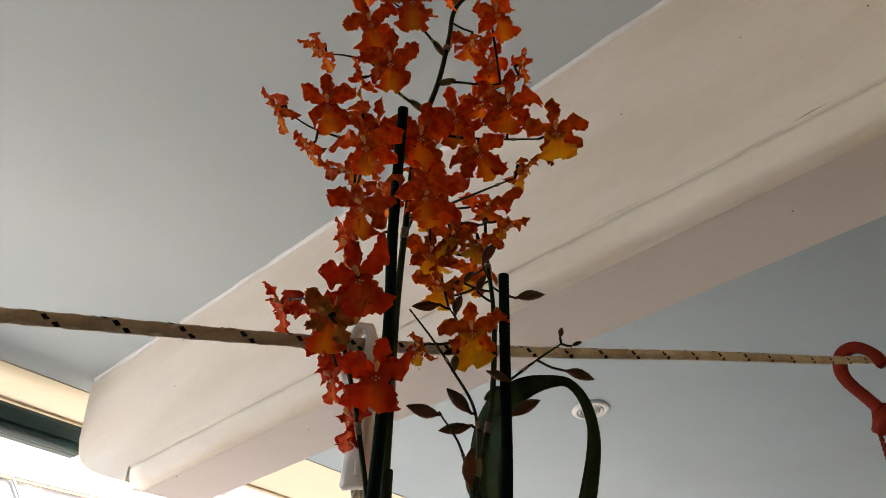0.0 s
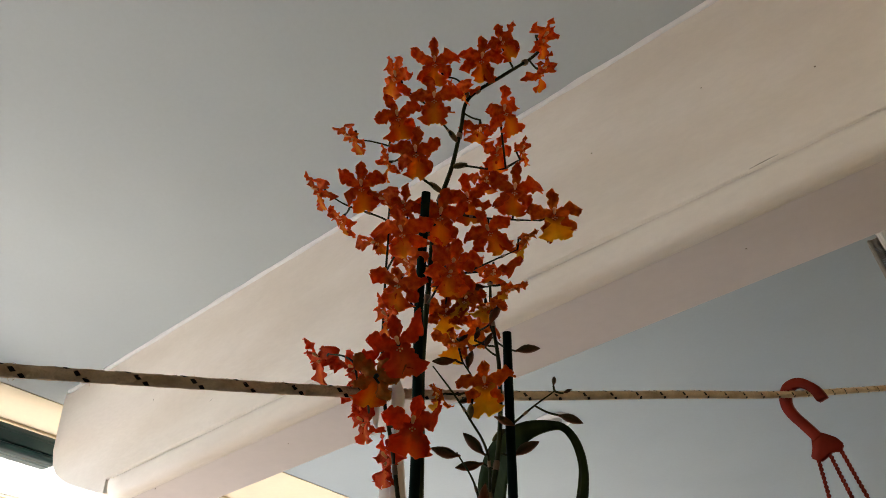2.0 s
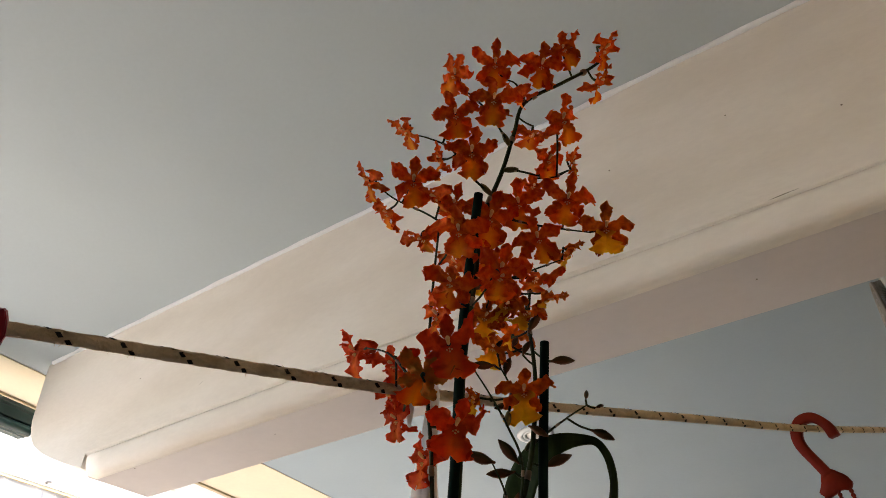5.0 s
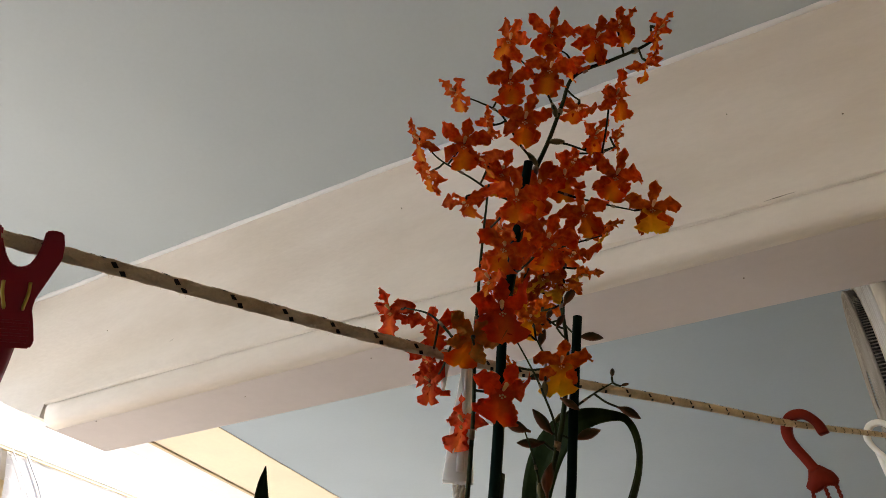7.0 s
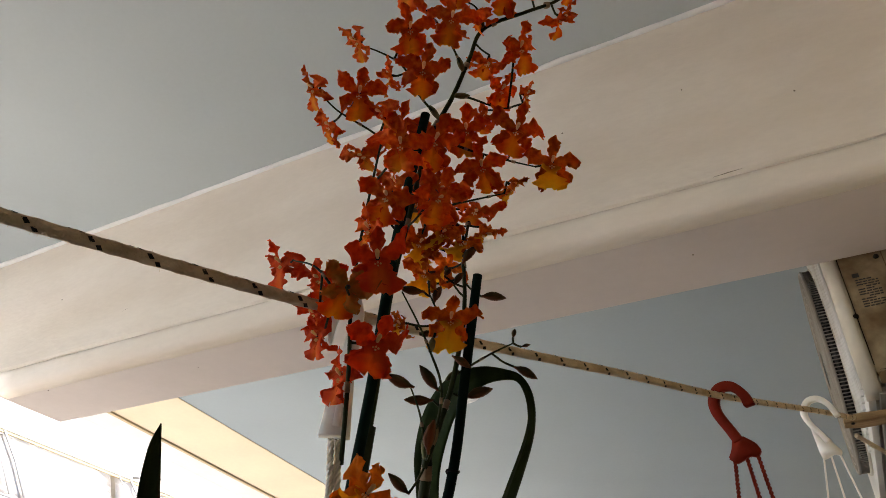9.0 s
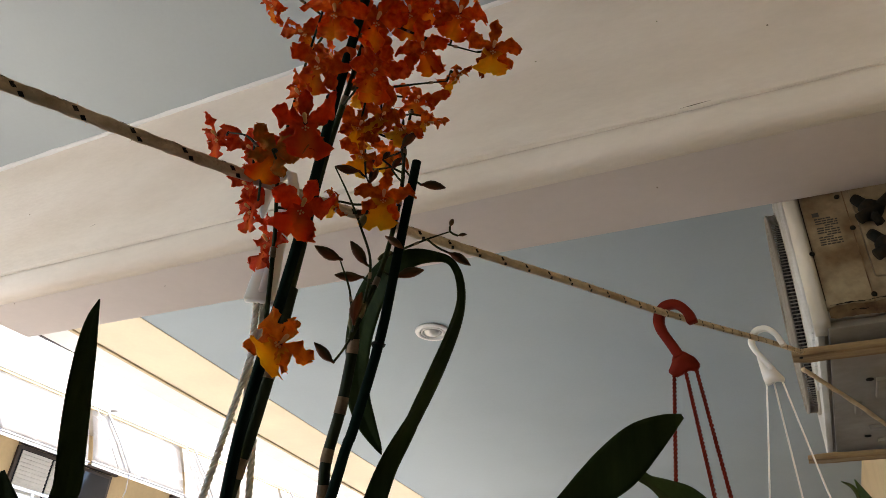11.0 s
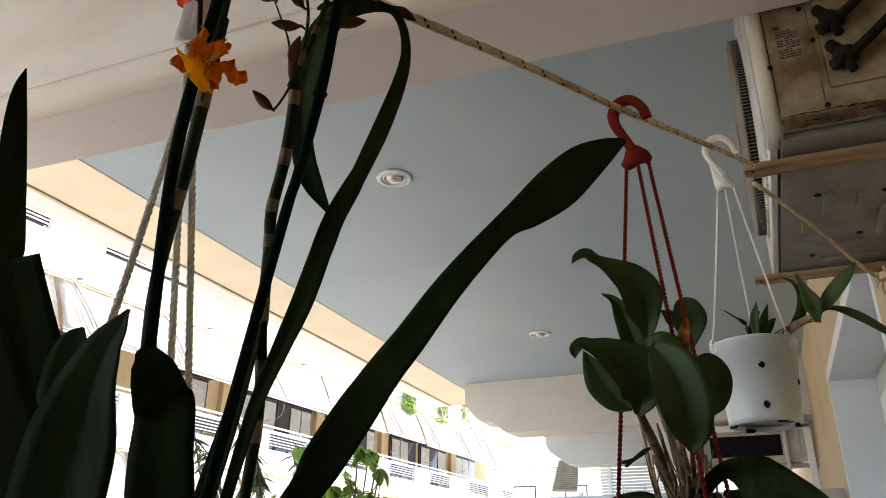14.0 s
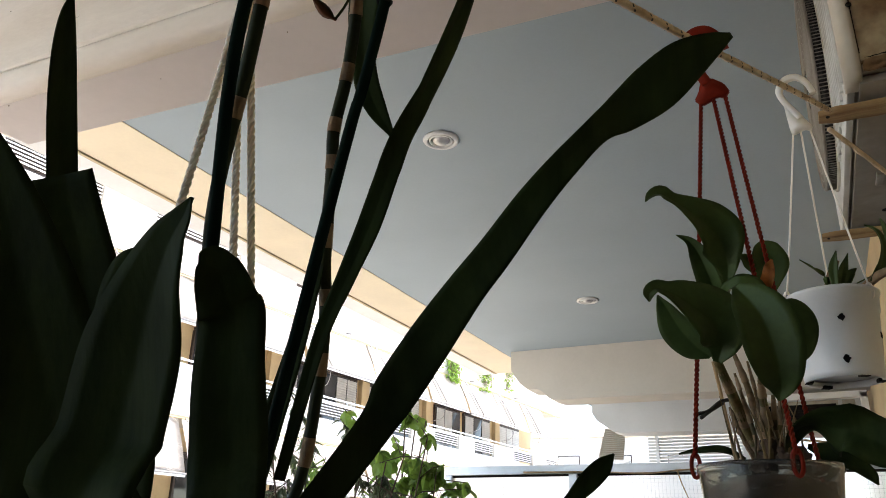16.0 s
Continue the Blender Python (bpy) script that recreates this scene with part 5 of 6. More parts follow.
def broad_plant():
    """The broad-leaved orchid in the clear pot."""
    ob = thing("broad_leaved_orchid", "broad glossy green orchid with dry sheathed canes in a clear pot", "orchid", (0, 0, 0))
    towards = (0.05, -0.9, 0.25)
    leaves = [
        ([(-0.044, 0.866, 1.626, 0.0027), (-0.041, 0.856, 1.643, 0.0108), (-0.044, 0.844, 1.664, 0.0214), (-0.054, 0.832, 1.679, 0.0201), (-0.068, 0.820, 1.691, 0.0123), (-0.080, 0.810, 1.699, 0.0064), (-0.089, 0.804, 1.704, 0.0076), (-0.097, 0.801, 1.702, 0.0052), (-0.103, 0.801, 1.697, 0.0006)], (-0.05, -0.9, 0.35), 0.3),
        ([(-0.056, 0.887, 1.598, 0.0037), (-0.057, 0.876, 1.624, 0.0116), (-0.060, 0.866, 1.639, 0.0115), (-0.066, 0.859, 1.659, 0.0091), (-0.073, 0.854, 1.671, 0.0045), (-0.084, 0.849, 1.678, 0.0006)], (-0.2, -0.9, 0.2), 0.4),
        ([(-0.060, 0.865, 1.553, 0.0038), (-0.054, 0.858, 1.569, 0.0170), (-0.059, 0.848, 1.586, 0.0263), (-0.072, 0.838, 1.599, 0.0232), (-0.085, 0.828, 1.609, 0.0150), (-0.095, 0.823, 1.614, 0.0086), (-0.103, 0.819, 1.616, 0.0072), (-0.109, 0.818, 1.611, 0.0057), (-0.110, 0.820, 1.604, 0.0006)], (0.15, -0.95, 0.3), 0.3),
        ([(-0.067, 0.873, 1.560, 0.0018), (-0.079, 0.869, 1.571, 0.0138), (-0.092, 0.863, 1.589, 0.0168), (-0.100, 0.853, 1.606, 0.0101), (-0.106, 0.843, 1.617, 0.0009)], (-0.4, -0.9, 0.0), 0.2),
        ([(-0.033, 0.810, 1.606, 0.0039), (-0.023, 0.805, 1.590, 0.0165), (-0.014, 0.800, 1.570, 0.0228), (-0.010, 0.803, 1.550, 0.0238), (-0.008, 0.808, 1.531, 0.0190), (-0.008, 0.815, 1.518, 0.0109), (-0.011, 0.821, 1.507, 0.0008)], (0.1, -1.0, 0.15), 0.4),
        ([(-0.014, 0.964, 1.637, 0.0030), (-0.009, 0.960, 1.655, 0.0114), (-0.007, 0.956, 1.671, 0.0189), (-0.009, 0.951, 1.685, 0.0162), (-0.011, 0.948, 1.693, 0.0101), (-0.012, 0.947, 1.697, 0.0020)], (0.1, -0.9, 0.2), 0.15),
        ([(-0.048, 0.865, 1.610, 0.0030), (-0.043, 0.862, 1.620, 0.0072), (-0.033, 0.853, 1.622, 0.0095), (-0.022, 0.855, 1.616, 0.0112), (-0.012, 0.859, 1.606, 0.0059), (-0.008, 0.861, 1.598, 0.0009)], (0.1, -0.9, 0.4), 0.25),
        ([(-0.005, 0.928, 1.619, 0.0039), (0.006, 0.930, 1.613, 0.0135), (0.011, 0.934, 1.598, 0.0174), (0.008, 0.938, 1.577, 0.0135), (-0.001, 0.951, 1.562, 0.0013)], (0.3, -0.95, 0.1), 0.2),
        ([(-0.022, 0.945, 1.666, 0.0053), (-0.028, 0.937, 1.674, 0.0073), (-0.034, 0.930, 1.679, 0.0010)], (0.0, -0.9, 0.2), 0.2),
        ([(-0.034, 0.980, 1.554, 0.0020), (-0.019, 0.981, 1.559, 0.0091), (0.002, 0.983, 1.548, 0.0017)], (0.0, -0.8, 0.6), 0.15),
        ([(-0.014, 0.928, 1.478, 0.0033), (0.002, 0.906, 1.497, 0.0193), (0.034, 0.886, 1.491, 0.0236), (0.061, 0.872, 1.476, 0.0201), (0.090, 0.866, 1.462, 0.0111), (0.107, 0.859, 1.454, 0.0008)], (0.70, -0.55, -0.35), 0.22),
        ([(0.004, 0.968, 1.487, 0.0025), (0.032, 0.959, 1.475, 0.0130), (0.052, 0.950, 1.458, 0.0074), (0.058, 0.950, 1.449, 0.0009)], (0.70, -0.55, -0.35), 0.2),
        ([(-0.055, 0.986, 1.478, 0.0019), (-0.076, 0.984, 1.487, 0.0068), (-0.098, 0.981, 1.487, 0.0058), (-0.120, 0.978, 1.484, 0.0010)], (0.0, -0.6, 0.8), 0.2),
    ]
    for k, (line, facing, fold) in enumerate(leaves):
        # The last, lower leaves use the darker leaf material: their shade is in the colour.
        part("leaf", strap(line, facing, fold + (0.22 if k < 10 else 0.0), 0.0011, 7, 5), M_LEAF2 if k < 10 else M_LEAF, ob)
    canes = [
        [(-0.038, 0.988, 1.476, 0.0042), (-0.048, 0.974, 1.500, 0.0057), (-0.056, 0.938, 1.532, 0.0061), (-0.064, 0.901, 1.562, 0.0047)],
        [(-0.032, 0.998, 1.477, 0.0036), (-0.038, 0.989, 1.508, 0.0049), (-0.044, 0.977, 1.547, 0.0045), (-0.053, 0.970, 1.582, 0.0032), (-0.059, 0.965, 1.599, 0.0026)],
        [(-0.027, 0.968, 1.474, 0.0038), (-0.028, 0.956, 1.497, 0.0053), (-0.029, 0.931, 1.526, 0.0052), (-0.028, 0.907, 1.544, 0.0030)],
        [(-0.022, 1.008, 1.478, 0.0033), (-0.021, 1.001, 1.503, 0.0046), (-0.014, 0.990, 1.541, 0.0039), (-0.014, 0.979, 1.593, 0.0026)],
        [(-0.039, 0.958, 1.474, 0.0025), (-0.042, 0.955, 1.498, 0.0031), (-0.049, 0.948, 1.536, 0.0028), (-0.053, 0.944, 1.558, 0.0016)],
        [(-0.032, 0.948, 1.471, 0.0021), (-0.033, 0.945, 1.499, 0.0031), (-0.035, 0.940, 1.534, 0.0025), (-0.039, 0.933, 1.567, 0.0015)],
        [(-0.021, 0.959, 1.473, 0.0025), (-0.022, 0.955, 1.502, 0.0034), (-0.020, 0.945, 1.534, 0.0028)],
        [(-0.016, 0.989, 1.476, 0.0023), (-0.012, 0.986, 1.501, 0.0032), (-0.010, 0.982, 1.528, 0.0023)],
        [(-0.046, 0.997, 1.478, 0.0033), (-0.054, 0.989, 1.497, 0.0045), (-0.061, 0.981, 1.519, 0.0039), (-0.065, 0.979, 1.530, 0.0013)],
    ]
    for k, c in enumerate(canes):
        cane = part("cane", tube([(q[0], q[1], q[2], q[3] * (0.85 if k == 0 else 0.72)) for q in c], 0.005, 10, steps=6), M_BRACT if k in (0, 2, 3) else M_DRYCANE, ob)
        n = spline(c, 10)
        for i in range(4, len(n) - 6, 9):
            seg = [(q[0], q[1], q[2], q[3] * (0.95 - 0.03 * j + 0.06 * math.sin(2.1 * j + i))) for j, q in enumerate(n[i:i + 7])]
            part("dry_sheath", tube(seg, 0.005, 10, caps=False), M_SHEATH, cane, "papery brown sheath")
    rnd = random.Random(31)
    for k in range(22):
        a, r = rnd.uniform(0, 6.28), rnd.uniform(0.006, 0.030)
        foot = Vector((-0.030 + r * math.cos(a), 0.945 + 0.8 * r * math.sin(a), 1.455))
        tip = foot + Vector((rnd.uniform(-0.018, 0.018), rnd.uniform(-0.012, 0.012), rnd.uniform(0.025, 0.085)))
        mid = foot.lerp(tip, 0.5) + Vector((rnd.uniform(-0.008, 0.008), rnd.uniform(-0.006, 0.006), 0.0))
        part("dry_fibre", tube([(*foot, 0.0016), (*mid, 0.0011), (*tip, 0.0003)], 0.001, 5, steps=4), M_DRYCANE if k % 3 else M_SHEATH, ob)
    for k in range(16):
        a, r = rnd.uniform(0, 6.28), rnd.uniform(0.0, 0.026)
        bm = bmesh.new()
        bmesh.ops.create_icosphere(bm, subdivisions=2, radius=rnd.uniform(0.006, 0.012))
        for v in bm.verts:
            v.co *= rnd.uniform(0.75, 1.2)
            v.co.z *= 0.8
        part("root_clump", bm, M_BARK, ob, at=pose(-0.022 + r * math.cos(a), 0.948 + r * math.sin(a), rnd.uniform(1.458, 1.488)), smooth=False)
    part("withered_flower", strap([(-0.017, 0.868, 1.608, 0.0018), (-0.009, 0.865, 1.624, 0.0060), (-0.005, 0.861, 1.637, 0.0048), (-0.002, 0.859, 1.645, 0.0009)], towards, 0.6, 0.0008, 5, 4, wave=0.3), M_WITHERED, ob, "withered orange-brown bloom")
    stick = [(-0.064, 0.976, 1.476), (-0.069, 0.968, 1.529), (-0.074, 0.959, 1.575)]
    solid("bamboo_stick", tube(stick, 0.0018, 7, steps=3), M_BAMBOO, "thin dry bamboo support stick in the clear pot", "stick", smooth=True)
    tie = thing("twist_tie", "black twist tie round a cane", "plant tie")
    part("wire", tube([(-0.092, 0.937, 1.518), (-0.082, 0.948, 1.522), (-0.071, 0.957, 1.532), (-0.063, 0.968, 1.536)], 0.0022, 6, steps=4), M_TIE, tie)
    part("wire_end", tube([(-0.089, 0.938, 1.514), (-0.081, 0.948, 1.522), (-0.069, 0.958, 1.531)], 0.0020, 6, steps=4), M_TIE, tie)


broad_plant()


def small_plant():
    ob = thing("small_orchid", "young orchid with arching green leaves in the white pot", "orchid")
    leaves = [
        ([(0.143, 1.184, 1.733, 0.0034), (0.160, 1.168, 1.746, 0.0127), (0.180, 1.149, 1.765, 0.0109), (0.196, 1.140, 1.783, 0.0008)], (-0.3, -0.8, 0.3), 0.3),
        ([(0.140, 1.183, 1.737, 0.0034), (0.166, 1.172, 1.732, 0.0101), (0.193, 1.154, 1.708, 0.0108), (0.229, 1.147, 1.673, 0.0058), (0.250, 1.147, 1.657, 0.0008)], (0.1, -0.6, 0.8), 0.3),
        ([(0.143, 1.187, 1.722, 0.0043), (0.141, 1.171, 1.741, 0.0127), (0.134, 1.166, 1.760, 0.0076), (0.124, 1.158, 1.786, 0.0008)], (-0.5, -0.8, 0.2), 0.4),
        ([(0.108, 1.230, 1.727, 0.0026), (0.123, 1.224, 1.746, 0.0097), (0.128, 1.216, 1.771, 0.0079), (0.122, 1.210, 1.790, 0.0044), (0.110, 1.208, 1.799, 0.0009)], (0.7, -0.7, 0.2), 0.3),
        ([(0.058, 1.224, 1.719, 0.0026), (0.053, 1.209, 1.734, 0.0043), (0.041, 1.206, 1.746, 0.0039), (0.026, 1.192, 1.756, 0.0004)], (-0.3, -0.5, 0.8), 0.3),
        ([(0.069, 1.224, 1.718, 0.0035), (0.076, 1.217, 1.741, 0.0061), (0.085, 1.210, 1.763, 0.0004)], (0.2, -0.9, 0.1), 0.3),
        ([(0.064, 1.214, 1.716, 0.0035), (0.065, 1.207, 1.743, 0.0061), (0.071, 1.200, 1.765, 0.0009)], (-0.2, -0.9, 0.1), 0.3),
        ([(0.075, 1.233, 1.720, 0.0035), (0.085, 1.228, 1.739, 0.0053), (0.093, 1.226, 1.746, 0.0009)], (0.3, -0.8, 0.3), 0.3),
        ([(0.089, 1.241, 1.729, 0.0013), (0.112, 1.228, 1.734, 0.0022), (0.136, 1.207, 1.730, 0.0022), (0.146, 1.195, 1.731, 0.0009)], (0.0, -0.5, 0.8), 0.2),
    ]
    for line, facing, fold in leaves:
        part("leaf", strap(line, facing, fold, 0.0009, 6, 4), M_LEAF2, ob)
    part("cane", tube([(0.100, 1.252, 1.726, 0.0054), (0.115, 1.228, 1.732, 0.0062), (0.132, 1.206, 1.734, 0.0052), (0.147, 1.183, 1.737, 0.0034)], 0.005, 8, steps=5), M_SHEATH, ob, "brown jointed cane")
    part("old_cane", tube([(0.052, 1.224, 1.720, 0.0026), (0.062, 1.218, 1.740, 0.0053), (0.071, 1.213, 1.756, 0.0035)], 0.004, 8, steps=5), M_SHEATH, ob)


small_plant()
twig = thing("bamboo_twig", "thin dry bamboo twig lying along the partition rail", "twig")
part("stem", tube([(-1.545, 4.462, 1.786), (-1.25, 4.462, 1.784), (-1.075, 4.46, 1.780), (-0.849, 4.46, 1.770), (-0.674, 4.46, 1.783), (-0.56, 4.46, 1.790)], 0.0042, 8, steps=4, bump=lambda i, k: 1.3 if i % 4 == 0 else 1.0), M_BAMBOO, twig)
part("side_shoot", tube([(-0.674, 4.455, 1.783, 0.0036), (-0.655, 4.45, 1.715, 0.0032), (-0.629, 4.45, 1.643, 0.0026), (-0.612, 4.45, 1.58, 0.0012)], 0.003, 7, steps=4), M_BAMBOO, twig)


# ---- the flowering orchid ----
def blade(length, width, shape, ruffle, curl, seed, angle=0.0, tilt=0.0, cup=0.15, rows=24, cols=10, thick=0.00035, notch=0.0, twist=0.0, fringe=1.0):
    """One petal along +y, softly crimped at its margin and real in thickness, then turned by angle in the flower's plane and tilted forward."""
    rnd = random.Random(seed)
    ph = [rnd.uniform(0, 6.28) for _ in range(12)]
    bend = rnd.uniform(-0.16, 0.16)
    top, low = [], []
    bm = bmesh.new()
    m = Matrix.Rotation(radians(angle), 3, "Z") @ Matrix.Rotation(radians(tilt), 3, "X")
    for i in range(rows + 1):
        t = i / rows
        w = width * float(np.interp(t, [s[0] for s in shape], [s[1] for s in shape]))
        a, b = [], []
        tw = radians(twist) * t * t
        for k in range(cols + 1):
            s = 2 * k / cols - 1
            e = abs(s) ** 1.8
            q = 0 if s < 0 else 3
            grow = min(1.0, 2.2 * t)
            x = s * w * (1 + fringe * e * grow * (0.13 * math.sin(8 * t + ph[q]) + 0.12 * math.sin(19 * t + ph[q + 1]) + 0.07 * math.sin(33 * t + ph[q + 2]) + 0.045 * math.sin(52 * t + ph[q + 1])))
            y = length * (t - notch * (1 - abs(s)) ** 2 * max(0, t - 0.7) * 3.3) + length * t**4 * 0.035 * fringe * (math.sin(5 * s + ph[6]) + 0.6 * math.sin(9 * s + ph[7]))
            z = -curl * length * t**2.4 + cup * w * e + ruffle * length * e * grow * (math.sin(10 * t + ph[8 + q // 3]) + 0.55 * math.sin(21 * t + ph[10] - 2 * s))
            z += 0.045 * length * math.sin(5 * t + ph[11]) - 0.10 * w * math.exp(-((s / 0.18) ** 2)) * min(1, 3 * t)
            x += bend * length * t * t
            x, z = x * math.cos(tw) - z * math.sin(tw), x * math.sin(tw) + z * math.cos(tw)
            p = m @ Vector((x, y, z))
            a.append(bm.verts.new(p))
            b.append(bm.verts.new(p - m @ Vector((0, 0, thick))))
        top.append(a)
        low.append(b)
    for i in range(rows):
        for k in range(cols):
            bm.faces.new((top[i][k], top[i][k + 1], top[i + 1][k + 1], top[i + 1][k]))
            bm.faces.new((low[i][k + 1], low[i][k], low[i + 1][k], low[i + 1][k + 1]))
        bm.faces.new((top[i][0], top[i + 1][0], low[i + 1][0], low[i][0]))
        bm.faces.new((top[i + 1][cols], top[i][cols], low[i][cols], low[i + 1][cols]))
    for k in range(cols):
        bm.faces.new((top[rows][k], top[rows][k + 1], low[rows][k + 1], low[rows][k]))
    return bm


SEPAL = [(0, 0.24), (0.15, 0.40), (0.4, 0.82), (0.65, 1.0), (0.82, 0.90), (0.93, 0.60), (0.98, 0.32), (1, 0.12)]
PETAL = [(0, 0.30), (0.15, 0.52), (0.4, 0.92), (0.65, 1.05), (0.82, 0.92), (0.93, 0.66), (0.98, 0.40), (1, 0.18)]
LIP = [(0, 0.50), (0.10, 0.74), (0.20, 0.66), (0.32, 0.36), (0.42, 0.42), (0.55, 0.82), (0.70, 1.05), (0.85, 1.08), (0.94, 0.92), (0.98, 0.74), (1, 0.55)]
BROAD_LIP = [(0, 0.50), (0.12, 0.66), (0.28, 0.62), (0.42, 0.86), (0.60, 1.10), (0.78, 1.14), (0.90, 0.98), (0.97, 0.70), (1, 0.45)]


def flower_set(seed, tone):
    """The meshes of one kind of bloom; several kinds keep the blooms from looking alike."""
    rnd = random.Random(seed)
    pet = {"orange": M_PETAL, "red": M_PETAL_RED, "brown": M_PETAL_BROWN, "gold": M_PETAL_GOLD, "olive": M_PETAL_OLIVE}[tone]
    lip = {"orange": M_LIP, "red": M_LIP_RED, "brown": M_LIP_YELLOW, "gold": M_LIP_YELLOW, "olive": M_LIP}[tone]
    j = lambda v: v * rnd.uniform(0.9, 1.1)
    red = tone == "red"
    out = []
    out.append(("sepal", mesh_of("sepal", blade(j(0.0166), j(0.0040), SEPAL, 0.10, rnd.uniform(-0.30, 0.35), seed + 1, rnd.uniform(-12, 12), j(14), 0.35, twist=rnd.uniform(-35, 35)), pet)))
    for s in (-1, 1):
        out.append(("sepal", mesh_of("sepal", blade(j(0.0172), j(0.0043), SEPAL, 0.12, rnd.uniform(-0.3, 0.6), seed + 2 + s, s * j(140), j(-4), 0.3, twist=rnd.uniform(-60, 60)), pet)))
        out.append(("petal", mesh_of("petal", blade(j(0.0180), j(0.0050), PETAL, 0.14, rnd.uniform(-0.35, 0.65), seed + 5 + s, s * j(72), j(6), 0.3, twist=rnd.uniform(-70, 70)), pet)))
    out.append(("lip", mesh_of("lip", blade(j({"red": 0.0196, "gold": 0.0150}.get(tone, 0.0188)), j({"red": 0.0090, "gold": 0.0100}.get(tone, 0.0088)), BROAD_LIP if red else LIP, 0.085, rnd.uniform(-0.05, 0.35), seed + 9, 180, j(20), 0.05, 24, 12, notch=0.10, twist=rnd.uniform(-22, 22), fringe=1.1), lip)))
    col = bmesh.new()
    tube([(0, 0, 0.0, 0.0008), (0, 0.0014, 0.0015, 0.0010), (0, 0.0028, 0.0028, 0.0012), (0, 0.0036, 0.0034, 0.0013), (0, 0.0043, 0.0038, 0.0008), (0, 0.0046, 0.0040, 0.0002)], 0.002, 8, col)
    for dx, dy in ((0, -0.0022), (0.0014, -0.0028), (-0.0014, -0.0028), (0, -0.0038)):
        tube([(dx, dy, 0.001, 0.0006), (dx, dy, 0.0021, 0.0005), (dx, dy, 0.0026, 0.0002)], 0.001, 6, col)
    out.append(("column", mesh_of("column", col, M_COLUMN)))
    heart = mesh_of("flower", tube([(0, 0, -0.0065, 0.0008), (0, 0, -0.004, 0.0012), (0, 0, -0.001, 0.0015), (0, 0, 0.0006, 0.0012)], 0.001, 7), M_STEM)
    return heart, out


KINDS = {tone: [flower_set(100 * n + 17 * len(tone), tone) for n in range(11)] for tone in ("orange", "red", "brown")}
for tone in ("gold", "olive"):
    KINDS[tone] = [flower_set(431, tone)] * 11
VIEWER = Vector((0.06, 0.0, 1.52))
UPRIGHT = Vector((0.43, -0.49, 0.76))
orchid = thing("flowering_orchid", "tall staked orchid covered in ruffled russet-orange blooms", "orchid")
COUNT = {"n": 0}


def bloom(place, turn, nod, roll, size, tone):
    """A flower whose throat is at place, hung so that it faces into the balcony. turn: degrees to its right, nod: downward, roll: clockwise."""
    p = Vector(place)
    n = (VIEWER - p).normalized()
    up = (UPRIGHT - n * UPRIGHT.dot(n)).normalized()
    up = Matrix.Rotation(radians(-roll), 3, n) @ up
    n = Matrix.Rotation(radians(turn), 3, up) @ n
    x = up.cross(n).normalized()
    n = Matrix.Rotation(radians(nod), 3, x) @ n
    y = n.cross(x)
    m = Matrix((x, y, n)).transposed().to_4x4()
    m = Matrix.Translation(p) @ m @ Matrix.Scale(size * 1.07, 4) @ Matrix.Translation((0, 0.002, 0))
    heart, pieces = KINDS[tone][COUNT["n"] % 11]
    COUNT["n"] += 1
    ob = part("flower", heart, None, orchid, {"orange": "", "red": "scarlet flower with a coral lip", "brown": "brown-orange flower with a golden lip", "gold": "ageing golden orange flower", "olive": "flower seen from behind with olive petal backs"}[tone], at=m)
    for name, me in pieces:
        part(name, me, None, ob)
    return m @ Vector((0, 0, -0.006))


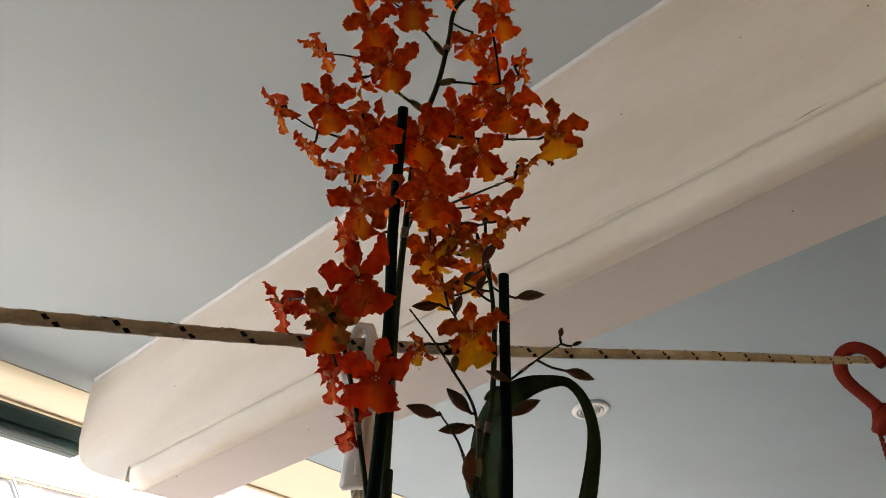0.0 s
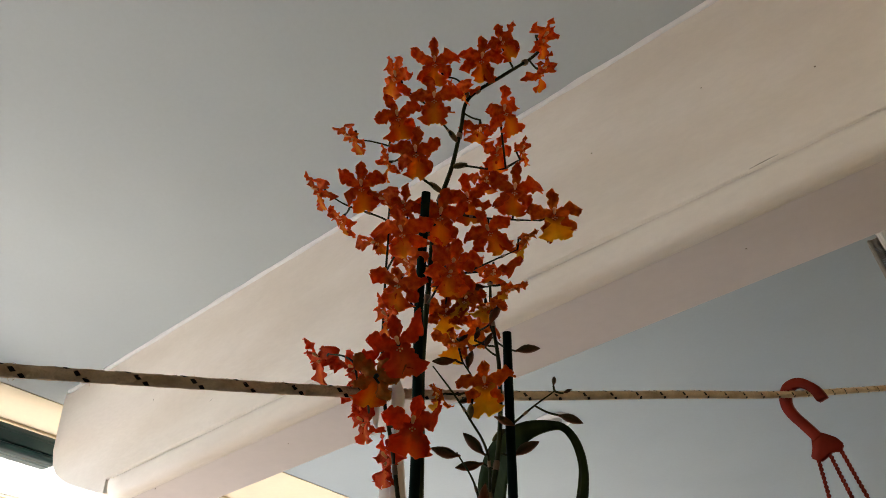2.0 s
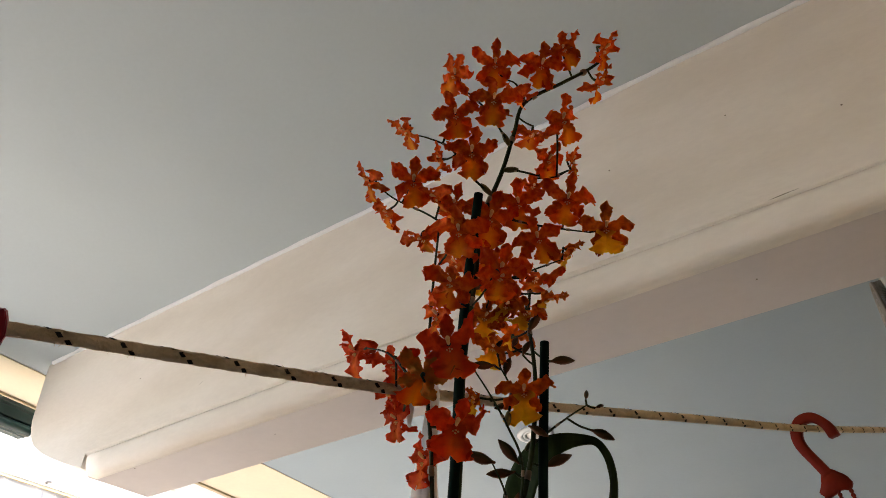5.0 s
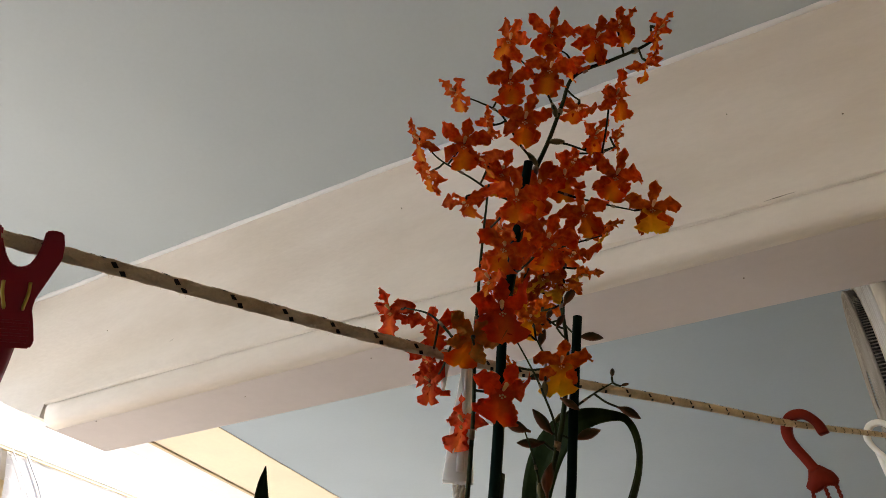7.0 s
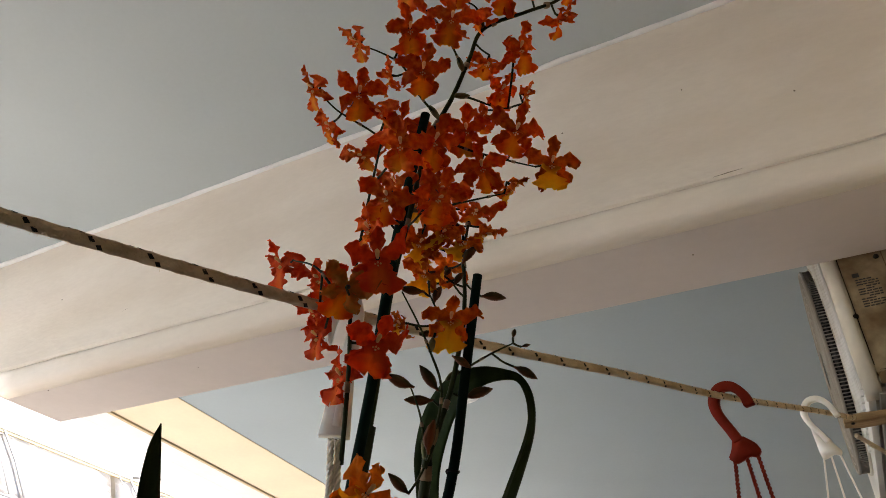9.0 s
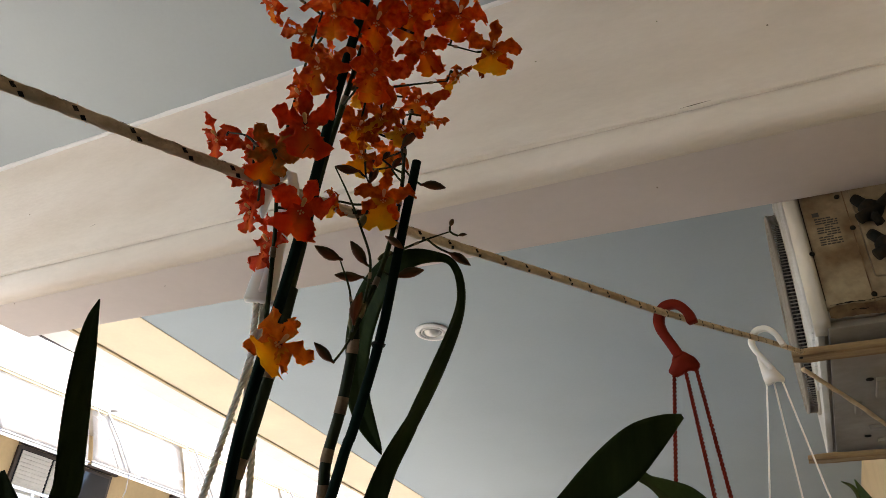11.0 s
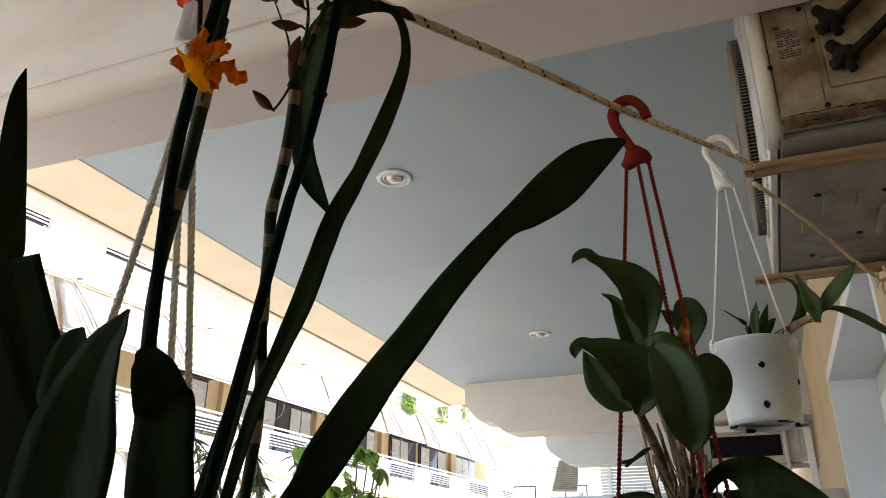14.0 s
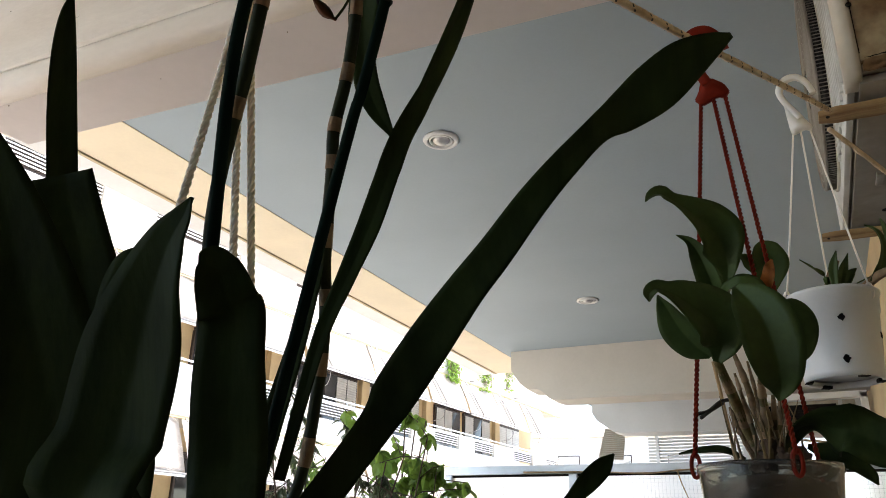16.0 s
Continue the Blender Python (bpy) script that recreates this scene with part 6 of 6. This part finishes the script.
STALKS = {
    "main": [(-0.251, 0.400, 1.582), (-0.216, 0.376, 1.648), (-0.203, 0.370, 1.72), (-0.198, 0.372, 1.80), (-0.183, 0.366, 1.86), (-0.168, 0.362, 1.92), (-0.150, 0.365, 1.965), (-0.134, 0.360, 1.995), (-0.119, 0.354, 2.017), (-0.087, 0.359, 2.025), (-0.067, 0.374, 2.045), (-0.055, 0.374, 2.048)],
    "upper_left": [(-0.160, 0.362, 1.940), (-0.165, 0.338, 1.945), (-0.172, 0.322, 1.965), (-0.186, 0.311, 1.976), (-0.198, 0.303, 1.981)],
    "mid_left": [(-0.170, 0.362, 1.900), (-0.190, 0.348, 1.910), (-0.206, 0.337, 1.925), (-0.221, 0.316, 1.932), (-0.226, 0.298, 1.936)],
    "crown": [(-0.119, 0.354, 2.017), (-0.118, 0.340, 2.026), (-0.123, 0.326, 2.022)],
    "crown_left": [(-0.140, 0.361, 1.985), (-0.138, 0.343, 1.986), (-0.143, 0.329, 2.002), (-0.155, 0.313, 2.021)],
    "upper_right": [(-0.150, 0.365, 1.965), (-0.138, 0.371, 1.962), (-0.118, 0.386, 1.956), (-0.106, 0.402, 1.972)],
    "mid_right": [(-0.158, 0.366, 1.920), (-0.140, 0.377, 1.911), (-0.120, 0.391, 1.906), (-0.100, 0.402, 1.900)],
    "low_right": [(-0.182, 0.367, 1.860), (-0.165, 0.387, 1.874), (-0.146, 0.407, 1.890), (-0.133, 0.422, 1.902)],
    "left_spike": [(-0.238, 0.392, 1.69), (-0.216, 0.358, 1.735), (-0.202, 0.333, 1.77), (-0.195, 0.328, 1.83), (-0.186, 0.326, 1.900)],
    "left_side": [(-0.205, 0.338, 1.760), (-0.235, 0.338, 1.805), (-0.262, 0.342, 1.824)],
    "second": [(-0.205, 0.441, 1.700), (-0.189, 0.446, 1.755), (-0.179, 0.4435, 1.800), (-0.1765, 0.443, 1.830), (-0.178, 0.444, 1.868), (-0.172, 0.437, 1.888), (-0.164, 0.429, 1.905)],
    "second_left": [(-0.200, 0.443, 1.715), (-0.185, 0.425, 1.745), (-0.184, 0.405, 1.765), (-0.188, 0.392, 1.783), (-0.193, 0.378, 1.800)],
    "second_up": [(-0.184, 0.405, 1.765), (-0.186, 0.418, 1.800), (-0.190, 0.412, 1.818)],
    "second_right": [(-0.192, 0.446, 1.765), (-0.172, 0.475, 1.795), (-0.158, 0.493, 1.812)],
    "second_low": [(-0.204, 0.441, 1.705), (-0.207, 0.437, 1.735), (-0.205, 0.416, 1.750)],
}


def stalks():
    for name, line in STALKS.items():
        thick = {"main": 0.0026, "second": 0.0022, "left_spike": 0.0016}.get(name, 0.0011)
        pts = spline(line, 8)
        n = len(pts)
        rr = [(*p, thick * (1 - 0.55 * i / n)) for i, p in enumerate(pts)]
        st = part("flower_stem", tube(rr, thick, 8), M_STEM, orchid)
        for i in range(6, n - 4, 12):
            seg = [(*pts[i + j], thick * (1.12 - 0.1 * j)) for j in range(2)]
            part("bract", tube(seg, thick, 6), M_SHEATH, st, "dry pale bract")
        if name not in ("main", "second", "left_spike"):
            foot, way = Vector(pts[0]), (Vector(pts[5]) - Vector(pts[0])).normalized()
            lean = Vector((0, 0, 0.0012))
            seg = [(*(foot + way * 0.013 * k / 6 + lean * math.sin(math.pi * k / 12)), 0.0008 + 0.0017 * math.sin(math.pi * (k + 0.6) / 7.2)) for k in range(7)]
            part("bract", tube(seg, 0.002, 8), M_BRACT, st, "pale tan pointed bract")


stalks()
ALONG = [Vector(p[:3]) for line in STALKS.values() for p in spline(line, 8)] + [Vector((-0.206, 0.371, 1.668))]


def pedicel(end, bm):
    near = min(ALONG, key=lambda q: (q - end).length + 0.5 * max(0, q.z - end.z))
    mid = near.lerp(end, 0.5) + Vector((0, 0, -0.07 * (near - end).length))
    tube([tuple(near), tuple(mid), tuple(end)], 0.00085, 6, bm, steps=5)


def blooms(rows, tone):
    for x, y, z, turn, nod, roll, size in rows:
        end = bloom((x, y, z), turn, nod, roll, size, tone)
        bm = bmesh.new()
        pedicel(end, bm)
        part("pedicel", bm, M_STEM, orchid)


# the crown of the main spike
blooms([
    (-0.049, 0.368, 2.051, 66, -22, 34, 1.0), (-0.074, 0.343, 2.043, 12, 25, -35, 0.88), (-0.065, 0.388, 2.040, 68, 10, 12, 0.9),
    (-0.123, 0.314, 2.026, 0, 0, -2, 1.0), (-0.094, 0.340, 2.032, 6, 0, 6, 1.02), (-0.152, 0.298, 2.016, -35, 5, 18, 0.95),
    (-0.127, 0.314, 1.984, 0, 4, 0, 1.0), (-0.119, 0.342, 2.017, -60, 45, 0, 0.78), (-0.089, 0.354, 1.974, 38, -4, -14, 1.0),
    (-0.126, 0.378, 2.006, 8, 62, 5, 0.98), (-0.156, 0.304, 1.976, 8, 6, -14, 1.0),
], "orange")
# the left-hand branches
blooms([
    (-0.199, 0.299, 1.981, -64, 14, -28, 0.92), (-0.152, 0.319, 1.944, 0, -2, -3, 1.04), (-0.182, 0.323, 1.957, -78, 15, 5, 0.78),
    (-0.224, 0.289, 1.929, -74, 10, -18, 0.86), (-0.237, 0.328, 1.934, -40, 48, 15, 0.9), (-0.197, 0.307, 1.928, 0, 0, -3, 1.06),
    (-0.187, 0.325, 1.922, -75, 40, 0, 0.85), (-0.211, 0.340, 1.903, -35, 48, -20, 0.88), (-0.179, 0.337, 1.917, -38, 8, 12, 0.98),
], "orange")
# the right-hand branches
blooms([
    (-0.116, 0.380, 1.968, 32, -12, 10, 0.88), (-0.143, 0.407, 1.978, 4, 50, 5, 0.95), (-0.105, 0.406, 1.984, 78, 0, -5, 0.75),
    (-0.161, 0.357, 1.910, 12, -2, 4, 1.16), (-0.142, 0.372, 1.927, -10, 2, -10, 1.02), (-0.105, 0.379, 1.917, 4, 0, 5, 1.06),
    (-0.134, 0.383, 1.895, 6, 2, -24, 1.05), (-0.160, 0.367, 1.864, -6, -8, 6, 1.18), (-0.159, 0.424, 1.895, 8, 54, 4, 1.05),
    (-0.156, 0.303, 1.855, -12, 4, -6, 0.98), (-0.186, 0.349, 1.872, -62, 22, 5, 0.88), (-0.171, 0.315, 1.827, -22, 34, 12, 1.0),
    (-0.184, 0.319, 1.807, -65, 20, 10, 0.88), (-0.150, 0.345, 1.842, 25, 45, -10, 0.9), (-0.172, 0.372, 1.893, -30, 45, 10, 0.9),
], "orange")
# the scarlet blooms low on the left spike
blooms([
    (-0.177, 0.321, 1.782, -4, 0, -14, 1.12), (-0.279, 0.350, 1.830, -62, 8, -12, 0.98),
    (-0.191, 0.348, 1.741, 10, 4, 4, 1.12), (-0.243, 0.350, 1.807, -35, 42, 0, 0.95), (-0.261, 0.380, 1.781, -60, 12, -10, 0.9),
    (-0.257, 0.368, 1.793, -55, 55, 20, 0.78), (-0.227, 0.366, 1.735, -66, 6, 2, 1.0),
], "red")
# the bloom turned away, with olive backs to its petals
blooms([(-0.200, 0.324, 1.770, 172, -12, 20, 1.02)], "olive")
# the brown and golden blooms of the second spike
blooms([
    (-0.087, 0.402, 1.896, 10, 0, -5, 1.05), (-0.130, 0.429, 1.912, 76, 28, 0, 0.88), (-0.160, 0.443, 1.886, 60, 40, 12, 0.92),
    (-0.168, 0.419, 1.863, 30, 58, 10, 0.88), (-0.200, 0.416, 1.866, -22, 46, 0, 0.86), (-0.198, 0.452, 1.869, 176, -25, 15, 0.95),
    (-0.172, 0.411, 1.789, 2, 2, -6, 1.04), (-0.210, 0.407, 1.793, -52, 42, 30, 0.70),
    (-0.197, 0.405, 1.861, 8, 20, 10, 0.95), (-0.200, 0.405, 1.903, -20, 10, -8, 0.92), (-0.178, 0.405, 1.865, 20, 30, 4, 0.90), (-0.191, 0.405, 1.831, -10, 40, 12, 0.88),
], "brown")
# the ageing bloom low on the cane
blooms([(-0.1895, 0.3475, 1.6485, 0, -34, 32, 1.05)], "gold")


def bud_mesh(seed):
    rnd = random.Random(seed)
    bm = lathe([(0.0007, -0.003), (0.0012, 0.0), (0.0024, 0.0025), (0.0034, 0.006), (0.0034, 0.0095), (0.0024, 0.0135), (0.0010, 0.0165), (0.0002, 0.0178)], 14)
    for v in bm.verts:
        a = math.atan2(v.co.y, v.co.x)
        k = 1 + 0.20 * abs(math.cos(1.5 * a + 0.4 * seed)) + 0.06 * math.sin(5 * a + seed) - 0.08
        v.co.x, v.co.y = v.co.x * k, v.co.y * k
        v.co.x += 14 * v.co.z**2
    return mesh_of("bud", bm, M_BUD)


BUDS = [bud_mesh(s) for s in (1, 2, 3)]


def buds(rows):
    for n, (x, y, z, right, back, up, size) in enumerate(rows):
        d = Vector((right, back, up)).normalized()
        m = Matrix.Translation((x, y, z)) @ d.to_track_quat("Z", "Y").to_matrix().to_4x4() @ Matrix.Scale(size * 0.88, 4) @ Matrix.Translation((0, 0, -0.008))
        b = part("bud", BUDS[n % 3], None, orchid, at=m)
        bm = bmesh.new()
        pedicel(m @ Vector((0, 0, -0.002)), bm)
        part("pedicel", bm, M_STEM, orchid)


buds([
    (-0.206, 0.403, 1.746, -0.9, -0.5, 0.35, 1.15), (-0.193, 0.421, 1.754, -0.55, -0.2, 0.8, 1.2), (-0.209, 0.436, 1.747, -0.8, -0.4, -0.1, 1.15),
    (-0.196, 0.428, 1.716, 0.1, -0.3, 0.9, 1.25), (-0.147, 0.490, 1.783, 0.75, 0.4, -0.35, 1.1), (-0.157, 0.494, 1.822, 0.2, 0.2, 0.9, 0.6),
    (-0.164, 0.471, 1.845, 0.9, 0.4, 0.05, 1.15), (-0.207, 0.438, 1.856, 0.6, 0.1, 0.7, 1.0), (-0.199, 0.401, 1.816, -0.8, -0.4, 0.0, 1.0),
    (-0.187, 0.417, 1.821, 0.2, 0.0, 0.9, 0.95), (-0.172, 0.458, 1.757, 0.8, 0.3, 0.4, 1.25), (-0.166, 0.428, 1.859, 0.5, 0.0, 0.8, 1.1),
    (-0.185, 0.435, 1.898, -0.8, -0.4, 0.1, 1.0),
])
buds([
    (-0.222, 0.437, 1.690, -0.75, -0.45, 0.7, 1.05), (-0.150, 0.500, 1.812, 0.7, 0.3, 0.3, 0.45), (-0.182, 0.425, 1.845, 0.3, 0.2, 0.8, 0.7),
    (-0.196, 0.420, 1.790, -0.6, -0.4, -0.4, 0.7), (-0.178, 0.442, 1.775, 0.7, 0.2, -0.5, 0.9), (-0.176, 0.430, 1.840, 0.4, 0.0, 0.8, 0.8),
])


def canes_and_leaves():
    pot_heart = (-0.262, 0.452, 1.345)
    cane = [pot_heart + (0.0050,), *[(-0.267, 0.512, 1.413, 0.0036), (-0.256, 0.511, 1.472, 0.0038), (-0.249, 0.503, 1.519, 0.0039), (-0.245, 0.492, 1.555, 0.0039), (-0.236, 0.479, 1.605, 0.0039), (-0.232, 0.472, 1.629, 0.0039), (-0.222, 0.467, 1.664, 0.0039), (-0.210, 0.454, 1.705, 0.0037)]]
    cane.append((-0.205, 0.441, 1.72, 0.0030))
    ob = part("cane", tube(cane, 0.004, 12, steps=7), M_CANE, orchid, "green flower cane with papery brown joints")
    pts = spline(cane, 14)
    for i in range(18, len(pts) - 10, 13):
        seg = [(*pts[i + j][:3], pts[i + j][3] * (1.10 - 0.012 * j)) for j in range(5)]
        part("joint_sheath", tube(seg, 0.004, 12, caps=False), M_SHEATH, ob, "papery brown joint")
    cane = [*[(-0.284, 0.452, 1.405, 0.0034), (-0.273, 0.430, 1.472, 0.0034), (-0.266, 0.418, 1.510, 0.0035), (-0.256, 0.405, 1.548, 0.0036), (-0.243, 0.395, 1.583, 0.0038), (-0.230, 0.387, 1.613, 0.0038), (-0.214, 0.375, 1.648, 0.0038)], (-0.204, 0.370, 1.70, 0.0034)]
    ob = part("cane", tube(cane, 0.004, 12, steps=7), M_CANE, orchid, "green flower cane with papery brown joints")
    pts = spline(cane, 14)
    for i in range(61, len(pts) - 4, 22):
        seg = [(*pts[i + j][:3], pts[i + j][3] * (1.10 - 0.012 * j)) for j in range(6) if i + j < len(pts)]
        part("joint_sheath", tube(seg, 0.004, 12, caps=False), M_SHEATH, ob, "papery brown joint")
    here = (0.25, -0.9, 0.25)
    front = (0.15, -0.95, -0.05)
    low = [(-0.262, 0.452, 1.345, 0.010)]
    side = [(-0.325, 0.440, 1.340, 0.012)]
    leaves = [
        # the long blade that reaches out to the right
        (low + [(-0.204, 0.484, 1.440, 0.0097), (-0.185, 0.480, 1.463, 0.0123), (-0.160, 0.469, 1.486, 0.0120), (-0.134, 0.455, 1.506, 0.0100), (-0.114, 0.444, 1.519, 0.0089), (-0.093, 0.438, 1.539, 0.0079), (-0.078, 0.441, 1.557, 0.0072), (-0.064, 0.452, 1.578, 0.0070), (-0.053, 0.461, 1.590, 0.0102), (-0.037, 0.465, 1.603, 0.0130), (-0.022, 0.470, 1.618, 0.0115), (-0.009, 0.477, 1.629, 0.0068), (0.001, 0.483, 1.636, 0.0015)], (0.15, -0.93, -0.30), 0.10, 0),
        # the strap that loops over
        ([(-0.250, 0.475, 1.42, 0.0035)] + [(-0.238, 0.483, 1.495, 0.0048), (-0.2255, 0.488, 1.535, 0.0064), (-0.216, 0.494, 1.568, 0.0080), (-0.207, 0.497, 1.602, 0.0080), (-0.200, 0.500, 1.631, 0.0072), (-0.187, 0.504, 1.663, 0.0098), (-0.168, 0.504, 1.705, 0.0110), (-0.150, 0.495, 1.737, 0.0084), (-0.144, 0.485, 1.756, 0.0046), (-0.146, 0.474, 1.768, 0.0030), (-0.155, 0.467, 1.771, 0.0042), (-0.172, 0.461, 1.770, 0.0080), (-0.192, 0.463, 1.764, 0.0120), (-0.211, 0.473, 1.750, 0.0131), (-0.226, 0.487, 1.728, 0.0115), (-0.233, 0.500, 1.708, 0.0090), (-0.236, 0.512, 1.688, 0.0090), (-0.232, 0.520, 1.671, 0.0072), (-0.225, 0.526, 1.656, 0.0032), (-0.223, 0.530, 1.650, 0.0004)], [(0.0, front), (0.2, front), (0.3, (0.93, 0.07, -0.34)), (0.42, (0.93, 0.07, -0.34)), (0.56, front), (1.0, front)], 0.2, 0),
        # the tall narrow blade standing apart
        ([(-0.30, 0.45, 1.36, 0.010)] + [(-0.420, 0.442, 1.572, 0.0094), (-0.427, 0.435, 1.621, 0.0097), (-0.431, 0.426, 1.672, 0.0095), (-0.434, 0.420, 1.715, 0.0078), (-0.438, 0.419, 1.746, 0.0047), (-0.439, 0.420, 1.766, 0.0005)], (0.6, -0.6, 0.3), 0.2, 0),
        # the blade with its end cut straight
        (side + [(-0.300, 0.415, 1.413, 0.0189), (-0.313, 0.409, 1.457, 0.0217), (-0.321, 0.397, 1.497, 0.0216), (-0.326, 0.383, 1.534, 0.0196), (-0.327, 0.367, 1.567, 0.0177)], here, 0.18, 0),
        # the dark blade leaning out
        (low + [(-0.279, 0.380, 1.394, 0.0270), (-0.294, 0.362, 1.448, 0.0310), (-0.302, 0.344, 1.491, 0.0277), (-0.309, 0.331, 1.526, 0.0195), (-0.316, 0.318, 1.556, 0.0107), (-0.321, 0.309, 1.580, 0.0009)], here, 0.2, 0),
        # the pointed blade in the middle
        (low + [(-0.2054, 0.3201, 1.3922, 0.0187), (-0.1989, 0.3184, 1.4224, 0.0209), (-0.1903, 0.3134, 1.4484, 0.0207), (-0.1827, 0.3083, 1.4678, 0.0151), (-0.1743, 0.3041, 1.4820, 0.0094), (-0.1684, 0.3025, 1.4896, 0.0049), (-0.1642, 0.3008, 1.4955, 0.0004)], here, 0.22, 0),
        # the blade that bends at its shoulder
        (low + [(-0.1770, 0.3519, 1.3919, 0.0130), (-0.1778, 0.3503, 1.4183, 0.0148), (-0.1778, 0.3455, 1.4463, 0.0141), (-0.1756, 0.3415, 1.4647, 0.0130), (-0.1759, 0.3374, 1.4715, 0.0117), (-0.1763, 0.3326, 1.4787, 0.0099), (-0.1774, 0.3298, 1.4831, 0.0078), (-0.1784, 0.3280, 1.4859, 0.0056), (-0.1797, 0.3263, 1.4879, 0.0030), (-0.1802, 0.3259, 1.4887, 0.0005)], here, 0.12, 0),
        # a rounder blade behind
        (side + [(-0.298, 0.413, 1.440, 0.0157), (-0.298, 0.402, 1.484, 0.0185), (-0.296, 0.396, 1.506, 0.0163), (-0.293, 0.392, 1.522, 0.0101), (-0.290, 0.392, 1.530, 0.0009)], here, 0.15, 0),
        # a short young blade
        (low + [(-0.151, 0.596, 1.396, 0.0022), (-0.131, 0.602, 1.414, 0.0036), (-0.118, 0.605, 1.427, 0.0062), (-0.108, 0.607, 1.437, 0.0056), (-0.101, 0.607, 1.444, 0.0006)], (0.1, -0.9, -0.3), 0.2, 0),
        # narrow blades beside the canes
        (low + [(-0.269, 0.473, 1.397, 0.0066), (-0.266, 0.484, 1.449, 0.0071), (-0.257, 0.490, 1.502, 0.0059), (-0.247, 0.491, 1.555, 0.0039), (-0.237, 0.485, 1.592, 0.0007)], here, 0.3, 0),
    ]
    for line, facing, fold, twist in leaves:
        part("leaf", strap(line, facing, fold, 0.0012, 7, 5, twist=twist), M_LEAF, orchid)


canes_and_leaves()


def stake(line, radius, clip):
    ob = thing("plant_stake", "dark green plastic plant stake beside the flower spike", "plant stake", group="plant stakes")
    part("rod", tube(line, radius, 12, steps=4), M_STAKE, ob)
    c = Vector(clip)
    part("tie", tube([tuple(c + Vector((0.0042 * math.cos(w), 0.0042 * math.sin(w), 0.0008 * math.sin(2 * w)))) for w in np.linspace(0, 2 * math.pi, 17)], 0.0009, 6, caps=False), M_DARK, ob, "thin black tie")


stake([(-0.272, 0.438, 1.400), (-0.258, 0.415, 1.466), (-0.239, 0.389, 1.545), (-0.225, 0.372, 1.600), (-0.208, 0.358, 1.641), (-0.201, 0.362, 1.72), (-0.196, 0.364, 1.796), (-0.183, 0.353, 1.839), (-0.158, 0.337, 1.920)], 0.0034, (-0.185, 0.353, 1.838))
stake([(-0.284, 0.470, 1.30), (-0.222, 0.468, 1.602), (-0.208, 0.463, 1.644), (-0.190, 0.456, 1.705), (-0.1805, 0.452, 1.765), (-0.166, 0.444, 1.848)], 0.0036, (-0.191, 0.456, 1.700))


def orchid_hanger():
    """The white hanger and laid cotton ropes that carry the orchid."""
    ob = thing("cotton_hanger", "white plastic hook with three twisted cotton ropes carrying the orchid pot", "plant hanger")
    top = line_at(0.385)
    u = Vector((0.86, 0.50, 0.0))

    def place(a, b, d):
        return top + u * a + Vector((-0.5, 0.86, 0)) * d + Vector((0, 0, b))

    hook = [(-0.0095, -0.026), (-0.0090, -0.010), (-0.0062, 0.004), (0.0, 0.013), (0.0062, 0.011), (0.0086, 0.0), (0.0072, -0.016), (0.0055, -0.032), (0.0032, -0.052), (0.002, -0.072), (0.001, -0.094)]
    part("hook", ribbon2d(hook, [0.0012, 0.0030, 0.0034, 0.0034, 0.0036, 0.0042, 0.0048, 0.0056, 0.0070, 0.0086, 0.0104], 0.0034, place), M_HANGERWHITE, ob)
    part("web", ribbon2d([(0.0068, -0.012), (0.004, -0.045), (0.002, -0.088)], [0.0012, 0.0018, 0.0026], 0.0046, place), M_HANGERWHITE, ob)
    for x, y, dx, dy, bow in ((-0.2395, 0.3915, -0.198, -0.014, 0.005), (-0.2417, 0.3834, -0.081, 0.234, 0.0), (-0.2384, 0.3863, -0.068, 0.263, 0.0)):
        s = Vector((x, y, 1.704))
        end = s + Vector((dx, dy, -1.0)) * (s.z - 1.338)
        part("rope", twisted([tuple(s.lerp(end, k / 12) + u * bow * math.sin(math.pi * k / 12)) for k in range(13)], 0.0022, 0.013), M_COTTON, ob)
    pt = thing("orchid_pot", "plain dark plastic pot hanging below the orchid's leaves", "flower pot", (-0.262, 0.445, 1.17))
    part("shell", lathe([(0.055, 0.0), (0.062, 0.0), (0.085, 0.150), (0.092, 0.152), (0.092, 0.170), (0.084, 0.170), (0.078, 0.148), (0.052, 0.008)], 40, closed=True), M_STAKE, pt)
    part("bark_filling", lathe([(0.05, 0.006), (0.076, 0.140), (0.04, 0.150), (0.001, 0.152)], 32), M_BARK, pt)


orchid_hanger()
